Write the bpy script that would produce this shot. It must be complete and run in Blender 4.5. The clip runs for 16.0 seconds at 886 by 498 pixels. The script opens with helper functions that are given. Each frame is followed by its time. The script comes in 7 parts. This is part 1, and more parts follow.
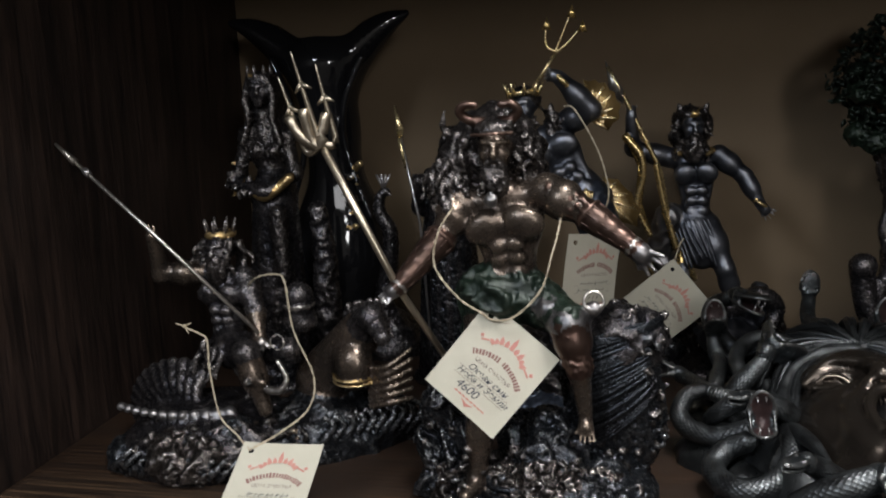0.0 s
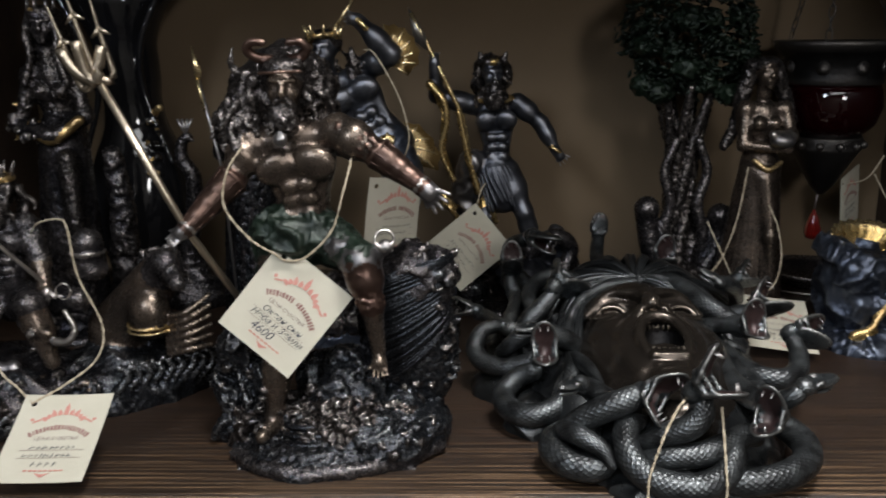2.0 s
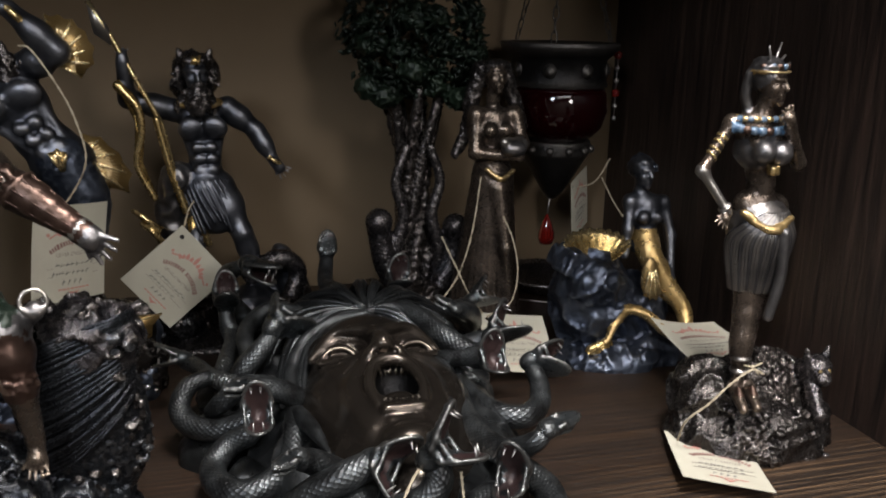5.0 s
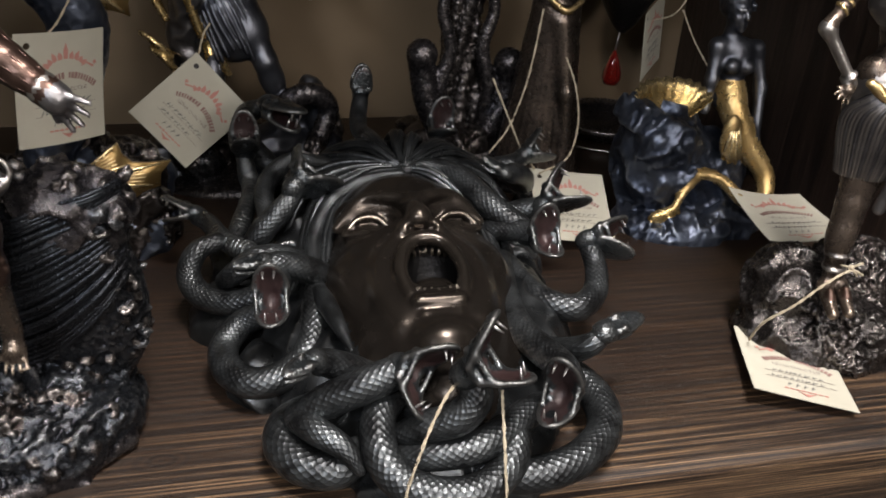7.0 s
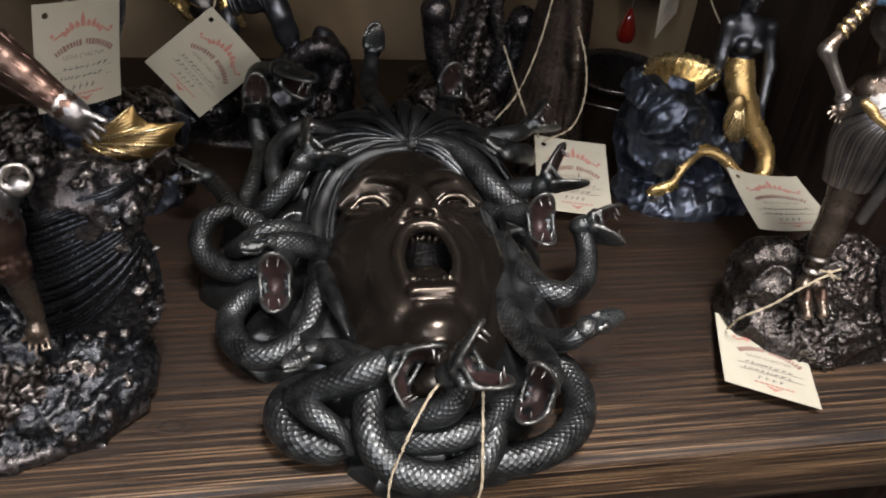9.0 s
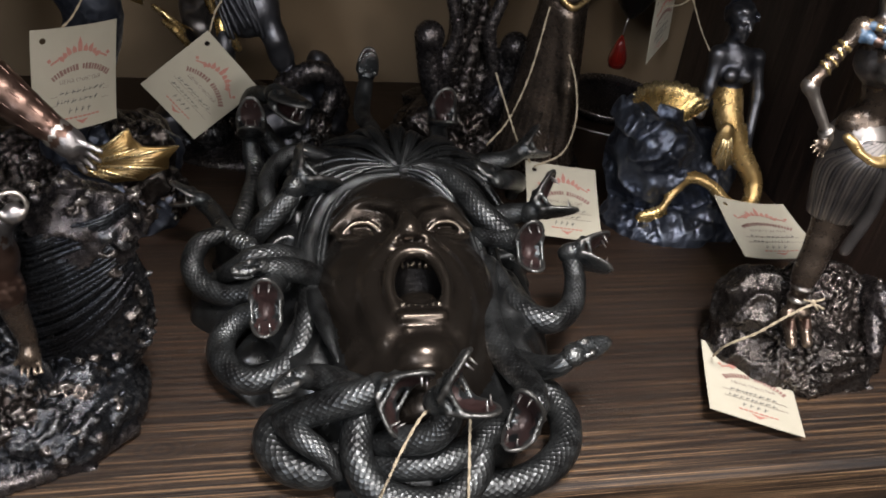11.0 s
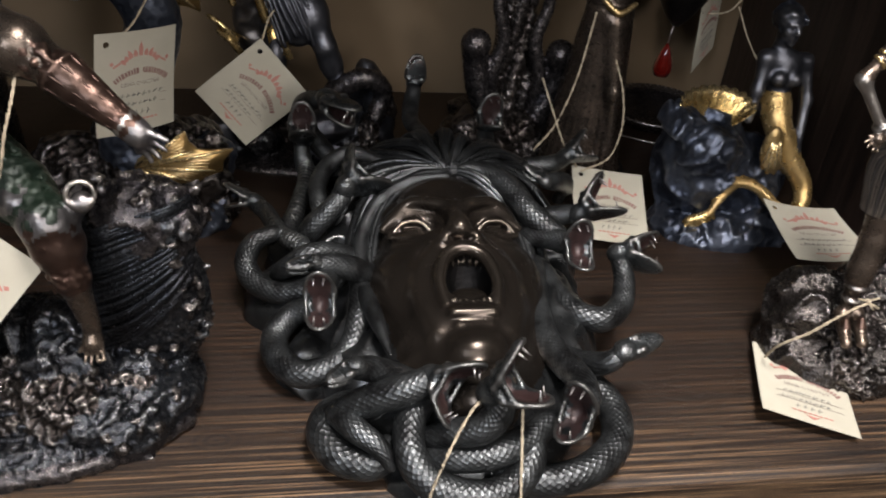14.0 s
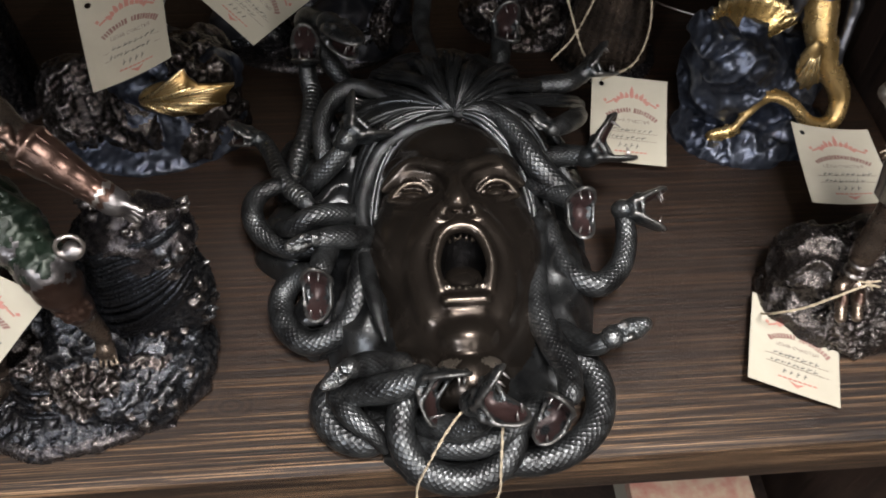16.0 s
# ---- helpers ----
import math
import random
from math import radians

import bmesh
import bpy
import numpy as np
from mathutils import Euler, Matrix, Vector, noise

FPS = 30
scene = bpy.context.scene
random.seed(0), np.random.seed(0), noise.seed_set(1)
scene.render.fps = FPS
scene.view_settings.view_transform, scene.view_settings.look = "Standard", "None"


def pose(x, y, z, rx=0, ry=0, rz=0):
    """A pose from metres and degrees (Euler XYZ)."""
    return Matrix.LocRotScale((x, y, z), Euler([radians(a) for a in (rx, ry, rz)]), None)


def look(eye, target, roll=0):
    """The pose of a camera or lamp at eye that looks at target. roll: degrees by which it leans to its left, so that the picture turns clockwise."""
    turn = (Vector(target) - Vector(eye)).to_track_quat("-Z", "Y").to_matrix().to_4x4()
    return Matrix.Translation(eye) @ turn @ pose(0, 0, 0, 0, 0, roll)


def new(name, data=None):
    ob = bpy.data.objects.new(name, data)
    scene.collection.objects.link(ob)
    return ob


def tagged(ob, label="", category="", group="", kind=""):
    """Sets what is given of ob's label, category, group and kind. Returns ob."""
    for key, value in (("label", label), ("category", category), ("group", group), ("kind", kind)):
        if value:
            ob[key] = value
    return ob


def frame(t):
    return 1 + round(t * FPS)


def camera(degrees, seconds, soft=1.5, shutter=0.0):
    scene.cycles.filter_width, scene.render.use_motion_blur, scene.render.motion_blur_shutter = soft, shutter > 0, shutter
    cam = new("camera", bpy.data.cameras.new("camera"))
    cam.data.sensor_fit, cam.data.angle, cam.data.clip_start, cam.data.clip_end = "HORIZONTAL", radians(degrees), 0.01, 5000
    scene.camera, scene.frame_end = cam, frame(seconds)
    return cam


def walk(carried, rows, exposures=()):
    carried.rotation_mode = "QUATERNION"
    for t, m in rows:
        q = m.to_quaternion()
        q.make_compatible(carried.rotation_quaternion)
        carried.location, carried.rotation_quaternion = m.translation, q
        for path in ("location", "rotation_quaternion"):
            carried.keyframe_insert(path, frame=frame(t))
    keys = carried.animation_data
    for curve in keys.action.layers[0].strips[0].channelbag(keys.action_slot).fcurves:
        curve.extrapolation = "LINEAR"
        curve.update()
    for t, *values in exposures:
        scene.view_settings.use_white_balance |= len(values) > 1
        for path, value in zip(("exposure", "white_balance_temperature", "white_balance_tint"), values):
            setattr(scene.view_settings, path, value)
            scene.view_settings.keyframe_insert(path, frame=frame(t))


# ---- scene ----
cam = camera(54.8, 16.0, soft=1.8, shutter=0.5)
PATH = [
    (0, (-0.168, -0.471, 0.292), (-0.574, 1.449, -0.098), -2.1),
    (0.5, (-0.164, -0.475, 0.287), (-0.526, 1.44, -0.162), -1.9),
    (1, (-0.162, -0.472, 0.282), (-0.403, 1.45, -0.215), -1.0),
    (1.5, (-0.155, -0.474, 0.281), (-0.275, 1.459, -0.217), -0.4),
    (2, (-0.14, -0.476, 0.282), (-0.164, 1.461, -0.215), -0.4),
    (2.5, (-0.134, -0.472, 0.28), (-0.077, 1.462, -0.227), -0.2),
    (3, (-0.121, -0.465, 0.28), (0.04, 1.462, -0.231), -0.3),
    (3.5, (-0.113, -0.434, 0.283), (0.155, 1.479, -0.235), -0.6),
    (4, (-0.109, -0.425, 0.293), (0.312, 1.462, -0.216), 0.4),
    (4.2, (-0.107, -0.415, 0.298), (0.424, 1.454, -0.176), 0.9),
    (6.3, (-0.099, -0.325, 0.278), (0.441, 1.424, -0.527), 2.7),
    (6.5, (-0.093, -0.311, 0.278), (0.425, 1.419, -0.583), 3.1),
    (7, (-0.082, -0.291, 0.298), (0.342, 1.416, -0.654), 3.3),
    (7.5, (-0.082, -0.293, 0.319), (0.326, 1.363, -0.724), 4.8),
    (8, (-0.076, -0.287, 0.337), (0.32, 1.337, -0.762), 5.1),
    (8.5, (-0.076, -0.282, 0.349), (0.282, 1.324, -0.788), 5.8),
    (9, (-0.074, -0.284, 0.358), (0.303, 1.293, -0.812), 6.0),
    (9.2, (-0.076, -0.282, 0.362), (0.322, 1.307, -0.786), 6.1),
    (11.5, (-0.072, -0.287, 0.368), (0.322, 1.308, -0.774), 7.0),
    (12, (-0.076, -0.29, 0.367), (0.328, 1.301, -0.775), 7.1),
    (12.5, (-0.077, -0.297, 0.356), (0.313, 1.301, -0.783), 7.3),
    (13, (-0.077, -0.3, 0.354), (0.246, 1.333, -0.756), 5.3),
    (13.5, (-0.08, -0.303, 0.351), (0.281, 1.331, -0.744), 6.1),
    (14, (-0.082, -0.297, 0.357), (0.227, 1.342, -0.747), 5.2),
    (14.5, (-0.056, -0.243, 0.368), (0.177, 1.3, -0.882), 3.5),
    (15, (-0.035, -0.211, 0.395), (0.11, 1.21, -1.005), 2.3),
    (15.5, (-0.037, -0.201, 0.442), (0.075, 1.082, -1.088), 1.5),
    (16, (-0.04, -0.2, 0.473), (0.108, 1.007, -1.115), 3.0),
]
walk(cam, [(t, look(eye, target, roll)) for t, eye, target, roll in PATH],
     ((0.0, -0.12, 6150, 10), (2.0, -0.06, 6200, 10), (4.0, 0.0, 6300, 11), (6.5, 0.2, 6450, 13), (9.0, 0.13, 6500, 14), (16.0, 0.18, 6500, 14)))

# ---- world and lights ----
world = bpy.data.worlds.new("world")
scene.world = world
world.use_nodes = True
world.node_tree.nodes["Background"].inputs[0].default_value = (0.5, 0.6, 0.8, 1)
world.node_tree.nodes["Background"].inputs[1].default_value = 0.06


def lamp(name, place, target, size, watts, colour, shape="DISK", spread=180):
    data = bpy.data.lights.new(name, "AREA")
    data.shape, data.size, data.energy, data.color = shape, size, watts, colour
    data.spread = radians(spread)
    ob = new(name, data)
    ob.matrix_world = look(place, target)
    return ob


lamp("off_view_light", (0.1, -0.34, 1.27), (0.09, 0.06, 0.0), 0.34, 4.3, (1.0, 0.95, 0.9), spread=75)
lamp("off_view_light", (-0.85, -1.2, 1.0), (-0.1, 0.2, 0.08), 0.28, 8.5, (0.9, 0.94, 1.0))
# Added unseen frontal light that lifts the upright figures and the deep back.
lamp("off_view_light", (0.6, -1.8, 0.85), (0.0, 0.3, 0.1), 0.35, 9.5, (1.0, 0.95, 0.9))
# Broad fill overhead, added to lift the blacks; no such panel is known.
lamp("ambient_fill", (0.0, -1.35, 1.48), (0.0, -1.1, 0.0), 1.3, 38.0, (1.0, 0.97, 0.93), "SQUARE")

# ---- materials ----


def nodes_of(name):
    m = bpy.data.materials.new(name)
    m.use_nodes = True
    t = m.node_tree
    return m, t, t.nodes["Principled BSDF"], t.nodes, t.links


def noise_node(t, scale, detail=4.0, rough=0.6, stretch=(1, 1, 1), kind="Object"):
    tc = t.nodes.new("ShaderNodeTexCoord")
    mp = t.nodes.new("ShaderNodeMapping")
    mp.inputs["Scale"].default_value = stretch
    n = t.nodes.new("ShaderNodeTexNoise")
    n.inputs["Scale"].default_value, n.inputs["Detail"].default_value, n.inputs["Roughness"].default_value = scale, detail, rough
    t.links.new(tc.outputs[kind], mp.inputs[0])
    t.links.new(mp.outputs[0], n.inputs["Vector"])
    return n


def ramp(t, source, stops):
    r = t.nodes.new("ShaderNodeValToRGB")
    while len(r.color_ramp.elements) < len(stops):
        r.color_ramp.elements.new(0.5)
    for e, (p, c) in zip(r.color_ramp.elements, stops):
        e.position, e.color = p, (*c, 1)
    t.links.new(source, r.inputs[0])
    return r


def mix(t, fac, a, b):
    n = t.nodes.new("ShaderNodeMix")
    n.data_type = "RGBA"
    for value, socket in ((fac, n.inputs[0]), (a, n.inputs[6]), (b, n.inputs[7])):
        if isinstance(value, (int, float)):
            socket.default_value = value
        elif isinstance(value, tuple):
            socket.default_value = (*value, 1)
        else:
            t.links.new(value, socket)
    return n.outputs[2]


def bump(t, b, height, strength, distance, under=None):
    n = t.nodes.new("ShaderNodeBump")
    n.inputs["Strength"].default_value, n.inputs["Distance"].default_value = strength, distance
    t.links.new(height, n.inputs["Height"])
    if under:
        t.links.new(under, n.inputs["Normal"])
    t.links.new(n.outputs[0], b.inputs["Normal"])
    return n.outputs[0]


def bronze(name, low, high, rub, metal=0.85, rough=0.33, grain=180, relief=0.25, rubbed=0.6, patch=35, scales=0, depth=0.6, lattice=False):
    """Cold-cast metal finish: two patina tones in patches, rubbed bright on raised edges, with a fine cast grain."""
    m, t, b, n, l = nodes_of(name)
    big, fine = noise_node(t, patch, 3), noise_node(t, grain, 5, 0.65)
    base = ramp(t, big.outputs[0], [(0.35, low), (0.65, high)]).outputs[0]
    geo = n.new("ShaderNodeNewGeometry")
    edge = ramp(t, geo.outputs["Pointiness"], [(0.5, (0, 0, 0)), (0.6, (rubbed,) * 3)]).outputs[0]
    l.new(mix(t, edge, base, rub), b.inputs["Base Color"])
    b.inputs["Metallic"].default_value = metal
    r = n.new("ShaderNodeMapRange")
    r.inputs[3].default_value, r.inputs[4].default_value = rough - 0.1, rough + 0.14
    l.new(fine.outputs[0], r.inputs[0])
    l.new(r.outputs[0], b.inputs["Roughness"])
    nrm = bump(t, b, fine.outputs[0], relief, 0.002)
    if scales:
        v = n.new("ShaderNodeTexVoronoi")
        v.inputs["Scale"].default_value = scales
        v.inputs["Randomness"].default_value = 0.9
        tc = n.new("ShaderNodeTexCoord")
        l.new(tc.outputs["Object"], v.inputs["Vector"])
        inv = n.new("ShaderNodeMath")
        inv.operation = "SUBTRACT"
        inv.inputs[0].default_value = 1.0
        l.new(v.outputs["Distance"], inv.inputs[1])
        bump(t, b, inv.outputs[0], depth, 0.0012, nrm)
    if lattice:
        # overlapping diamond scales laid round and along a body
        uv = n.new("ShaderNodeTexCoord")
        v = n.new("ShaderNodeTexVoronoi")
        v.voronoi_dimensions = "2D"
        v.inputs["Scale"].default_value, v.inputs["Randomness"].default_value = 1.0, 0.12
        l.new(uv.outputs["UV"], v.inputs["Vector"])
        dome = ramp(t, v.outputs["Distance"], [(0.0, (1, 1, 1)), (0.38, (0.72, 0.72, 0.72)), (0.6, (0, 0, 0))]).outputs[0]
        bump(t, b, dome, depth, 0.0014, nrm)
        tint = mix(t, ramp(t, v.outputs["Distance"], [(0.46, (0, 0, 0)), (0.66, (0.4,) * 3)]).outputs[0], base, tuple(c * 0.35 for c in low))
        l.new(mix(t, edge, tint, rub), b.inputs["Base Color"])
    return m


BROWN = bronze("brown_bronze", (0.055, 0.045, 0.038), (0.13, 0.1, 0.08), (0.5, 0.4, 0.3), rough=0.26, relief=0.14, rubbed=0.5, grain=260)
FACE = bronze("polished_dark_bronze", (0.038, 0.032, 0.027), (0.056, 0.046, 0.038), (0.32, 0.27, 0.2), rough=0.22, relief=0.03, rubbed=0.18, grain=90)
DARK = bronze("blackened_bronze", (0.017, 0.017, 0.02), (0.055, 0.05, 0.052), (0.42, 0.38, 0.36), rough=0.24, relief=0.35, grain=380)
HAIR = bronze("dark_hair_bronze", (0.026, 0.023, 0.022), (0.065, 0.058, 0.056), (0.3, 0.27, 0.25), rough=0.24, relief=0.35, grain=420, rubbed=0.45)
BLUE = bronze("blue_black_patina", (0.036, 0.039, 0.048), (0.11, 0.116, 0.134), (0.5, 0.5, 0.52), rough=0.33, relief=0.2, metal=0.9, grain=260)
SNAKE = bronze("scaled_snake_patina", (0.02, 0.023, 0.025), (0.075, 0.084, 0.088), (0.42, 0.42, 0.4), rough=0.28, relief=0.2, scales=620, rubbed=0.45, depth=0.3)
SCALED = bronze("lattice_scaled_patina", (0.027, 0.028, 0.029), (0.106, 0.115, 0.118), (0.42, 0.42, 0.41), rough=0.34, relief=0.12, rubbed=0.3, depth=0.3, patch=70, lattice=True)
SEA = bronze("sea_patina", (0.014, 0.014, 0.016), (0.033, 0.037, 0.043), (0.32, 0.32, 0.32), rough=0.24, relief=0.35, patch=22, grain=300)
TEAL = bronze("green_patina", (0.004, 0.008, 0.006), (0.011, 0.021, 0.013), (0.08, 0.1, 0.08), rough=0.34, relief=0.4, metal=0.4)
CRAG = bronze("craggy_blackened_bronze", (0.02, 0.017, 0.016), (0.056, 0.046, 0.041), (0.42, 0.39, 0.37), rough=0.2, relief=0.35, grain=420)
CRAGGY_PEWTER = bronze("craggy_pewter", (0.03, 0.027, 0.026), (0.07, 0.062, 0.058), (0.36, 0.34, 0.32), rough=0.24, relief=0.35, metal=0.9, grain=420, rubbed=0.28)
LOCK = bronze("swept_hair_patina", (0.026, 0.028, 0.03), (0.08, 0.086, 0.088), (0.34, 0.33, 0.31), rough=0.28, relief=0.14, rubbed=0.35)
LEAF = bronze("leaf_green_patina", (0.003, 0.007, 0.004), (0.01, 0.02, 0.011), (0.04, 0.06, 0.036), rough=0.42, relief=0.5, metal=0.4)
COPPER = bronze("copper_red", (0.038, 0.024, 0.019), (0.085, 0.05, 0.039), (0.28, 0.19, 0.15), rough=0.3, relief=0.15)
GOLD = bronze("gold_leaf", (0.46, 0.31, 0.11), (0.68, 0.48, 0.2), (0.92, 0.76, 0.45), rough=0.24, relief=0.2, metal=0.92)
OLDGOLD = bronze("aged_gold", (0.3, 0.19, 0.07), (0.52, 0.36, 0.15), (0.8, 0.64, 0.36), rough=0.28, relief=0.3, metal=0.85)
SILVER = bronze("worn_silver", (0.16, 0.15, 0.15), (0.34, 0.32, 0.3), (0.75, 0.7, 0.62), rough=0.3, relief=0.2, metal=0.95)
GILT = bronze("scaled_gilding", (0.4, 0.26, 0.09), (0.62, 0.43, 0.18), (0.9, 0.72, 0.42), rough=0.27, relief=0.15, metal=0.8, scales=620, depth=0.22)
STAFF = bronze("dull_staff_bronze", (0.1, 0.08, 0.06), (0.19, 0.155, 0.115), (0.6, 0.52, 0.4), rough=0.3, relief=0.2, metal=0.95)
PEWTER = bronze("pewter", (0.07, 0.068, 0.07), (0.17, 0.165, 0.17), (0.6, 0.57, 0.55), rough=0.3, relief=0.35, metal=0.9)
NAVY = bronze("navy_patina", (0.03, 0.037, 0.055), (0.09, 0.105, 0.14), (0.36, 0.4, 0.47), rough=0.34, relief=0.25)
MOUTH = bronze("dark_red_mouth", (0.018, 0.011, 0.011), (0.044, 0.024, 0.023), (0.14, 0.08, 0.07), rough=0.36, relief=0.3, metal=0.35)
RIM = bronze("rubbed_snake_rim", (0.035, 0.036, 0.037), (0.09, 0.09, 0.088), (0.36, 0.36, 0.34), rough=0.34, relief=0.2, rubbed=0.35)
IVORY_BRONZE = bronze("pale_bronze", (0.16, 0.14, 0.115), (0.26, 0.23, 0.19), (0.6, 0.52, 0.42), rough=0.26, relief=0.08)
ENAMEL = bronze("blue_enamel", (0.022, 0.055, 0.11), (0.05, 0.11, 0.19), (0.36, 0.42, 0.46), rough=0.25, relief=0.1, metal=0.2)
# Lantern metal and mouth hollow, base colour darkened to stand for their shade
SHADE_METAL = bronze("shade_darkened_metal", (0.007, 0.007, 0.007), (0.018, 0.017, 0.017), (0.12, 0.11, 0.1), rough=0.34, relief=0.5, metal=0.8, grain=300)
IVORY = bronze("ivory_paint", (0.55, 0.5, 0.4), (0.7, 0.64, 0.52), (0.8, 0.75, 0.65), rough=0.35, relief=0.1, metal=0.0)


def wood(name, dark, light, worn, rough=0.45, along=(1, 1, 1), grain=0.5, wear=0.0, coat=0.15, knots=(), front=0.0):
    """Stained boards with brushed grain running along one axis."""
    m, t, b, n, l = nodes_of(name)
    fibre = noise_node(t, 9, 8, 0.72, along)
    fibre.inputs["Distortion"].default_value = 0.25
    broad = noise_node(t, 2.2, 3, 0.55, along)
    patch = noise_node(t, 5, 3, 0.6)
    tone = ramp(t, fibre.outputs[0], [(0.4, dark), (0.51, tuple((p + q) / 2 for p, q in zip(dark, light))), (0.62, light)]).outputs[0]
    shade = ramp(t, broad.outputs[0], [(0.3, (0.55, 0.55, 0.55)), (0.7, (1.15, 1.15, 1.15))]).outputs[0]
    if front:
        # late and early wood in wavy lines along the board
        tc = n.new("ShaderNodeTexCoord")
        mp = n.new("ShaderNodeMapping")
        mp.inputs["Scale"].default_value = (0.02, 1, 1)
        l.new(tc.outputs["Object"], mp.inputs[0])
        rings = n.new("ShaderNodeTexWave")
        rings.bands_direction = "Y"
        for key, value in (("Scale", 54), ("Distortion", 26), ("Detail", 5), ("Detail Scale", 0.3), ("Detail Roughness", 0.62)):
            rings.inputs[key].default_value = value
        l.new(mp.outputs[0], rings.inputs["Vector"])
        lines = ramp(t, rings.outputs[0], [(0.15, (0.58, 0.55, 0.53)), (0.55, (1.0, 0.98, 0.95)), (0.92, (1.5, 1.46, 1.4))]).outputs[0]
        both = n.new("ShaderNodeMix")
        both.data_type, both.blend_type = "RGBA", "MULTIPLY"
        both.inputs[0].default_value = 1.0
        l.new(shade, both.inputs[6])
        l.new(lines, both.inputs[7])
        shade = both.outputs[2]
    mul = n.new("ShaderNodeMix")
    mul.data_type, mul.blend_type = "RGBA", "MULTIPLY"
    mul.inputs[0].default_value = 1.0
    l.new(tone, mul.inputs[6])
    l.new(shade, mul.inputs[7])
    colour = mul.outputs[2]
    if wear:
        streak = ramp(t, fibre.outputs[0], [(0.5, (0, 0, 0)), (0.62, (wear,) * 3)]).outputs[0]
        if front:
            grown = n.new("ShaderNodeMath")
            grown.operation = "MULTIPLY"
            l.new(streak, grown.inputs[0])
            l.new(ramp(t, rings.outputs[0], [(0.25, (0.3,) * 3), (0.8, (1.5,) * 3)]).outputs[0], grown.inputs[1])
            streak = grown.outputs[0]
        if front:
            # hands and cloths have worn the stain off towards the front edge
            xyz = n.new("ShaderNodeSeparateXYZ")
            l.new(n.new("ShaderNodeTexCoord").outputs["Object"], xyz.inputs[0])
            near = n.new("ShaderNodeMapRange")
            near.inputs[1].default_value, near.inputs[2].default_value, near.inputs[3].default_value, near.inputs[4].default_value = 0.0, front, 1.0, 0.0
            l.new(xyz.outputs[1], near.inputs[0])
            part_worn = n.new("ShaderNodeMath")
            part_worn.operation = "MULTIPLY"
            l.new(streak, part_worn.inputs[0])
            l.new(near.outputs[0], part_worn.inputs[1])
            streak = part_worn.outputs[0]
        colour = mix(t, streak, colour, worn)
    for kx, ky, size in knots:
        tc = n.new("ShaderNodeTexCoord")
        mp = n.new("ShaderNodeMapping")
        mp.inputs["Location"].default_value = (-kx / size * 0.6, -ky / size, 0)
        mp.inputs["Scale"].default_value = (0.6 / size, 1 / size, 0.2)
        wave = n.new("ShaderNodeTexWave")
        wave.wave_type, wave.rings_direction = "RINGS", "SPHERICAL"
        wave.inputs["Scale"].default_value, wave.inputs["Distortion"].default_value = 1.1, 2.5
        grad = n.new("ShaderNodeTexGradient")
        grad.gradient_type = "SPHERICAL"
        l.new(tc.outputs["Object"], mp.inputs[0])
        l.new(mp.outputs[0], wave.inputs["Vector"])
        l.new(mp.outputs[0], grad.inputs["Vector"])
        rings = ramp(t, wave.outputs[0], [(0.2, dark), (0.8, tuple(c * 0.7 for c in light))]).outputs[0]
        colour = mix(t, ramp(t, grad.outputs[0], [(0.0, (0, 0, 0)), (0.6, (0.6,) * 3)]).outputs[0], colour, rings)
    l.new(colour, b.inputs["Base Color"])
    r = n.new("ShaderNodeMapRange")
    r.inputs[3].default_value, r.inputs[4].default_value = rough - 0.12, rough + 0.18
    l.new(patch.outputs[0], r.inputs[0])
    l.new(r.outputs[0], b.inputs["Roughness"])
    b.inputs["Coat Weight"].default_value = coat
    b.inputs["Coat Roughness"].default_value = 0.38
    bump(t, b, fibre.outputs[0], grain, 0.002)
    return m


def plain(name, low, high, rough=0.6, scale=30, relief=0.1, metal=0.0, fine=300):
    m, t, b, n, l = nodes_of(name)
    l.new(ramp(t, noise_node(t, scale, 4).outputs[0], [(0.3, low), (0.7, high)]).outputs[0], b.inputs["Base Color"])
    b.inputs["Roughness"].default_value, b.inputs["Metallic"].default_value = rough, metal
    bump(t, b, noise_node(t, fine, 3).outputs[0], relief, 0.001)
    return m


SHELF = wood("walnut_stained_pine", (0.005, 0.0026, 0.0015), (0.042, 0.0212, 0.0098), (0.36, 0.225, 0.12), along=(0.7, 130, 130), grain=0.45, wear=0.7, front=0.085, coat=0.12, knots=((-0.134, 0.047, 0.013), (0.29, 0.18, 0.01)))
SIDE = wood("dark_stained_pine", (0.009, 0.0055, 0.0045), (0.045, 0.027, 0.02), (0.1, 0.07, 0.05), along=(22, 22, 1.1), grain=0.6)
BACK = plain("tan_back_cloth", (0.125, 0.088, 0.05), (0.16, 0.114, 0.067), 0.85, 4, 0.35, fine=900)
PAPER = plain("cream_card", (0.46, 0.435, 0.345), (0.53, 0.505, 0.41), 0.8, 18, 0.12, fine=700)
TWINE = plain("jute_twine", (0.34, 0.28, 0.19), (0.52, 0.45, 0.33), 0.9, 350, 0.8, fine=900)
INK = plain("dark_ink", (0.06, 0.06, 0.07), (0.14, 0.14, 0.15), 0.6, 120)
PRINT = plain("grey_print", (0.2, 0.16, 0.15), (0.27, 0.22, 0.2), 0.7)
MARK = plain("brown_print", (0.24, 0.14, 0.12), (0.32, 0.19, 0.165), 0.7)
RED = plain("red_print", (0.46, 0.17, 0.14), (0.55, 0.28, 0.23), 0.7)
WALL = plain("pale_fill_wall", (0.42, 0.4, 0.37), (0.5, 0.48, 0.44), 0.85, 3)
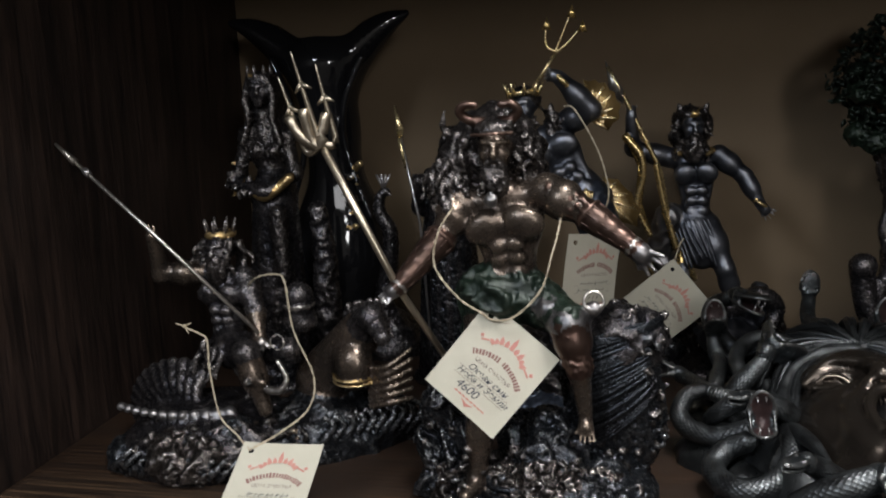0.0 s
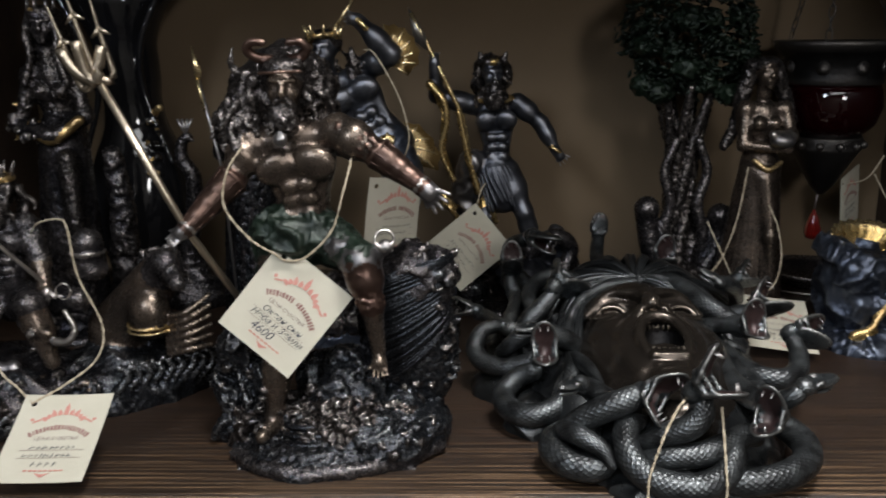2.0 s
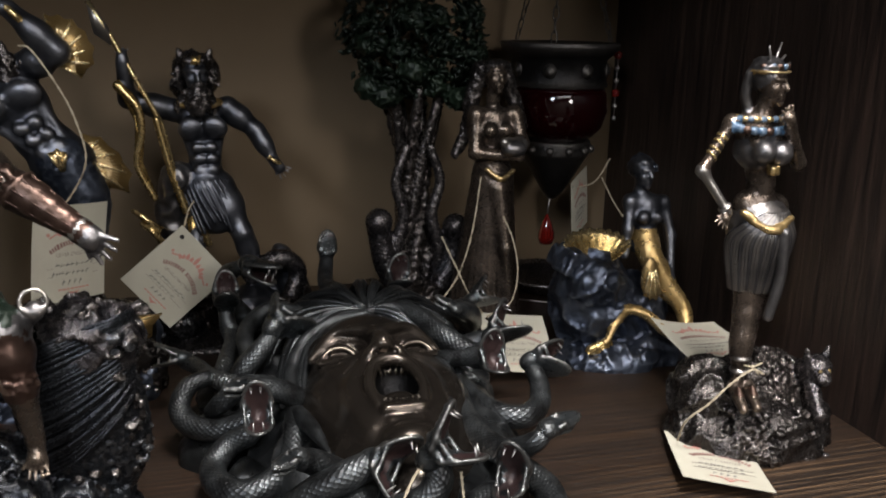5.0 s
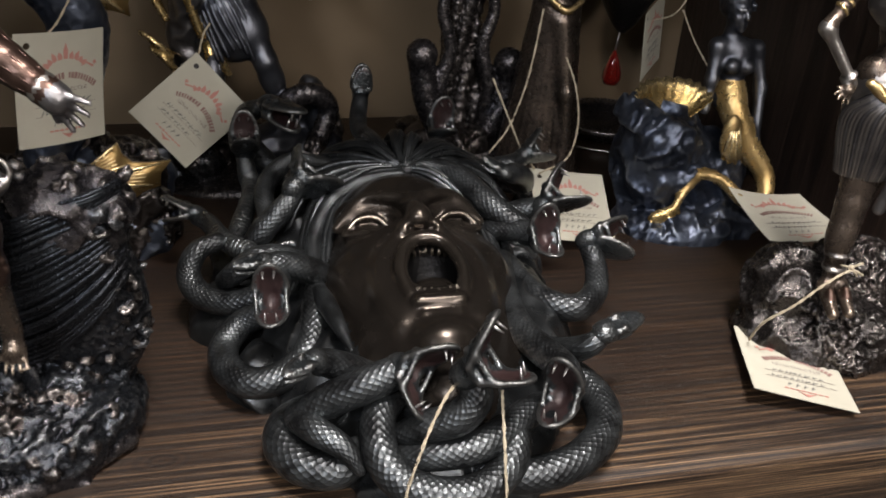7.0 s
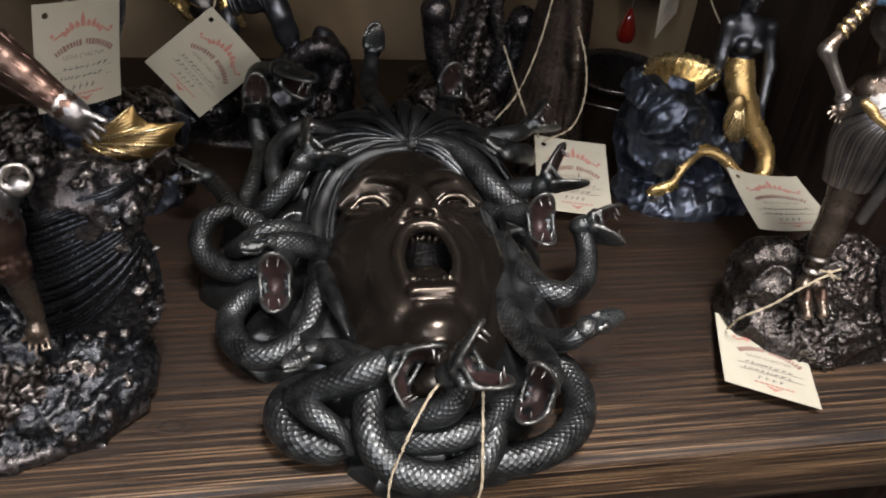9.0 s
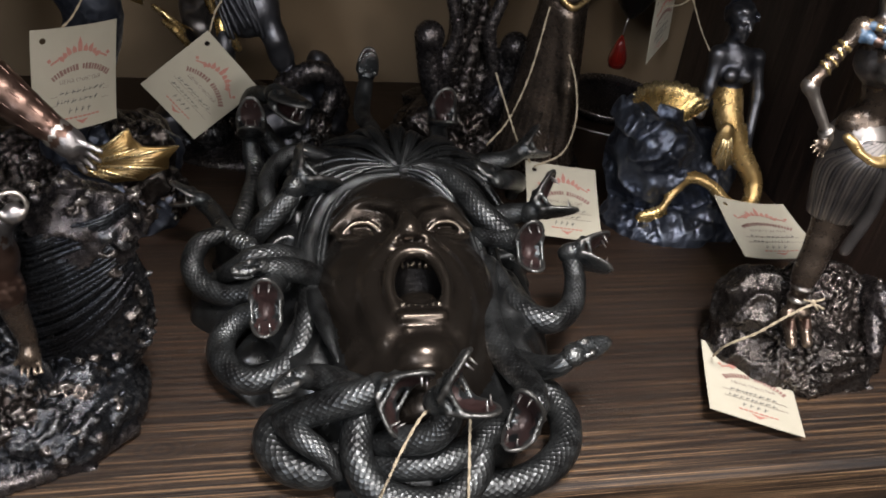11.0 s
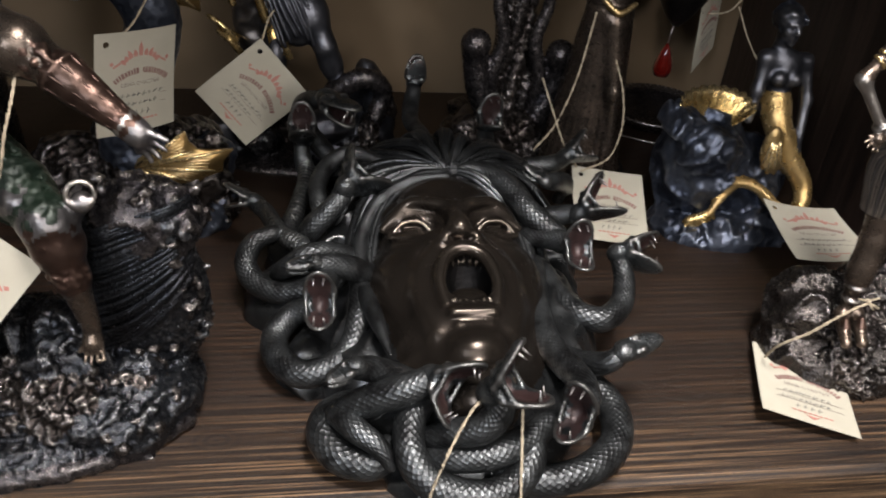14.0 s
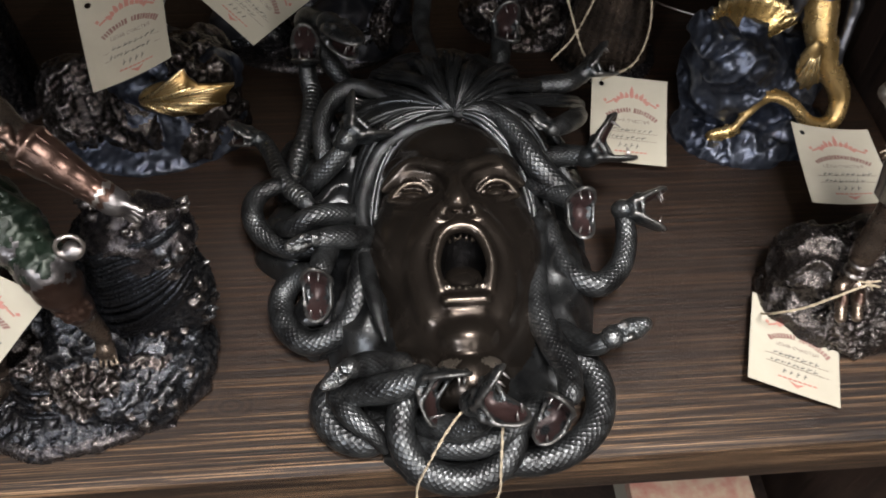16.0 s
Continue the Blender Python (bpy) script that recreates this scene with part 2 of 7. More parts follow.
FLOOR = plain("shop_floor", (0.08, 0.065, 0.055), (0.12, 0.1, 0.085), 0.5, 6)
GLAZE = plain("black_glaze", (0.006, 0.006, 0.007), (0.01, 0.01, 0.011), 0.08, 20, 0.01)


def ruby(name, colour):
    m, t, b, n, l = nodes_of(name)
    b.inputs["Base Color"].default_value = (*colour, 1)
    b.inputs["Roughness"].default_value = 0.06
    b.inputs["Transmission Weight"].default_value = 0.5
    b.inputs["IOR"].default_value = 1.45
    return m


# Bowl glass near black: the shade it hangs in is in its colour
RUBY = ruby("shaded_ruby_glass", (0.014, 0.0008, 0.0013))
CHERRY = ruby("red_glass_drop", (0.22, 0.012, 0.008))

# ---- shaping tools ----


def waves(x, y, z, scale, seed):
    """Smooth pseudo-random relief between about -1 and 1."""
    g = np.random.RandomState(seed)
    out = 0
    for octave in range(2):
        for _ in range(4):
            v = g.normal(size=3)
            v = v / np.linalg.norm(v) * scale * (2.1 ** octave) * g.uniform(0.7, 1.3)
            w = g.normal(size=3)
            w = w / np.linalg.norm(w) * scale * 0.6
            out = out + np.sin(x * v[0] + y * v[1] + z * v[2] + g.uniform(0, 6) + 1.3 * np.sin(x * w[0] + y * w[1] + z * w[2] + g.uniform(0, 6))) / (2.0 ** octave)
    return out / 4.5


def spline(points, steps=6):
    """A smooth curve through the points."""
    p = [Vector(q) for q in points]
    p = [p[0] * 2 - p[1]] + p + [p[-1] * 2 - p[-2]]
    out = []
    for i in range(1, len(p) - 2):
        for s in range(steps):
            u = s / steps
            a, b, c, d = p[i - 1], p[i], p[i + 1], p[i + 2]
            out.append(0.5 * ((2 * b) + (c - a) * u + (2 * a - 5 * b + 4 * c - d) * u * u + (3 * b - a - 3 * c + d) * u ** 3))
    out.append(p[-2])
    return out


def turned(deg):
    return np.array(Euler([radians(a) for a in deg]).to_matrix())


ROUGH = {DARK: (0.0006, 950), CRAG: (0.0017, 680), CRAGGY_PEWTER: (0.0008, 760), SEA: (0.001, 800), NAVY: (0.0008, 420), HAIR: (0.0011, 800), TEAL: (0.001, 700), LEAF: (0.0015, 700)}


class Clay:
    """A block of cells into which soft forms are blended, then skinned as one mesh."""

    def __init__(self, lo, hi, cell):
        self.lo, self.h = np.array(lo, float), cell
        self.n = np.ceil((np.array(hi) - self.lo) / cell).astype(int) + 1
        self.d = np.full(self.n, 0.05, np.float32)
        self.m = np.zeros(self.n, np.int8)
        self.mats, self.extra = [], []

    def slot(self, mat):
        if mat not in self.mats:
            self.mats.append(mat)
        return self.mats.index(mat)

    def put(self, fn, lo, hi, mat, k=0.004, cut=False, relief=None):
        pad = k + self.h * 2 + (relief[0] if relief else 0)
        a = np.clip(np.floor((np.array(lo) - pad - self.lo) / self.h).astype(int), 0, self.n)
        b = np.clip(np.ceil((np.array(hi) + pad - self.lo) / self.h).astype(int) + 1, 0, self.n)
        if np.any(b - a < 1):
            return
        x, y, z = (np.arange(a[i], b[i], dtype=np.float32) * self.h + self.lo[i] for i in range(3))
        x, y, z = x[:, None, None], y[None, :, None], z[None, None, :]
        s = tuple(slice(a[i], b[i]) for i in range(3))
        new_d, old = fn(x, y, z), self.d[s]
        if relief:
            amp, scale, seed = relief[:3]
            r = waves(x, y, z, scale, seed)
            new_d = new_d - amp * ((1 - 2.2 * np.abs(r)) if len(relief) > 3 else r)
        if cut:
            mask = -new_d > old
            self.d[s] = np.maximum(old, -new_d)
            if mat is not None:
                self.m[s][mask] = self.slot(mat)
            return
        h = np.clip(0.5 + 0.5 * (old - new_d) / k, 0, 1)
        mask = new_d < old
        self.d[s] = old * (1 - h) + new_d * h - k * h * (1 - h)
        self.m[s][mask] = self.slot(mat)

    def cap(self, a, b, r1, r2=None, mat=None, k=0.004, **kw):
        r2 = r1 if r2 is None else r2
        a, b = np.array(a, float), np.array(b, float)
        v = b - a
        q = max(float(v @ v), 1e-12)

        def fn(x, y, z):
            px, py, pz = x - a[0], y - a[1], z - a[2]
            u = np.clip((px * v[0] + py * v[1] + pz * v[2]) / q, 0, 1)
            return np.sqrt((px - u * v[0]) ** 2 + (py - u * v[1]) ** 2 + (pz - u * v[2]) ** 2) - (r1 + (r2 - r1) * u)
        r = max(r1, r2)
        self.put(fn, np.minimum(a, b) - r, np.maximum(a, b) + r, mat, k, **kw)

    def ell(self, c, r, mat=None, k=0.004, turn=(0, 0, 0), **kw):
        c, r, m = np.array(c, float), np.array(r, float), turned(turn).T

        def fn(x, y, z):
            px, py, pz = x - c[0], y - c[1], z - c[2]
            q = [(m[i, 0] * px + m[i, 1] * py + m[i, 2] * pz) / r[i] for i in range(3)]
            k0 = np.sqrt(q[0] ** 2 + q[1] ** 2 + q[2] ** 2)
            k1 = np.sqrt((q[0] / r[0]) ** 2 + (q[1] / r[1]) ** 2 + (q[2] / r[2]) ** 2) + 1e-6
            return k0 * (k0 - 1) / k1
        ext = np.sqrt(((m.T * r) ** 2).sum(axis=1))
        self.put(fn, c - ext, c + ext, mat, k, **kw)

    def slab(self, c, half, mat=None, k=0.002, turn=(0, 0, 0), soft=0.001, **kw):
        c, half, m = np.array(c, float), np.array(half, float) - soft, turned(turn).T

        def fn(x, y, z):
            px, py, pz = x - c[0], y - c[1], z - c[2]
            q = [np.abs(m[i, 0] * px + m[i, 1] * py + m[i, 2] * pz) - half[i] for i in range(3)]
            out = np.sqrt(sum(np.maximum(v, 0) ** 2 for v in q))
            return out + np.minimum(np.maximum(np.maximum(q[0], q[1]), q[2]), 0) - soft
        e = np.abs(m.T) @ (half + soft)
        self.put(fn, c - e, c + e, mat, k, **kw)

    def ring(self, c, big, small, mat=None, k=0.002, turn=(0, 0, 0), squash=1.0, **kw):
        c, m = np.array(c, float), turned(turn).T

        def fn(x, y, z):
            px, py, pz = x - c[0], y - c[1], z - c[2]
            q = [m[i, 0] * px + m[i, 1] * py + m[i, 2] * pz for i in range(3)]
            return np.sqrt((np.sqrt(q[0] ** 2 + (q[1] / squash) ** 2) - big) ** 2 + q[2] ** 2) - small
        e = big * max(1, squash) + small
        self.put(fn, c - e, c + e, mat, k, **kw)

    def tube(self, points, r1, r2=None, mat=None, k=0.003, steps=5, swell=0.0, **kw):
        """A tube along a smooth curve, tapering from r1 to r2, thicker by swell in its middle."""
        r2 = r1 if r2 is None else r2
        p = spline(points, steps)
        rad = [r1 + (r2 - r1) * i / (len(p) - 1) + swell * math.sin(math.pi * i / (len(p) - 1)) for i in range(len(p))]
        q = np.array(p)
        top = max(rad)

        def fn(x, y, z):
            out = np.full(np.broadcast_shapes(x.shape, y.shape, z.shape), 0.05, np.float32)
            near = top + k + self.h * 3 + 0.004
            for i in range(len(q) - 1):
                a, v = q[i], q[i + 1] - q[i]
                s = []
                for axis, g in ((0, x), (1, y), (2, z)):
                    f = g.ravel()
                    lo, hi = min(a[axis], a[axis] + v[axis]) - near, max(a[axis], a[axis] + v[axis]) + near
                    s.append(slice(int(np.searchsorted(f, lo)), int(np.searchsorted(f, hi))))
                px, py, pz = x[s[0]] - a[0], y[:, s[1]] - a[1], z[:, :, s[2]] - a[2]
                u = np.clip((px * v[0] + py * v[1] + pz * v[2]) / max(float(v @ v), 1e-12), 0, 1)
                dist = np.sqrt((px - u * v[0]) ** 2 + (py - u * v[1]) ** 2 + (pz - u * v[2]) ** 2) - (rad[i] + (rad[i + 1] - rad[i]) * u)
                out[s[0], s[1], s[2]] = np.minimum(out[s[0], s[1], s[2]], dist)
            return out
        self.put(fn, q.min(axis=0) - top, q.max(axis=0) + top, mat, k, **kw)

    def raw(self, verts, faces, mat):
        self.extra.append((verts, faces, self.slot(mat)))

    def sweep(self, points, r1, r2=None, mat=None, steps=6, swell=0.0, sides=10, around=0):
        """A crisp tube along a smooth curve; around gives the scales round its girth."""
        r2 = r1 if r2 is None else r2
        p = [Vector(q) for q in spline(points, steps)]
        rad = [r1 + (r2 - r1) * i / (len(p) - 1) + swell * math.sin(math.pi * i / (len(p) - 1)) for i in range(len(p))]
        a, z = (p[0] - p[1]).normalized(), (p[-1] - p[-2]).normalized()
        p = [p[0] + a * r1 * 0.9, p[0] + a * r1 * 0.62] + p + [p[-1] + z * r2 * 0.62, p[-1] + z * r2 * 0.9]
        rad = [r1 * 0.15, r1 * 0.7] + rad + [r2 * 0.7, r2 * 0.15]
        n = len(p)
        verts, faces, uv, run = [], [], [], 0.0
        up = Vector((0, 0, -1))
        for i in range(n):
            way = (p[min(i + 1, n - 1)] - p[max(i - 1, 0)]).normalized()
            up = up - way * up.dot(way)
            up = (up if up.length > 1e-4 else way.orthogonal()).normalized()
            side = way.cross(up)
            r = rad[i]
            if i:
                run += (p[i] - p[i - 1]).length / (0.5 * max(r1, r2))
            for j in range(sides + 1):
                a = 2 * math.pi * j / sides
                verts.append(p[i] + (up * math.cos(a) + side * math.sin(a)) * r)
                uv.append((run + j / sides * around, run - j / sides * around))
        w = sides + 1
        for i in range(n - 1):
            for j in range(sides):
                faces.append([i * w + j, (i + 1) * w + j, (i + 1) * w + j + 1, i * w + j + 1])
        for row in (0, n - 1):
            ring = [row * w + j for j in range(sides)]
            faces.append(ring if row else ring[::-1])
        self.extra.append((verts, faces, self.slot(mat), uv))

    def rod(self, points, r1, r2=None, mat=None, sides=8):
        """A thin hard-edged rod along straight pieces, finer than the cells."""
        self.raw(*rod_mesh(points, r1, r1 if r2 is None else r2, sides), mat)

    def done(self, name, label, category, group=""):
        d, h = self.d, self.h
        for mat, (amp, scale) in ROUGH.items():
            if mat not in self.mats:
                continue
            q = np.argwhere((np.abs(d) < amp * 2.5 + h * 2) & (self.m == self.mats.index(mat)))
            x, y, z = (q[:, i] * h + self.lo[i] for i in range(3))
            d[q[:, 0], q[:, 1], q[:, 2]] -= amp * (1 - 2.4 * np.abs(waves(x, y, z, scale, 77)))
        inside = d < 0
        cells = np.zeros(np.array(d.shape) - 1, np.int8)
        shape = cells.shape
        corner = [(i, j, k) for i in (0, 1) for j in (0, 1) for k in (0, 1)]
        for i, j, k in corner:
            cells += inside[i:i + shape[0], j:j + shape[1], k:k + shape[2]]
        at = np.argwhere((cells > 0) & (cells < 8))
        index = np.full(shape, -1, np.int32)
        index[at[:, 0], at[:, 1], at[:, 2]] = np.arange(len(at))
        value = np.stack([d[at[:, 0] + i, at[:, 1] + j, at[:, 2] + k] for i, j, k in corner], 1)
        total, count = np.zeros((len(at), 3)), np.zeros(len(at))
        for p in range(8):
            for q in range(p + 1, 8):
                a, b = np.array(corner[p]), np.array(corner[q])
                if np.abs(a - b).sum() != 1:
                    continue
                cross = (value[:, p] < 0) != (value[:, q] < 0)
                u = value[cross, p] / (value[cross, p] - value[cross, q])
                total[cross] += a + (b - a) * u[:, None]
                count[cross] += 1
        verts = (at + total / count[:, None]) * h + self.lo
        quads, tone = [], []
        for axis in range(3):
            b, c = (axis + 1) % 3, (axis + 2) % 3
            lo_s = [slice(None)] * 3
            hi_s = [slice(None)] * 3
            lo_s[axis], hi_s[axis] = slice(0, -1), slice(1, None)
            s0, s1 = inside[tuple(lo_s)], inside[tuple(hi_s)]
            e = np.argwhere(s0 != s1)
            ok = (e[:, b] > 0) & (e[:, c] > 0) & (e[:, b] < shape[b]) & (e[:, c] < shape[c])
            e = e[ok]
            four = []
            for db, dc in ((-1, -1), (0, -1), (0, 0), (-1, 0)):
                f = e.copy()
                f[:, b] += db
                f[:, c] += dc
                four.append(index[f[:, 0], f[:, 1], f[:, 2]])
            four = np.stack(four, 1)
            outward = s0[e[:, 0], e[:, 1], e[:, 2]]
            four[~outward] = four[~outward][:, ::-1]
            e2 = e.copy()
            e2[~outward, axis] += 1
            tone.append(self.m[e2[:, 0], e2[:, 1], e2[:, 2]])
            quads.append(four)
        quads, tone = np.concatenate(quads), np.concatenate(tone)
        faces, tones, points = quads.tolist(), tone.tolist(), verts.tolist()
        pairs = [(0.0, 0.0)] * len(points)
        for v, f, s, *u in self.extra:
            base = len(points)
            pairs.extend(u[0] if u else [(0.0, 0.0)] * len(v))
            points.extend([tuple(p) for p in v])
            faces.extend([[i + base for i in q] for q in f])
            tones.extend([s] * len(f))
        mesh = bpy.data.meshes.new(name)
        mesh.from_pydata(points, [], faces)
        for m in self.mats:
            mesh.materials.append(m)
        mesh.polygons.foreach_set("material_index", np.array(tones, np.int32))
        mesh.polygons.foreach_set("use_smooth", np.ones(len(faces), bool))
        if any(len(x) > 3 for x in self.extra):
            corners = np.zeros(len(mesh.loops), np.int32)
            mesh.loops.foreach_get("vertex_index", corners)
            mesh.uv_layers.new(name="scales").data.foreach_set("uv", np.array(pairs, np.float32)[corners].ravel())
        mesh.update()
        self.d = self.m = None
        return tagged(new(name, mesh), label, category, group)


def rod_mesh(points, r1, r2, sides=8):
    p = [Vector(q) for q in points]
    verts, faces = [], []
    up = Vector((0.13, 0.31, 0.94))
    for i, c in enumerate(p):
        way = (p[min(i + 1, len(p) - 1)] - p[max(i - 1, 0)]).normalized()
        a = way.cross(up if abs(way.dot(up)) < 0.95 else Vector((1, 0, 0))).normalized()
        b = way.cross(a)
        r = r1 + (r2 - r1) * i / (len(p) - 1)
        for s in range(sides):
            w = 2 * math.pi * s / sides
            verts.append(c + a * math.cos(w) * r + b * math.sin(w) * r)
    for i in range(len(p) - 1):
        for s in range(sides):
            u = (s + 1) % sides
            faces.append([i * sides + s, i * sides + u, (i + 1) * sides + u, (i + 1) * sides + s])
    faces.append(list(range(sides))[::-1])
    faces.append([(len(p) - 1) * sides + s for s in range(sides)])
    return verts, faces


def part(name, bm, mat, parent=None, label="", smooth=False):
    mesh = bpy.data.meshes.new(name)
    bm.to_mesh(mesh)
    bm.free()
    mesh.materials.append(mat)
    if smooth:
        mesh.polygons.foreach_set("use_smooth", np.ones(len(mesh.polygons), bool))
    ob = new(name, mesh)
    ob.parent = parent
    return tagged(ob, label)


def block(lo, hi, bevel=0.0, segments=2):
    bm = bmesh.new()
    bmesh.ops.create_cube(bm, size=1.0)
    lo, hi = Vector(lo), Vector(hi)
    for v in bm.verts:
        v.co = Vector((lo[i] + (v.co[i] + 0.5) * (hi[i] - lo[i]) for i in range(3)))
    if bevel:
        bmesh.ops.bevel(bm, geom=bm.edges[:], offset=bevel, segments=segments, affect="EDGES", profile=0.5)
    return bm


def thing(name, label, category, place=(0, 0, 0), group="", kind=""):
    ob = new(name)
    ob.location = place
    ob.empty_display_size = 0.02
    return tagged(ob, label, category, group, kind)


def rod_bm(points, r1, r2=None, sides=8):
    v, f = rod_mesh(points, r1, r1 if r2 is None else r2, sides)
    bm = bmesh.new()
    vs = [bm.verts.new(c) for c in v]
    for q in f:
        bm.faces.new([vs[i] for i in q])
    return bm


def lathe(profile, sides=28):
    """A turned form round z from (radius, height) pairs."""
    bm = bmesh.new()
    rings = [[bm.verts.new((r * math.cos(2 * math.pi * s / sides), r * math.sin(2 * math.pi * s / sides), z)) for s in range(sides)] for r, z in profile]
    for a, b in zip(rings, rings[1:]):
        for s in range(sides):
            bm.faces.new([a[s], a[(s + 1) % sides], b[(s + 1) % sides], b[s]])
    bm.faces.new(rings[0][::-1])
    bm.faces.new(rings[-1])
    return bm


# ---- room and cabinet ----
LEFT, RIGHT, DEEP = -0.625, 0.365, 0.53

# Unseen room shell; walls and ceiling are pale to bounce fill light inside.
for label, lo, hi, mat in (("floor", (-2.2, -2.6, -1.15), (2.2, 0.7, -1.1), FLOOR), ("ceiling", (-2.2, -2.6, 1.5), (2.2, 0.7, 1.55), WALL),
                           ("wall_south", (-2.2, -2.65, -1.1), (2.2, -2.6, 1.5), WALL), ("wall_west", (-2.25, -2.6, -1.1), (-2.2, 0.7, 1.5), WALL),
                           ("wall_east", (2.2, -2.6, -1.1), (2.25, 0.7, 1.5), WALL), ("wall_north", (-2.2, 0.65, -1.1), (2.2, 0.7, 1.5), WALL)):
    tagged(part(label, block(lo, hi), mat), kind="structure")

cabinet = thing("display_cabinet", "dark stained pine display cabinet with a tan back panel", "cabinet", (0, 0, -1.1))


def cabinet_part(name, lo, hi, mat, bevel=0.0, label=""):
    ob = part(name, block(lo, hi, bevel, 3), mat, cabinet, label)
    ob.location = (0, 0, 1.1)
    return ob


cabinet_part("shelf_board", (LEFT, 0.0, -0.05), (RIGHT, DEEP, 0.0), SHELF, 0.006, "walnut-stained pine shelf board with a worn rounded edge")
cabinet_part("side_panel", (LEFT - 0.03, 0.0, -1.1), (LEFT, DEEP, 0.75), SIDE, 0.002)
cabinet_part("side_panel", (RIGHT, 0.0, -1.1), (RIGHT + 0.03, DEEP, 0.75), SIDE, 0.002)
cabinet_part("back_panel", (LEFT - 0.03, DEEP, -1.1), (RIGHT + 0.03, DEEP + 0.012, 0.75), BACK, label="tan cloth-covered back panel")
cabinet_part("upper_shelf", (LEFT, 0.03, 0.47), (RIGHT, DEEP, 0.5), SIDE)
cabinet_part("lower_shelf", (LEFT, 0.0, -0.45), (RIGHT, DEEP, -0.41), SIDE)

# ---- statues ----


def V(*a):
    return Vector(a)


def hand_form(c, at, way, s, mat, spread=0.5, side=V(1, 0, 0)):
    """A small hand: palm, thumb and four fingers pointing along way."""
    at, way = Vector(at), Vector(way).normalized()
    side = (Vector(side) - way * way.dot(Vector(side))).normalized()
    palm = at + way * s * 0.35
    c.ell(palm, (s * 0.32, s * 0.32, s * 0.32), mat, s * 0.2)
    c.cap(at, palm, s * 0.24, s * 0.28, mat, s * 0.2)
    for i in range(4):
        o = (i - 1.5) / 1.5
        root = palm + side * o * s * 0.24 + way * s * 0.15
        tip = root + (way + side * o * spread * 0.5).normalized() * s * (0.62 - 0.1 * abs(o))
        c.cap(root, tip, s * 0.1, s * 0.07, mat, s * 0.06)
    c.cap(palm - side * s * 0.24, palm - side * s * 0.5 + way * s * 0.25, s * 0.11, s * 0.08, mat, s * 0.08)


def head_form(c, at, s, skin, turn=0.0, beard=None, hair=None, woman=False):
    """A head of height s, looking towards -y, turned about z by some degrees."""
    q = Matrix.Rotation(radians(turn), 3, "Z")
    o = Vector(at)

    def p(x, y, z):
        return o + q @ V(x * s, y * s, z * s)
    rot = (0, 0, turn)
    c.ell(p(0, 0.05, 0.1), (s * 0.36, s * 0.42, s * 0.42), skin, s * 0.1, rot)
    c.ell(p(0, -0.1, -0.2), (s * 0.28, s * 0.3, s * 0.32), skin, s * 0.15, rot)
    for e in (-1, 1):
        c.ell(p(0.15 * e, -0.36, 0.06), (s * 0.1, s * 0.08, s * 0.07), None, 0.001, rot, cut=True)
        c.ell(p(0.15 * e, -0.3, 0.04), (s * 0.075, s * 0.06, s * 0.045), skin, s * 0.02, rot)
        c.cap(p(0.06 * e, -0.38, 0.14), p(0.25 * e, -0.3, 0.15), s * 0.05, s * 0.04, skin, s * 0.04)
        c.ell(p(0.2 * e, -0.24, -0.1), (s * 0.1, s * 0.1, s * 0.09), skin, s * 0.08, rot)
    c.cap(p(0, -0.38, 0.12), p(0, -0.47, -0.1), s * 0.045, s * 0.075, skin, s * 0.04)
    c.cap(p(-0.1, -0.36, -0.25), p(0.1, -0.36, -0.25), s * 0.05, s * 0.05, skin, s * 0.03)
    c.cap(p(-0.08, -0.36, -0.33), p(0.08, -0.36, -0.33), s * 0.05, s * 0.05, skin, s * 0.02)
    c.ell(p(0, -0.3, -0.47), (s * 0.12, s * 0.1, s * 0.09), skin, s * 0.08, rot)
    c.cap(p(0, 0.05, -0.3), p(0, 0.12, -0.8), s * 0.22, s * 0.25, skin, s * 0.1)
    if hair:
        c.ell(p(0, 0.02, 0.42), (s * 0.36, s * 0.3, s * 0.14), hair, s * 0.05, rot, relief=(s * 0.05, 9 / s, 4, 1))
        c.ell(p(0, 0.14, 0.2), (s * 0.42, s * 0.42, s * 0.38), hair, s * 0.08, rot, relief=(s * 0.05, 5.5 / s, 3))
    if beard:
        c.ell(p(0, -0.28, -0.62), (s * 0.27, s * 0.2, s * 0.36), beard, s * 0.1, rot, relief=(s * 0.06, 6 / s, 5, 1))
        for e in (-1, 1):
            c.tube([p(0.02 * e, -0.42, -0.2), p(0.14 * e, -0.4, -0.28), p(0.18 * e, -0.38, -0.5)], s * 0.045, s * 0.03, beard, s * 0.03)


def curls(c, centre, size, count, s, mat, seed, droop=0.6, fringe=0.0, clear=0.0):
    """Wavy locks that fall from a mass of hair."""
    g = random.Random(seed)
    o = Vector(centre)
    for _ in range(count):
        a = g.uniform(0, 2 * math.pi)
        v = V(math.cos(a) * size[0], math.sin(a) * size[1] - fringe, g.uniform(-0.5, 0.9) * size[2])
        if v.y < 0 and abs(v.x) < clear:
            continue
        p = o + v * 0.75
        pts = [p]
        for i in range(3):
            p = p + V(v.x * 0.1 + g.uniform(-1, 1) * s * 0.36, v.y * 0.1 + g.uniform(-1, 1) * s * 0.25, -droop * s * g.uniform(0.3, 1.0))
            pts.append(p.copy())
        c.tube(pts, s * 0.26, s * 0.11, mat, s * 0.12, 4)


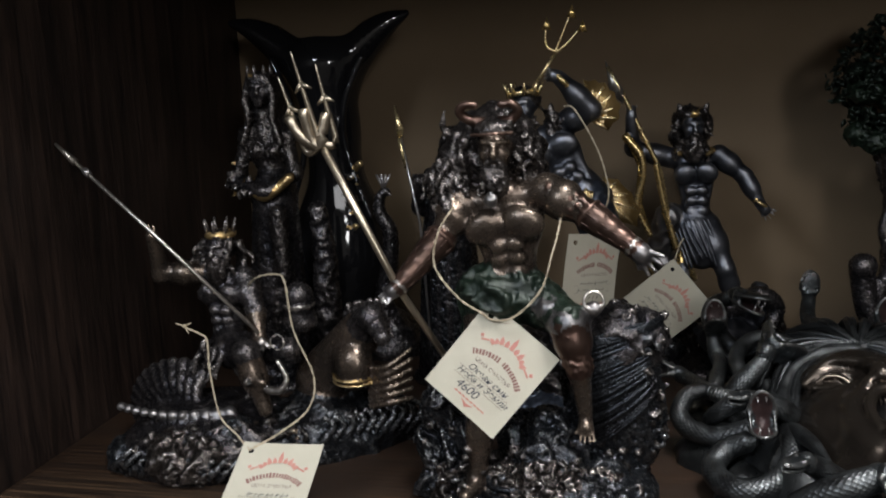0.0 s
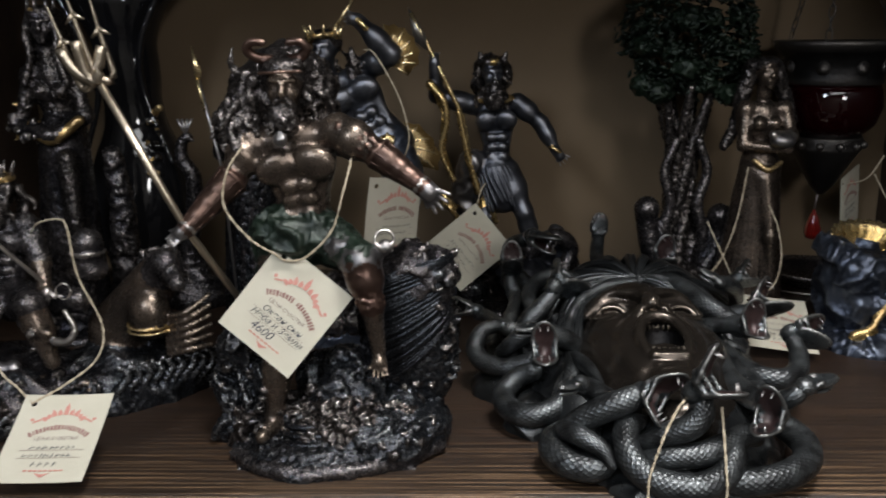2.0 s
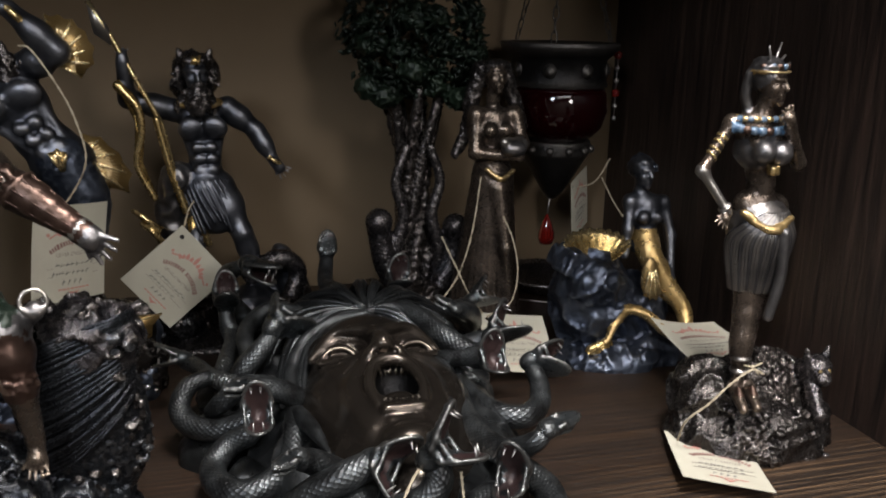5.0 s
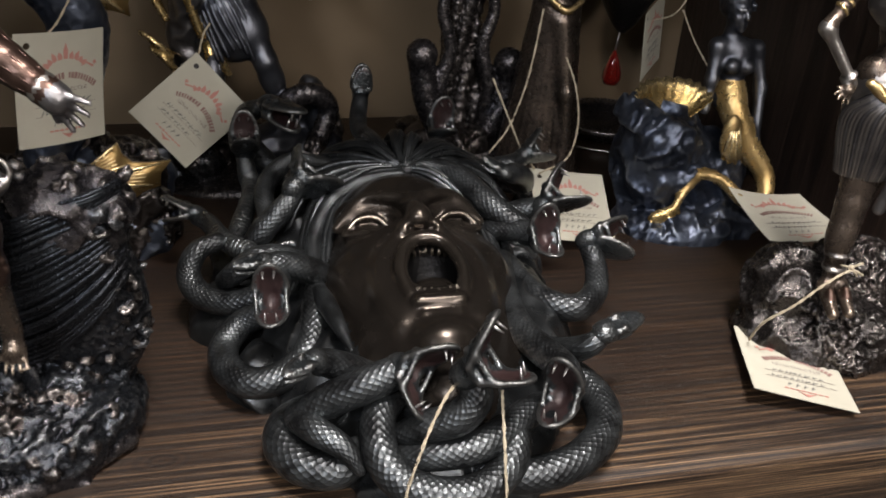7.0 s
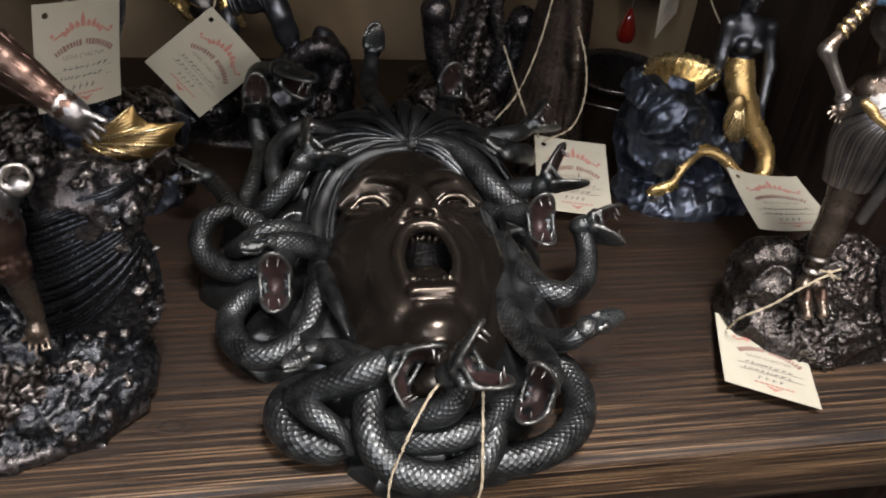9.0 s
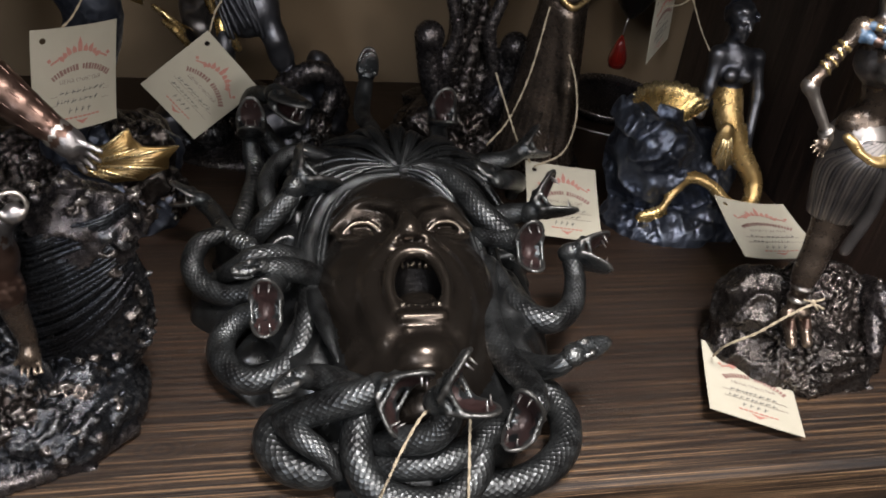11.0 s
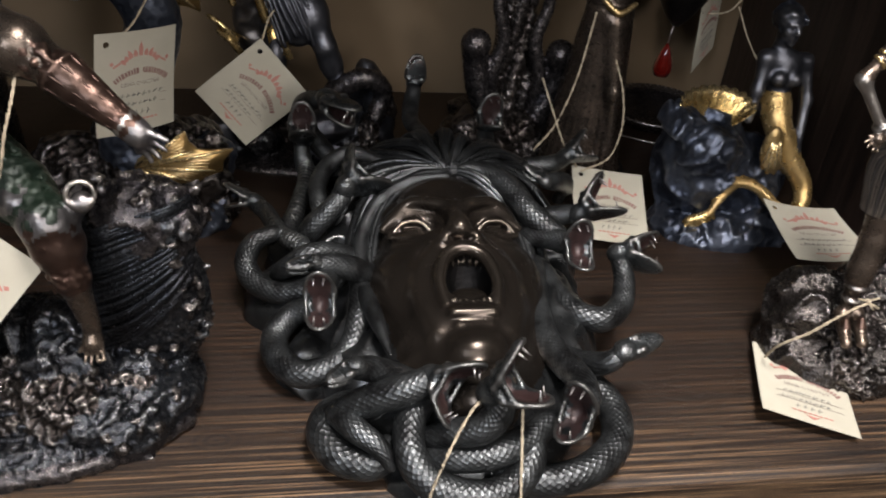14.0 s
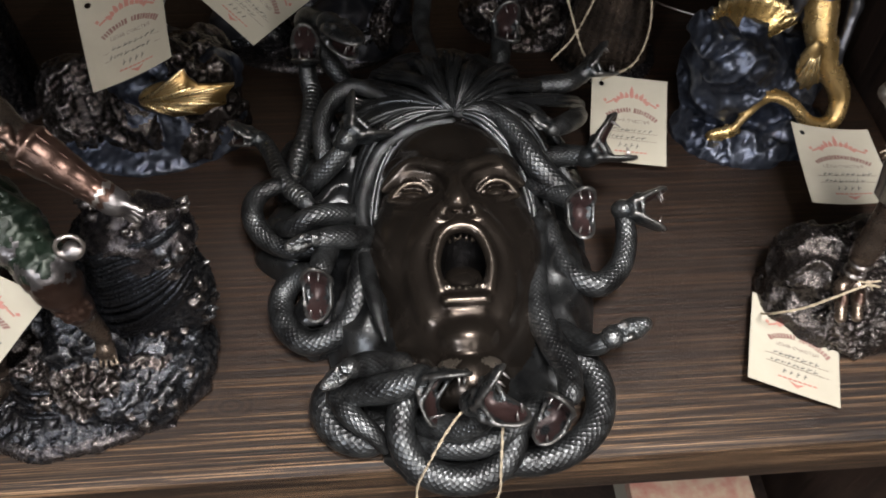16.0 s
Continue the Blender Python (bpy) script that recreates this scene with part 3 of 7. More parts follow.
def limb(c, a, b, r1, r2, mat, bulge=0.0, k=0.005):
    a, b = Vector(a), Vector(b)
    c.cap(a, b, r1, r2, mat, k)
    if bulge:
        m = a.lerp(b, 0.38)
        v = (b - a)
        turn = v.to_track_quat("Z", "Y").to_euler()
        c.ell(m, (r1 * (1 + bulge), r1 * (1 + bulge), v.length * 0.36), mat, k, [math.degrees(t) for t in turn])


def torso(c, left, right, waist, hip_l, hip_r, u, skin, woman=False):
    """Chest, belly and pelvis between shoulders and hips; u is the head height."""
    left, right, waist, hip_l, hip_r = map(Vector, (left, right, waist, hip_l, hip_r))
    mid = (left + right) / 2
    across = (right - left).normalized()
    tilt = -math.degrees(math.atan2(across.z, across.x))
    wide = (right - left).length
    chest = mid + (waist - mid) * 0.33
    hips = (hip_l + hip_r) / 2
    c.ell(chest, (wide * 0.43, u * 0.42, u * 0.75), skin, u * 0.25, (0, tilt, 0))
    belly, low = (chest + waist) / 2, (waist + hips) / 2
    c.ell(belly, (wide * (0.26 if woman else 0.32), u * (0.36 if woman else 0.41), (chest - waist).length * 0.85), skin, u * 0.2, (0, tilt * 0.5, 0))
    c.ell(low, (wide * (0.25 if woman else 0.29), u * 0.38, (waist - hips).length * 1.0 + u * 0.2), skin, u * 0.2)
    c.cap(hip_l, hip_r, min(wide * 0.22, u * 0.4), min(wide * 0.22, u * 0.4), skin, u * 0.2)
    c.cap(left, right, u * 0.24, u * 0.24, skin, u * 0.2)
    down = (waist - mid).normalized()
    for e in (-1, 1):
        p = mid + across * e * wide * 0.2 + down * u * 0.52 + V(0, -u * 0.39, 0)
        if woman:
            c.ell(p + V(0, -u * 0.0, 0), (u * 0.23, u * 0.19, u * 0.22), skin, u * 0.16)
        else:
            c.ell(p, (wide * 0.26, u * 0.2, u * 0.35), skin, u * 0.09, (8, tilt + e * 12, e * -8))
            c.ell(mid + across * e * wide * 0.49, (u * 0.26, u * 0.27, u * 0.3), skin, u * 0.1)
            for i in range(3):
                q = mid.lerp(waist, 0.66 + i * 0.2) + across * e * u * 0.17 + V(0, -u * (0.45 - 0.02 * i), 0)
                c.ell(q, (u * 0.2, u * 0.12, u * 0.16), skin, u * 0.06)
            c.cap(chest + across * e * wide * 0.33 + V(0, -u * 0.2, 0), waist + across * e * wide * 0.2 + V(0, -u * 0.24, 0), u * 0.13, u * 0.1, skin, u * 0.08)
    if not woman:
        c.cap(mid + V(0, -u * 0.4, -u * 0.1), mid + (waist - mid) * 0.55 + V(0, -u * 0.56, 0), u * 0.03, u * 0.03, None, 0.002, cut=True)


def rock(c, at, size, count, mats, seed, amp=0.004, scale=130):
    """A pile of rough lumps within an oval of the given half sizes, resting on z = 0."""
    g = random.Random(seed)
    mats = [CRAG if m is DARK else CRAGGY_PEWTER if m is PEWTER else m for m in mats]
    for i in range(count):
        a, r = g.uniform(0, 2 * math.pi), math.sqrt(g.random()) * 0.85
        s = g.uniform(0.22, 0.42)
        z = size[2] * g.random() * (1 - r * 0.75)
        c.ell((at[0] + math.cos(a) * r * size[0], at[1] + math.sin(a) * r * size[1], max(z, 0.006)),
              (size[0] * s, size[1] * s, max(size[2] * s * 0.8, 0.006)), g.choice(mats), 0.004, (g.uniform(-20, 20), g.uniform(-20, 20), g.uniform(0, 180)),
              relief=(amp, scale, seed + i, 1))


def foam(c, at, size, count, r, mats, seed):
    """Small curls and pebbly lumps scattered over a surface."""
    g = random.Random(seed)
    mats = [CRAG if m is DARK else CRAGGY_PEWTER if m is PEWTER else m for m in mats]
    for i in range(int(count * 2)):
        p = V(at[0] + g.uniform(-1, 1) * size[0], at[1] + g.uniform(-1, 1) * size[1], at[2] + g.uniform(-1, 1) * size[2])
        cell = np.round((np.array(p) - c.lo) / c.h).astype(int)
        if np.any(cell < 0) or np.any(cell >= c.n) or not -r * 1.2 < c.d[tuple(cell)] < r * 0.5:
            continue
        k = g.uniform(0.5, 1.25) * r * 0.8
        if i % 7 == 0:
            c.ring(p, k, k * 0.42, g.choice(mats), 0.001, (g.uniform(0, 180), g.uniform(0, 180), 0))
        else:
            c.ell(p, (k, k * g.uniform(0.6, 1), k * g.uniform(0.6, 1)), g.choice(mats), 0.0015)


def blade(points, thick=0.0008):
    """A thin flat piece with an outline in the x-z plane, of some thickness in y."""
    n = len(points)
    v = [V(x, y - thick, z) for x, y, z in points] + [V(x, y + thick, z) for x, y, z in points]
    f = [list(range(n)), list(range(2 * n - 1, n - 1, -1))]
    f += [[i, i + n, (i + 1) % n + n, (i + 1) % n] for i in range(n)]
    return v, f


def fan(c, root, tips, mat, thick=0.001, ribs=None):
    """A webbed fin from a root to a row of tips, with a notch between tips and a rib to each."""
    root = Vector(root)
    tips = [Vector(t) for t in tips]
    pts = [root]
    for i, t in enumerate(tips):
        pts.append(t)
        if i < len(tips) - 1:
            pts.append(root.lerp((t + tips[i + 1]) / 2, 0.95))
    c.raw(*blade([tuple(p) for p in pts], thick), mat)
    for a, b in zip(tips, tips[1:]):
        for f in (0.2, 0.4, 0.6, 0.8):
            t = root.lerp(a.lerp(b, f), 0.94)
            c.rod([root.lerp(t, 0.2) + V(0, -thick, 0), root.lerp(t, 0.6) + V(0, -thick * 1.2, 0), t], thick * 0.7, thick * 0.45, mat, 5)
    for t in tips:
        c.rod([root + V(0, -thick, 0), root.lerp(t, 0.5) + V(0, -thick * 1.6, 0), t], thick * 1.5, thick * 0.7, ribs or mat, 6)


def snake_head(c, at, way, up, s, gape=0.0, mat=None):
    """A snake's head of length s that points along way; gape in degrees opens its jaws."""
    mat = mat or SNAKE
    at, way, up = Vector(at), Vector(way).normalized(), Vector(up)
    s = s * 1.14
    up = (up - way * way.dot(up)).normalized()
    side = way.cross(up)

    def p(f, u, w=0.0):
        return at + way * f * s + up * u * s + side * w * s
    half = radians(gape / 2)
    q = [math.degrees(a) for a in Matrix((way, up, side)).transposed().to_euler()]
    c.ell(p(-0.06, 0.03), (s * 0.3, s * 0.22, s * 0.27), mat, s * 0.1, q)
    for sign, long, thick, wide in ((1, 0.9, 0.1, 0.34 if gape > 15 else 0.27), (-1, 0.82, 0.07, 0.31 if gape > 15 else 0.23)):
        # each jaw is a flat tapered plate with a raised rim
        d = way * math.cos(half) + up * math.sin(half) * sign
        n = up * math.cos(half) - way * math.sin(half) * sign
        r = [math.degrees(a) for a in Matrix((d, n, d.cross(n))).transposed().to_euler()]
        root = p(0.0, 0.07 * sign)

        def j(f, u, w=0.0):
            return root + d * f * s + n * u * s + side * w * s
        c.ell(j(long * 0.4, 0.02 * sign), (s * long * 0.5, s * thick, s * wide), mat, s * 0.06, r)
        c.ell(j(long * 0.72, 0.02 * sign), (s * long * 0.3, s * thick * 0.8, s * wide * 0.68), mat, s * 0.05, r)
        if gape > 15:
            c.tube([j(0.12, 0, -wide), j(long * 0.5, 0, -wide * 0.95), j(long * 0.85, 0, -wide * 0.6), j(long * 0.99, 0), j(long * 0.85, 0, wide * 0.6), j(long * 0.5, 0, wide * 0.95), j(0.12, 0, wide)],
                   s * 0.036, s * 0.036, RIM, s * 0.03, 4)
        if sign > 0:
            for e in (-1, 1):
                c.ell(j(0.26, 0.1, 0.16 * e), (s * 0.085, s * 0.085, s * 0.085), RIM, s * 0.02)
                c.cap(j(0.12, 0.1, 0.19 * e), j(0.5, 0.09, 0.11 * e), s * 0.05, s * 0.03, mat, s * 0.03)
                c.ell(j(long * 0.86, 0.08, 0.07 * e), (s * 0.045, s * 0.045, s * 0.045), RIM, s * 0.02)
        if gape > 15:
            c.ell(j(long * 0.56, -0.07 * sign), (s * long * 0.4, s * 0.09, s * wide * 0.74), MOUTH, 0.001, r, cut=True)
            for e in (-1, 1):
                c.rod([j(long * 0.8, 0, 0.11 * e), j(long * 0.78, -0.2 * sign, 0.1 * e)], s * 0.035, s * 0.008, PEWTER, 6)
    g = math.tan(half)
    if gape > 15:
        # cheeks stretched between the jaws
        for e in (-1, 1):
            c.cap(p(0.27, 0.05 + 0.27 * g, 0.3 * e), p(0.27, -0.05 - 0.27 * g, 0.28 * e), s * 0.045, s * 0.045, mat, s * 0.08)
            c.cap(p(0.1, 0.12, 0.25 * e), p(0.1, -0.12, 0.23 * e), s * 0.08, s * 0.08, mat, s * 0.08)
        c.ell(p(0.42, 0), (s * 0.36, s * (0.08 + 0.3 * g), s * 0.24), MOUTH, 0.001, q, cut=True)
    else:
        for e in (-1, 1):
            c.tube([p(0.05, -0.02, 0.28 * e), p(0.4, -0.02, 0.25 * e), p(0.75, -0.01, 0.14 * e)], s * 0.022, s * 0.02, None, 0.001, 4, cut=True)


def medusa():
    c = Clay((-0.15, -0.035, -0.003), (0.165, 0.385, 0.125), 0.00125)
    # bed of hair beneath the face
    c.ell((0.006, 0.16, 0.0), (0.085, 0.15, 0.045), LOCK, 0.006, relief=(0.004, 110, 2, 1))
    c.ell((0.004, 0.05, 0.0), (0.062, 0.055, 0.032), LOCK, 0.006, relief=(0.003, 130, 4, 1))
    for e in (-1, 1):
        c.ell((0.008 + e * 0.058, 0.115, 0.0), (0.03, 0.085, 0.04), LOCK, 0.008, (0, 0, e * -8), relief=(0.005, 95, 8, 1))
        c.ell((0.005 + e * 0.06, 0.215, 0.0), (0.035, 0.06, 0.05), LOCK, 0.008, (0, 0, e * 25), relief=(0.005, 100, 9, 1))
    for x, y, rx, ry, h in ((-0.097, 0.167, 0.026, 0.032, 0.03), (-0.08, 0.1, 0.02, 0.022, 0.024), (-0.082, 0.225, 0.03, 0.04, 0.036)):
        c.ell((x, y, 0.0), (rx, ry, h), LOCK, 0.006, relief=(0.004, 120, 10, 1))
    # face
    m = 0.0085
    c.ell((m, 0.142, 0.024), (0.056, 0.088, 0.052), FACE, 0.006)
    c.ell((m, 0.083, 0.022), (0.0465, 0.05, 0.037), FACE, 0.02)
    c.ell((m, 0.185, 0.04), (0.043, 0.034, 0.038), FACE, 0.02)
    c.ell((m, 0.1, 0.05), (0.028, 0.035, 0.019), FACE, 0.016)
    for e in (-1, 1):
        x = m + e * 0.0265
        # cheekbone, brow and eye socket
        c.ell((m + e * 0.036, 0.124, 0.047), (0.015, 0.024, 0.017), FACE, 0.014)
        c.ell((x, 0.152, 0.0745), (0.0165, 0.0085, 0.0095), None, 0.002, (0, 0, e * 8), cut=True)
        c.ell((m + e * 0.0245, 0.172, 0.066), (0.021, 0.01, 0.0128), FACE, 0.004, (-24, e * 14, e * 8))
        c.tube([(m + e * 0.004, 0.158, 0.0815), (m + e * 0.012, 0.1625, 0.0825), (m + e * 0.028, 0.1685, 0.0785), (m + e * 0.044, 0.161, 0.064)], 0.0044, 0.0028, FACE, 0.006)
        c.ell((m + e * 0.0255, 0.1645, 0.0645), (0.018, 0.0075, 0.0105), FACE, 0.005, (0, e * 10, e * 8))
        c.ell((x, 0.151, 0.0605), (0.0125, 0.0072, 0.0098), FACE, 0.0012)
        c.tube([(x - 0.014, 0.15, 0.0655), (x - 0.005, 0.1566, 0.0715), (x + 0.006, 0.1566, 0.0715), (x + 0.014, 0.15, 0.0655)], 0.002, 0.002, FACE, 0.0014)
        c.tube([(x - 0.0135, 0.149, 0.0655), (x, 0.1445, 0.069), (x + 0.0135, 0.149, 0.0655)], 0.0018, 0.0016, FACE, 0.0014)
        c.tube([(x - 0.012, 0.14, 0.0655), (x, 0.1365, 0.067), (x + 0.012, 0.14, 0.0645)], 0.0016, 0.0012, FACE, 0.003)
        # flared nostril and the fold down to the jaw
        c.ell((m + e * 0.0088, 0.1305, 0.0775), (0.0048, 0.006, 0.0052), FACE, 0.003)
        c.ell((m + e * 0.0058, 0.1255, 0.0805), (0.0026, 0.003, 0.003), None, 0.001, cut=True)
        c.tube([(m + e * 0.013, 0.129, 0.072), (m + e * 0.0245, 0.112, 0.067), (m + e * 0.027, 0.09, 0.06), (m + e * 0.021, 0.068, 0.054)], 0.0034, 0.003, FACE, 0.008)
    c.cap((m, 0.166, 0.077), (m - 0.001, 0.139, 0.084), 0.0052, 0.0062, FACE, 0.006)
    c.ell((m - 0.0005, 0.1325, 0.084), (0.0072, 0.007, 0.0064), FACE, 0.004)
    for e in (-1, 1):
        c.cap((m + e * 0.003, 0.172, 0.081), (m + e * 0.0025, 0.163, 0.0825), 0.0008, 0.0008, None, 0.001, cut=True)
    # roaring mouth: thick lips, a deep hollow with shade coloured in, tongue, lower teeth
    c.ell((m, 0.099, 0.074), (0.0162, 0.0195, 0.034), SHADE_METAL, 0.002, (-10, 0, 0), cut=True)
    c.tube([(m - 0.0145, 0.079, 0.0655), (m - 0.0168, 0.096, 0.071), (m - 0.011, 0.1125, 0.0765), (m, 0.117, 0.0785), (m + 0.011, 0.1125, 0.0765), (m + 0.0168, 0.096, 0.071), (m + 0.0145, 0.079, 0.0655)],
           0.003, 0.003, FACE, 0.0025, swell=0.0016)
    c.ell((m, 0.0885, 0.0615), (0.0118, 0.0115, 0.0068), FACE, 0.002, (-16, 0, 0))
    for i in range(7):
        x = (i - 3) * 0.0034
        c.ell((m + x, 0.078 + abs(x) * 0.2, 0.0665), (0.0015, 0.0016, 0.0032), IVORY_BRONZE, 0.0004)
        c.ell((m + x, 0.113 - abs(x) * 0.35, 0.0715), (0.0013, 0.0013, 0.0028), FACE, 0.0004)
    c.cap((m - 0.011, 0.0725, 0.0655), (m + 0.011, 0.0725, 0.0655), 0.0034, 0.0034, FACE, 0.0025)
    c.cap((m - 0.0095, 0.0665, 0.061), (m + 0.0095, 0.0665, 0.061), 0.0024, 0.0024, FACE, 0.0012)
    c.ell((m, 0.0555, 0.0545), (0.015, 0.0095, 0.0085), FACE, 0.006)
    # throat with a paler bronze band across it
    c.cap((m, 0.06, 0.028), (m, 0.036, 0.034), 0.03, 0.021, FACE, 0.008)
    c.ell((m, 0.038, 0.046), (0.019, 0.008, 0.0085), IVORY_BRONZE, 0.003)
    c.ell((0.004, 0.008, 0.0), (0.046, 0.022, 0.012), LOCK, 0.004, relief=(0.002, 160, 6, 1))
    c.ell((0.009, 0.196, 0.045), (0.04, 0.027, 0.033), FACE, 0.012)
    c.ell((0.01, 0.252, 0.028), (0.07, 0.06, 0.048), LOCK, 0.006, relief=(0.003, 150, 3, 1))
    # locks of a few strands swept back and aside from the parting
    g = random.Random(3)

    def lock(points, thick, strands=4, wide=0.0027):
        p = [Vector(q) for q in points]
        across = (p[2] - p[0]).cross(V(0, 0, 1)).normalized()
        c.tube([q - V(0, 0, 0.002) for q in p], thick * 0.45, thick, LOCK, 0.001, 4)
        for i in range(strands):
            o = i - (strands - 1) / 2
            lift = 0.0012 - 0.0008 * o * o + g.uniform(-0.0008, 0.0008)
            c.sweep([q + across * (o * wide * (0.3 + 0.7 * min(1, n / 2)) + g.uniform(-0.0012, 0.0012)) + V(0, 0, lift) for n, q in enumerate(p)], 0.0011, g.uniform(0.0016, 0.0024), LOCK, 5, 0.0009, 7)
    for e in (-1, 1):
        for j in range(4):
            w = g.uniform(-0.003, 0.003)
            lock([(0.013 + e * 0.002, 0.213 + 0.0005 * j, 0.079), (0.01 + e * (0.022 + 0.004 * j), 0.206 + 0.007 * j, 0.077), (m + e * (0.042 + 0.007 * j), 0.19 + 0.012 * j, 0.066 + w * 0.5),
                  (m + e * (0.052 + 0.009 * j), 0.163 + 0.018 * j + w, 0.05 - 0.001 * j), (m + e * (0.054 + 0.012 * j), 0.13 + 0.026 * j, 0.036 - 0.001 * j)], 0.0046)
    for j in range(-4, 5):
        w, h = g.uniform(-0.005, 0.005), g.uniform(-0.003, 0.004)
        lock([(0.013 + 0.001 * j, 0.214, 0.08), (0.013 + 0.0105 * j, 0.237 - 0.0006 * j * j, 0.0875 - 0.0007 * j * j + h), (0.013 + 0.0195 * j + w, 0.262 - 0.0012 * j * j, 0.082 - 0.0015 * j * j - h),
              (0.013 + 0.025 * j, 0.29 - 0.0016 * j * j, 0.055 - 0.0012 * j * j), (0.013 + 0.026 * j + w, 0.306 - 0.002 * j * j, 0.022)], 0.0052)

    def snake(points, r1, r2=None, swell=0.001):
        r1, r2 = r1 * 0.94, (r2 or r1) * 0.94
        c.tube(points, r1 * 0.8, r2 * 0.8, SNAKE, 0.0012, 6, swell=swell)
        c.sweep(points, r1, r2, SCALED, 9, swell, 18, 16)
    # snakes beside the right cheek
    snake([(0.015, 0.213, 0.077), (0.034, 0.216, 0.077), (0.05, 0.202, 0.074), (0.062, 0.179, 0.067), (0.075, 0.164, 0.06), (0.084, 0.156, 0.055)], 0.0045, 0.0085, 0.0022)
    snake([(0.055, 0.178, 0.045), (0.064, 0.168, 0.054), (0.076, 0.158, 0.058), (0.084, 0.148, 0.06)], 0.0068, 0.007)
    snake_head(c, (0.086, 0.139, 0.06), (0.05, -0.62, 0.62), (0, 0.7, 0.7), 0.024, 72)
    snake([(0.07, 0.2, 0.045), (0.088, 0.195, 0.052), (0.1, 0.189, 0.058)], 0.0075, 0.0068)
    snake_head(c, (0.106, 0.187, 0.06), (0.75, 0.1, 0.55), (-0.35, 0.75, 0.4), 0.029, 58)
    snake([(0.062, 0.165, 0.035), (0.069, 0.147, 0.038), (0.073, 0.126, 0.037), (0.081, 0.106, 0.037), (0.096, 0.098, 0.037), (0.111, 0.109, 0.039), (0.118, 0.126, 0.045), (0.118, 0.139, 0.052)], 0.0082, 0.0066, 0.0012)
    snake_head(c, (0.12, 0.141, 0.056), (0.95, -0.1, 0.1), (-0.05, 0.8, 0.35), 0.027, 50)
    snake([(0.055, 0.085, 0.025), (0.064, 0.073, 0.028), (0.074, 0.06, 0.035), (0.084, 0.05, 0.045), (0.09, 0.05, 0.05)], 0.013, 0.0058, -0.001)
    snake_head(c, (0.094, 0.051, 0.052), (0.92, 0.3, 0.05), (0, -0.35, 1), 0.0225, 6)
    snake([(0.066, 0.152, 0.042), (0.057, 0.113, 0.043), (0.0535, 0.078, 0.043), (0.058, 0.056, 0.043), (0.064, 0.035, 0.045), (0.063, 0.018, 0.047)], 0.0066, 0.0075, 0.0016)
    snake_head(c, (0.055, 0.007, 0.049), (-0.45, -0.45, 0.45), (0.2, 0.35, 0.85), 0.0235, 72)
    snake([(0.062, 0.07, 0.028), (0.073, 0.06, 0.026), (0.084, 0.046, 0.022), (0.087, 0.03, 0.02), (0.08, 0.011, 0.018), (0.06, -0.003, 0.016), (0.036, -0.006, 0.014), (0.018, 0.002, 0.014)], 0.0085, 0.0088)
    # great loop in front and the open heads over the throat
    snake([(-0.022, 0.034, 0.038), (-0.031, 0.021, 0.035), (-0.032, 0.005, 0.027), (-0.023, -0.007, 0.019), (-0.007, -0.0145, 0.016), (0.012, -0.0145, 0.017), (0.027, -0.006, 0.023), (0.032, 0.005, 0.03)], 0.0084, 0.0082, 0.0012)
    snake([(-0.026, 0.014, 0.018), (-0.012, 0.002, 0.026), (0.01, -0.001, 0.03), (0.028, 0.006, 0.033), (0.042, 0.016, 0.034), (0.052, 0.024, 0.03)], 0.0072, 0.0075)
    snake([(-0.022, 0.016, 0.026), (-0.012, 0.008, 0.038), (0.002, 0.002, 0.046), (0.01, 0.003, 0.055), (0.01, 0.006, 0.063)], 0.0072, 0.0078)
    snake_head(c, (0.0085, 0.0045, 0.07), (0.72, -0.2, 0.62), (-0.45, 0.5, 0.75), 0.0285, 62)
    snake([(-0.064, 0.034, 0.032), (-0.052, 0.03, 0.042), (-0.04, 0.027, 0.049), (-0.028, 0.027, 0.054), (-0.021, 0.027, 0.057)], 0.0084, 0.0082)
    snake_head(c, (-0.018, 0.026, 0.058), (0.55, -0.62, 0.05), (0.5, 0.45, 0.65), 0.026, 78)
    # coils and heads beside the left cheek
    snake([(-0.03, 0.046, 0.038), (-0.042, 0.043, 0.048), (-0.052, 0.039, 0.056), (-0.058, 0.035, 0.06)], 0.0095, 0.0066, 0.0)
    snake_head(c, (-0.06, 0.033, 0.062), (-0.75, -0.6, 0.0), (0, -0.35, 1), 0.0185, 5)
    snake([(-0.05, 0.045, 0.024), (-0.062, 0.046, 0.022), (-0.073, 0.041, 0.019), (-0.075, 0.029, 0.016), (-0.066, 0.017, 0.014), (-0.051, 0.012, 0.014), (-0.042, 0.016, 0.02)], 0.0095, 0.0088, 0.0012)
    snake([(-0.068, 0.034, 0.03), (-0.06, 0.02, 0.032), (-0.048, 0.01, 0.028), (-0.042, 0.004, 0.02)], 0.0078, 0.0035)
    snake([(-0.05, 0.13, 0.042), (-0.053, 0.106, 0.039), (-0.058, 0.088, 0.03), (-0.071, 0.079, 0.022), (-0.088, 0.079, 0.018), (-0.101, 0.093, 0.018), (-0.103, 0.111, 0.02), (-0.093, 0.121, 0.028), (-0.08, 0.118, 0.036)], 0.0075, 0.0078, 0.0014)
    snake([(-0.07, 0.135, 0.046), (-0.073, 0.115, 0.058), (-0.075, 0.1, 0.064)], 0.0072, 0.007)
    snake_head(c, (-0.076, 0.087, 0.062), (-0.08, -0.62, 0.55), (0, 0.62, 0.75), 0.023, 74)
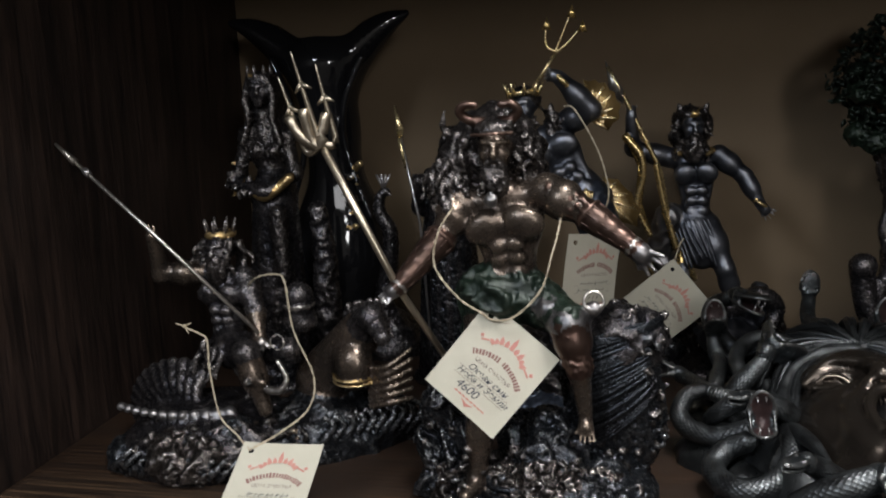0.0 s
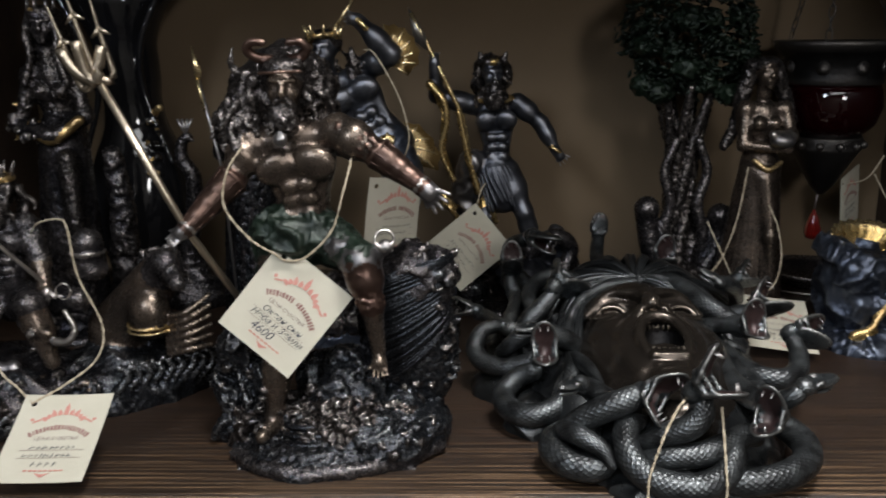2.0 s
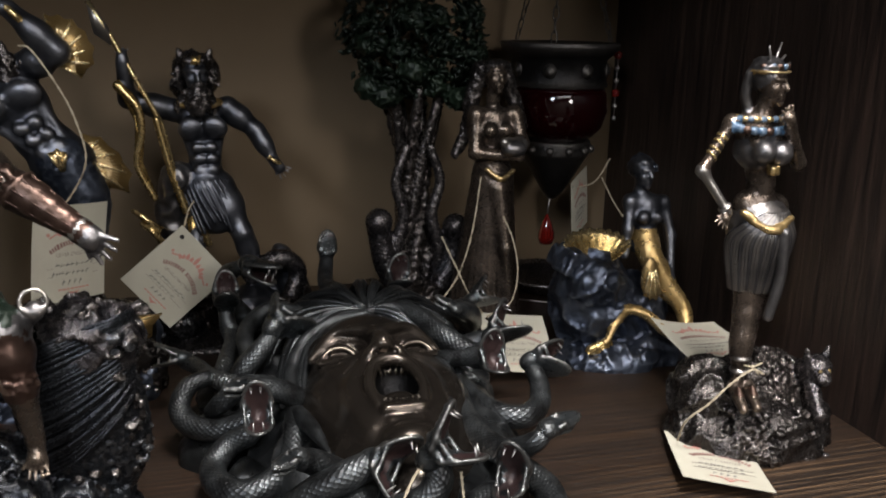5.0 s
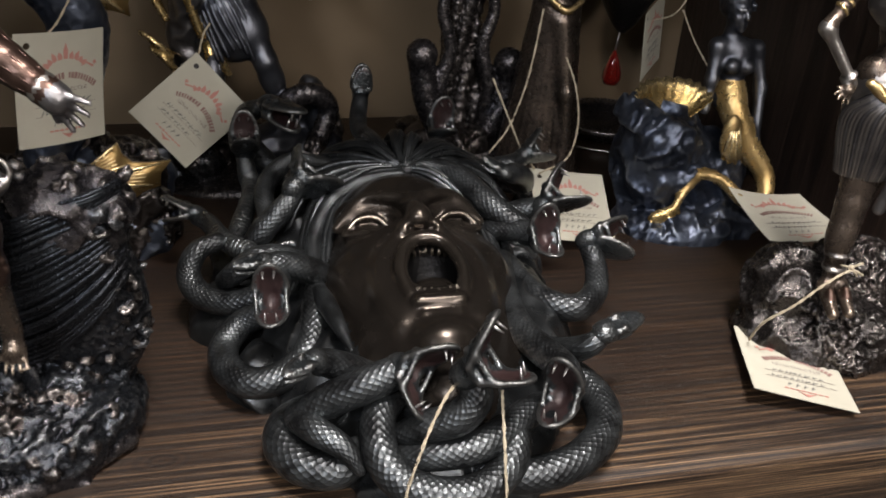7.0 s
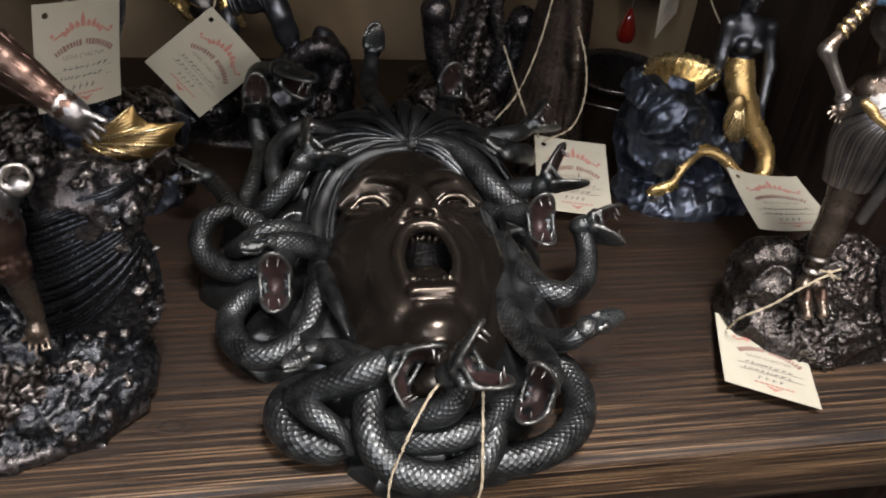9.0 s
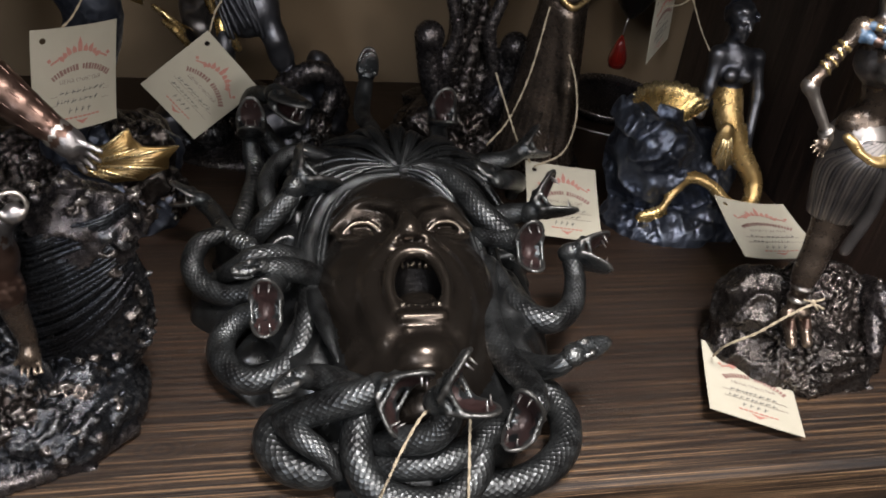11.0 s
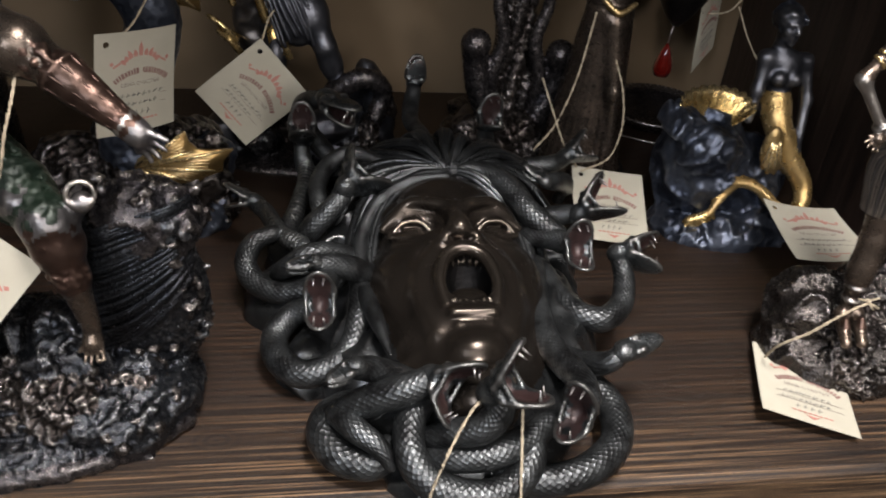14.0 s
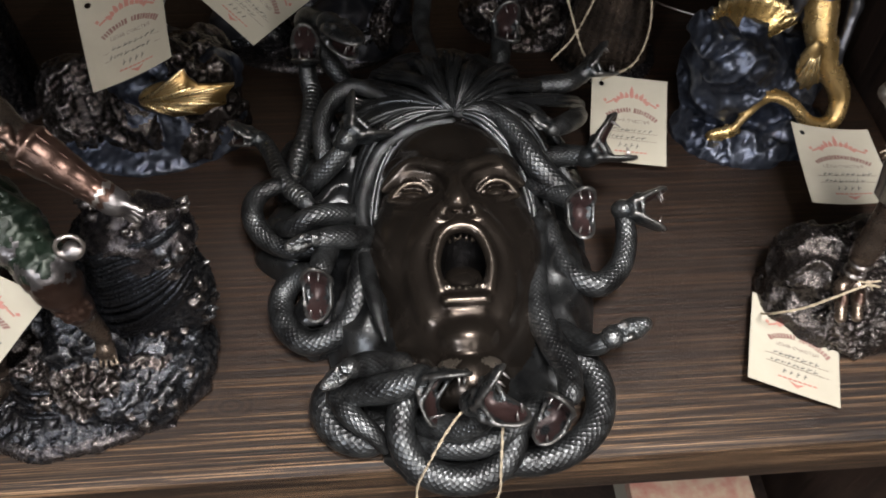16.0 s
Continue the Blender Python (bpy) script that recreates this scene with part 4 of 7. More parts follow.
    snake([(-0.049, 0.121, 0.044), (-0.046, 0.097, 0.049), (-0.043, 0.076, 0.051), (-0.039, 0.058, 0.049)], 0.0062, 0.0012, 0.0012)
    snake([(-0.046, 0.135, 0.048), (-0.058, 0.128, 0.058), (-0.07, 0.123, 0.064), (-0.077, 0.12, 0.066)], 0.0075, 0.0062)
    snake_head(c, (-0.08, 0.119, 0.068), (-0.9, -0.4, 0.02), (0, -0.35, 1), 0.0175, 8)
    snake([(-0.05, 0.158, 0.042), (-0.066, 0.152, 0.052), (-0.082, 0.147, 0.055), (-0.094, 0.147, 0.047), (-0.102, 0.155, 0.036)], 0.007, 0.0062)
    snake([(0.011, 0.205, 0.0785), (-0.015, 0.202, 0.0755), (-0.036, 0.192, 0.0655), (-0.0465, 0.174, 0.055), (-0.05, 0.155, 0.049), (-0.0475, 0.131, 0.044)], 0.003, 0.0052, 0.0012)
    snake([(-0.018, 0.224, 0.072), (-0.037, 0.239, 0.073), (-0.054, 0.247, 0.073), (-0.068, 0.239, 0.068), (-0.076, 0.219, 0.062), (-0.074, 0.2, 0.054)], 0.004, 0.0066, 0.0012)
    snake([(-0.086, 0.183, 0.042), (-0.079, 0.183, 0.053), (-0.069, 0.185, 0.063), (-0.06, 0.189, 0.072)], 0.0076, 0.0066)
    snake_head(c, (-0.055, 0.194, 0.078), (0.62, 0.65, 0.2), (-0.7, 0.55, 0.45), 0.029, 72)
    for points, r1, r2 in (([(-0.084, 0.28, 0.048), (-0.085, 0.247, 0.047), (-0.092, 0.215, 0.042), (-0.097, 0.195, 0.036)], 0.0048, 0.006),
                           ([(-0.12, 0.231, 0.043), (-0.111, 0.214, 0.045), (-0.101, 0.186, 0.047), (-0.085, 0.164, 0.049)], 0.0048, 0.0058)):
        snake(points, r1, r2)
        # ringed bellies turned up
        p = spline(points, 8)
        for i in range(1, len(p) - 1):
            way = (p[i + 1] - p[i - 1]).normalized().to_track_quat("Z", "Y").to_euler()
            c.ring(p[i], r1 + (r2 - r1) * i / len(p), 0.0011, SNAKE, 0.0008, [math.degrees(a) for a in way])
    snake([(-0.105, 0.18, 0.05), (-0.117, 0.176, 0.046), (-0.123, 0.17, 0.034), (-0.116, 0.157, 0.027), (-0.099, 0.146, 0.027), (-0.081, 0.141, 0.033), (-0.066, 0.142, 0.04)], 0.006, 0.0085)
    snake_head(c, (-0.122, 0.227, 0.047), (-0.9, 0.15, 0.12), (0.1, 0.4, 1), 0.02, 36)
    # crown of the head
    snake([(0.009, 0.24, 0.076), (0.002, 0.275, 0.075), (-0.002, 0.312, 0.068), (0.0, 0.334, 0.072), (0.003, 0.345, 0.08)], 0.004, 0.0066, 0.0015)
    snake_head(c, (0.004, 0.35, 0.085), (0.12, 0.2, 0.75), (0, 0.9, -0.2), 0.0215, 22)
    snake([(-0.07, 0.25, 0.03), (-0.084, 0.276, 0.045), (-0.087, 0.288, 0.06)], 0.0068, 0.0062)
    snake_head(c, (-0.086, 0.286, 0.066), (0.0, -0.3, 0.8), (0, 0.9, 0.35), 0.026, 52)
    snake([(-0.06, 0.29, 0.04), (-0.085, 0.318, 0.062), (-0.085, 0.312, 0.082), (-0.073, 0.293, 0.094)], 0.0075, 0.0068)
    snake_head(c, (-0.066, 0.28, 0.098), (0.52, -0.75, -0.08), (0.2, 0.1, 1), 0.03, 18)
    snake([(0.104, 0.23, 0.055), (0.096, 0.213, 0.069), (0.083, 0.197, 0.079), (0.076, 0.192, 0.082)], 0.0066, 0.0058)
    snake_head(c, (0.074, 0.191, 0.083), (-0.8, 0.25, 0.4), (0.2, -0.3, 1), 0.0165, 6)
    snake([(0.05, 0.255, 0.05), (0.08, 0.262, 0.054), (0.1, 0.262, 0.057), (0.113, 0.268, 0.059)], 0.0075, 0.0062)
    snake_head(c, (0.116, 0.27, 0.06), (0.8, 0.3, 0.25), (-0.3, 0.6, 0.7), 0.025, 48)
    snake([(0.04, 0.275, 0.035), (0.055, 0.295, 0.05), (0.058, 0.31, 0.06)], 0.008, 0.007)
    snake_head(c, (0.059, 0.31, 0.066), (0.15, -0.45, 0.72), (0, 0.8, 0.5), 0.026, 58)
    return c.done("medusa_mask", "dark bronze screaming head ringed with scaled snakes, lying flat", "statue")


def trident(c, base, tips, r, mat, bar):
    """Three barbed prongs that rise from one collar."""
    base = Vector(base)
    tips = [Vector(t) for t in tips]
    c.ell(base, (r * 2.6, r * 2.2, r * 2.0), bar, r)
    for t in tips:
        away = (t - tips[1]) if t is not tips[1] else V(0, 0, 0)
        low = base + away * 0.78 + (tips[1] - base) * 0.12
        pts = spline([base, low, low.lerp(t, 0.55), t], 5)
        c.rod(pts, r * 1.25, r * 0.2, mat, 8)
        c.cap(base, low, r * 1.5, r * 1.2, bar, r)
        way = (t - low).normalized()
        side = way.cross(V(0, 1, 0))
        for e in (-1, 1):
            c.rod([t - way * r * 8, t - way * r * 9.5 + side * e * r * 2.2], r * 0.8, r * 0.2, mat, 6)


def bracer(c, a, b, r1, r2):
    """A flared forearm guard of overlapping ribbed plates with a cuff at the wrist."""
    a, b = Vector(a), Vector(b)
    way = (b - a).normalized()
    side = way.orthogonal().normalized()
    other = way.cross(side)
    for i in range(4):
        f, g = i / 4, (i + 1) / 4
        q, w = r1 + (r2 - r1) * f, r1 + (r2 - r1) * g
        c.cap(a.lerp(b, f), a.lerp(b, g), q * 0.92, w * 1.02, COPPER, 0.0006)
    for j in range(9):
        u = 2 * math.pi * j / 9
        o = side * math.cos(u) + other * math.sin(u)
        c.sweep([a + o * r1 * 0.95, a.lerp(b, 0.5) + o * (r1 + r2) / 2 * 0.95, b + o * r2 * 0.95], 0.0007, 0.0004, COPPER, 4, 0.0, 6)
    turn = way.to_track_quat("Z", "Y").to_euler()
    for at, r in ((a, r1), (b, r2)):
        c.ring(at, r * 0.95, 0.0011, SILVER if r == r2 else COPPER, 0.001, [math.degrees(v) for v in turn])


def neptune():
    c = Clay((-0.335, -0.005, -0.003), (-0.1, 0.165, 0.3), 0.0014)
    u = 0.033
    skin = BROWN
    sl, sr, w, hl, hr = (-0.271, 0.082, 0.2105), (-0.214, 0.078, 0.219), (-0.239, 0.085, 0.17), (-0.252, 0.085, 0.148), (-0.226, 0.083, 0.147)
    torso(c, sl, sr, w, hl, hr, u, skin)
    head_form(c, (-0.2465, 0.071, 0.2475), u * 0.95, skin, 4, HAIR, HAIR)
    c.ell((-0.25, 0.098, 0.246), (0.027, 0.02, 0.028), HAIR, 0.006, relief=(0.003, 190, 8, 1))
    c.ell((-0.276, 0.094, 0.23), (0.014, 0.016, 0.025), HAIR, 0.006, relief=(0.004, 190, 9, 1))
    c.ell((-0.228, 0.098, 0.236), (0.012, 0.014, 0.02), HAIR, 0.006, relief=(0.003, 190, 9, 1))
    curls(c, (-0.254, 0.09, 0.243), (0.027, 0.016, 0.024), 80, 0.0095, HAIR, 11, 0.8, 0.003, 0.0165)
    curls(c, (-0.278, 0.086, 0.226), (0.015, 0.012, 0.02), 40, 0.009, HAIR, 12, 0.7, 0.003)
    curls(c, (-0.247, 0.058, 0.2275), (0.007, 0.004, 0.006), 14, 0.005, HAIR, 13, 0.8)
    # horned circlet and jewel at the throat
    for e in (-1, 1):
        c.tube([(-0.249 + e * 0.006, 0.074, 0.264), (-0.2495 + e * 0.014, 0.073, 0.266), (-0.25 + e * 0.019, 0.071, 0.271), (-0.25 + e * 0.015, 0.069, 0.2755), (-0.25 + e * 0.008, 0.069, 0.275)], 0.0036, 0.0024, COPPER, 0.002)
    c.tube([(-0.26, 0.063, 0.2565), (-0.247, 0.0555, 0.2575), (-0.234, 0.062, 0.2575)], 0.0014, 0.0014, COPPER, 0.001)
    c.ell((-0.2475, 0.0545, 0.2165), (0.0045, 0.003, 0.0045), PEWTER, 0.002, relief=(0.0008, 500, 3, 1))
    c.tube([(-0.276, 0.088, 0.25), (-0.283, 0.086, 0.262), (-0.281, 0.085, 0.271)], 0.003, 0.0008, HAIR, 0.002)
    # arm held out, and arm on the trident
    er, wr = (-0.187, 0.068, 0.205), (-0.16, 0.056, 0.187)
    limb(c, sr, er, 0.0115, 0.0088, skin, 0.15)
    bracer(c, er, wr, 0.0108, 0.006)
    hand_form(c, wr, (0.75, -0.25, -0.6), 0.0185, PEWTER, 0.9, (0.5, -0.3, 0.6))
    el, hl2 = (-0.2835, 0.07, 0.189), (-0.3075, 0.047, 0.162)
    limb(c, sl, el, 0.011, 0.0085, skin, 0.15)
    bracer(c, el, hl2, 0.0112, 0.006)
    hand_form(c, hl2, (-0.5, -0.4, -0.4), 0.014, PEWTER, 0.2)
    g = random.Random(4)
    for i in range(46):
        a, b = g.random(), g.uniform(-1.4, 1.4)
        p = Vector(sr).lerp(Vector(er), a * 0.95) + V(0, -0.0105 * math.cos(b) * (1.1 - 0.2 * a), 0.0105 * math.sin(b))
        c.ell(p, (0.0019, 0.0019, 0.0019), COPPER, 0.0005)
    # sea-weed skirt and thighs
    c.ell((-0.244, 0.08, 0.15), (0.03, 0.023, 0.02), TEAL, 0.004, relief=(0.003, 210, 5, 1))
    c.cap((-0.256, 0.09, 0.142), (-0.259, 0.088, 0.1), 0.019, 0.015, TEAL, 0.006, relief=(0.002, 180, 6, 1))
    curls(c, (-0.245, 0.08, 0.155), (0.024, 0.018, 0.008), 30, 0.008, TEAL, 15, 0.7, 0.0)
    kr, sh, fr = (-0.2, 0.055, 0.139), (-0.193, 0.05, 0.11), (-0.1895, 0.053, 0.078)
    limb(c, hr, kr, 0.0145, 0.0115, TEAL, 0.05)
    c.ell((-0.2, 0.054, 0.1385), (0.0125, 0.011, 0.0095), PEWTER, 0.003, relief=(0.0015, 330, 3, 1))
    limb(c, (-0.199, 0.053, 0.136), sh, 0.0115, 0.0082, COPPER, 0.06)
    limb(c, sh, fr, 0.0072, 0.0048, skin)
    for i in range(46):
        a, b = g.random(), g.uniform(-1.5, 1.5)
        p = V(-0.199, 0.053, 0.134).lerp(Vector(sh), a) + V(0.0117 * math.sin(b), -0.0117 * math.cos(b), 0) * (1 - 0.24 * a)
        c.ell(p, (0.0016, 0.0016, 0.0016), COPPER, 0.0005)
    hand_form(c, (-0.1895, 0.053, 0.074), (0.1, -0.55, -0.55), 0.0145, skin, 0.3)
    kl, fl = (-0.2585, 0.065, 0.078), (-0.262, 0.06, 0.026)
    limb(c, (-0.256, 0.075, 0.13), kl, 0.014, 0.01, skin)
    limb(c, kl, fl, 0.0088, 0.0056, skin, 0.15)
    c.cap((-0.262, 0.06, 0.024), (-0.268, 0.043, 0.02), 0.0055, 0.004, skin, 0.003)
    c.ell((-0.212, 0.062, 0.146), (0.011, 0.008, 0.006), PEWTER, 0.003, relief=(0.002, 240, 3, 1))
    c.ring((-0.184, 0.055, 0.152), 0.0062, 0.0013, SILVER, 0.001, (75, 0, 10))
    c.cap((-0.184, 0.057, 0.147), (-0.19, 0.058, 0.14), 0.005, 0.004, PEWTER, 0.002)
    # wave rising behind the bent leg
    c.ell((-0.172, 0.094, 0.075), (0.034, 0.022, 0.058), SEA, 0.008, (0, -12, 0))
    c.ell((-0.165, 0.088, 0.118), (0.026, 0.016, 0.022), DARK, 0.006, relief=(0.005, 130, 6, 1))
    g = random.Random(12)
    for i in range(68):
        a = i / 67 + g.uniform(-0.02, 0.02)
        w = g.uniform(-0.0022, 0.0016)
        c.sweep([(-0.203 + 0.012 * a, 0.076, 0.044 + 0.076 * a), (-0.19 + 0.006 * a, 0.0715 + w, 0.048 + 0.076 * a), (-0.172, 0.0695 + w + 0.004 * a * a, 0.058 + 0.07 * a), (-0.154 + 0.002 * a, 0.0735 + w, 0.074 + 0.06 * a), (-0.143 + 0.002 * a, 0.082, 0.086 + 0.05 * a)],
                g.uniform(0.0006, 0.001), g.uniform(0.0009, 0.0015), SEA, 5, 0.0004, 6)
    foam(c, (-0.142, 0.082, 0.095), (0.01, 0.012, 0.045), 70, 0.0038, [DARK, PEWTER, SEA], 21)
    foam(c, (-0.168, 0.074, 0.048), (0.032, 0.012, 0.01), 55, 0.0038, [DARK, PEWTER, SEA], 22)
    foam(c, (-0.168, 0.085, 0.136), (0.022, 0.012, 0.007), 34, 0.0034, [DARK, PEWTER], 23)
    # rocky sea base
    c.ell((-0.228, 0.085, 0.0), (0.07, 0.066, 0.017), SEA, 0.006, relief=(0.0045, 85, 7))
    c.ell((-0.19, 0.08, 0.012), (0.045, 0.045, 0.02), SEA, 0.006, relief=(0.004, 110, 9, 1))
    rock(c, (-0.215, 0.095), (0.06, 0.05, 0.06), 34, [DARK, SEA, DARK, PEWTER], 31, 0.004, 150)
    rock(c, (-0.292, 0.085), (0.022, 0.03, 0.075), 16, [DARK, SEA], 32, 0.004, 150)
    foam(c, (-0.215, 0.05, 0.022), (0.06, 0.025, 0.01), 90, 0.0038, [DARK, PEWTER, SEA], 24)
    foam(c, (-0.2, 0.055, 0.042), (0.04, 0.016, 0.01), 60, 0.0038, [DARK, PEWTER], 25)
    foam(c, (-0.285, 0.06, 0.03), (0.018, 0.02, 0.026), 60, 0.0036, [DARK, PEWTER, SEA], 26)
    # smooth skirt of water with a raised lip that follows the front of the base
    c.ell((-0.228, 0.052, 0.004), (0.05, 0.03, 0.014), SEA, 0.005, relief=(0.002, 70, 12))
    for k in range(5):
        c.sweep([(-0.272 + 0.002 * k, 0.045 + 0.006 * k, 0.008 + 0.003 * k), (-0.246, 0.028 + 0.006 * k, 0.008 + 0.0035 * k), (-0.215, 0.03 + 0.006 * k, 0.009 + 0.0032 * k), (-0.18 - 0.004 * k, 0.044 + 0.006 * k, 0.01 + 0.003 * k)], 0.0012, 0.0018, SEA, 6, 0.001, 7)
    c.tube([(-0.288, 0.05, 0.004), (-0.266, 0.031, 0.004), (-0.236, 0.0225, 0.004), (-0.2, 0.028, 0.004), (-0.168, 0.042, 0.005), (-0.15, 0.06, 0.006)], 0.0042, 0.0046, DARK, 0.004, 5, relief=(0.0015, 240, 5))
    c.slab((-0.225, 0.085, -0.002), (0.06, 0.05, 0.003), DARK, 0.003)
    # trident
    c.rod([(-0.35, 0.04, 0.252), (-0.308, 0.047, 0.161), (-0.269, 0.085, 0.075)], 0.0026, 0.0022, STAFF, 10)
    trident(c, (-0.352, 0.04, 0.255), [(-0.377, 0.04, 0.297), (-0.366, 0.036, 0.312), (-0.352, 0.04, 0.304)], 0.0026, STAFF, OLDGOLD)
    for p in ((-0.372, 0.04, 0.272), (-0.361, 0.037, 0.277), (-0.347, 0.04, 0.274)):
        c.rod(spline([(-0.352, 0.04, 0.253), ((p[0] - 0.352) / 2 - 0.001, 0.039, 0.259), p], 4), 0.0042, 0.0034, STAFF, 8)
    return c.done("sea_god_statue", "dark bronze bearded sea god with trident on a wave", "statue")


def merman():
    c = Clay((-0.285, 0.225, -0.003), (-0.115, 0.36, 0.31), 0.0017)
    u = 0.029
    head_form(c, (-0.25, 0.28, 0.266), u, BLUE, -20, HAIR, HAIR)
    curls(c, (-0.24, 0.285, 0.255), (0.017, 0.015, 0.02), 34, 0.0075, HAIR, 5, 0.8, 0.002, 0.011)
    curls(c, (-0.246, 0.266, 0.244), (0.009, 0.006, 0.01), 16, 0.0065, HAIR, 6, 0.9)
    torso(c, (-0.262, 0.285, 0.225), (-0.213, 0.29, 0.252), (-0.204, 0.288, 0.197), (-0.207, 0.288, 0.18), (-0.186, 0.29, 0.186), u, BLUE)
    limb(c, (-0.213, 0.29, 0.252), (-0.193, 0.28, 0.262), 0.0105, 0.0085, BLUE, 0.15)
    limb(c, (-0.193, 0.28, 0.262), (-0.22, 0.275, 0.29), 0.009, 0.0062, BLUE, 0.1)
    hand_form(c, (-0.22, 0.275, 0.29), (-0.75, 0, 0.3), 0.014, BLUE)
    c.ring((-0.216, 0.276, 0.287), 0.0075, 0.002, GOLD, 0.001, (0, 45, 0))
    limb(c, (-0.262, 0.285, 0.225), (-0.268, 0.27, 0.19), 0.01, 0.0075, BLUE, 0.15)
    limb(c, (-0.268, 0.27, 0.19), (-0.225, 0.262, 0.178), 0.0075, 0.0055, BLUE)
    c.rod([(-0.243, 0.274, 0.28), (-0.222, 0.274, 0.31)], 0.0016, 0.0016, GOLD, 8)
    for a, b in (((-0.23, 0.274, 0.317), (-0.23, 0.274, 0.334)), ((-0.222, 0.274, 0.312), (-0.209, 0.274, 0.343)), ((-0.213, 0.274, 0.317), (-0.2, 0.274, 0.331))):
        c.rod(spline([(-0.222, 0.274, 0.311), a, b], 5), 0.0016, 0.0006, GOLD, 8)
        t = Vector(b)
        c.raw(*blade([(t.x - 0.004, 0.274, t.z - 0.004), (t.x + 0.001, 0.274, t.z + 0.006), (t.x + 0.0045, 0.274, t.z - 0.005)]), GOLD)
    c.ring((-0.251, 0.279, 0.275), 0.0125, 0.0022, GOLD, 0.001, (-15, -10, 0))
    for i in range(9):
        a = 2 * math.pi * i / 9
        p = V(-0.251 + 0.0125 * math.cos(a), 0.279 + 0.0125 * math.sin(a), 0.276)
        c.rod([p, p + V(0.005 * math.cos(a), 0.005 * math.sin(a), 0.0105)], 0.0023, 0.0006, GOLD, 6)
    # shell-like fin behind the shoulder
    fan(c, (-0.196, 0.287, 0.255), [(-0.199, 0.285, 0.287), (-0.19, 0.283, 0.287), (-0.181, 0.281, 0.284), (-0.173, 0.28, 0.276), (-0.168, 0.28, 0.265), (-0.169, 0.28, 0.254), (-0.178, 0.282, 0.244)], OLDGOLD, 0.0014, GOLD)
    # scaled tail that sinks to the base and turns up in a gold fluke
    c.tube([(-0.198, 0.29, 0.185), (-0.185, 0.292, 0.15), (-0.2, 0.29, 0.1), (-0.215, 0.283, 0.06), (-0.19, 0.275, 0.045), (-0.172, 0.272, 0.05)], 0.019, 0.008, NAVY, 0.006, swell=0.003)
    fan(c, (-0.185, 0.292, 0.185), [(-0.182, 0.292, 0.203), (-0.17, 0.292, 0.2), (-0.158, 0.292, 0.188), (-0.15, 0.292, 0.172), (-0.153, 0.292, 0.158), (-0.168, 0.292, 0.162)], OLDGOLD, 0.0014, GOLD)
    fan(c, (-0.195, 0.272, 0.18), [(-0.203, 0.268, 0.193), (-0.197, 0.266, 0.196), (-0.191, 0.267, 0.193)], GOLD, 0.0016)
    fan(c, (-0.2, 0.256, 0.058), [(-0.166, 0.256, 0.085), (-0.158, 0.255, 0.072), (-0.134, 0.254, 0.073), (-0.142, 0.254, 0.056), (-0.16, 0.255, 0.046), (-0.18, 0.256, 0.043)], OLDGOLD, 0.0014, GOLD)
    c.ell((-0.18, 0.26, 0.058), (0.024, 0.007, 0.013), OLDGOLD, 0.003, (0, -12, 0))
    rock(c, (-0.205, 0.302), (0.072, 0.042, 0.085), 46, [DARK, NAVY, DARK], 41, 0.004, 130)
    rock(c, (-0.152, 0.285), (0.017, 0.02, 0.058), 14, [DARK, NAVY], 43, 0.003, 140)
    c.ell((-0.21, 0.29, 0.0), (0.072, 0.05, 0.012), NAVY, 0.006, relief=(0.003, 100, 8))
    foam(c, (-0.16, 0.272, 0.05), (0.035, 0.012, 0.045), 60, 0.0036, [DARK, NAVY, PEWTER], 44)
    return c.done("merman_statue", "blue-black merman with gold fins and crown raising a trident", "statue")


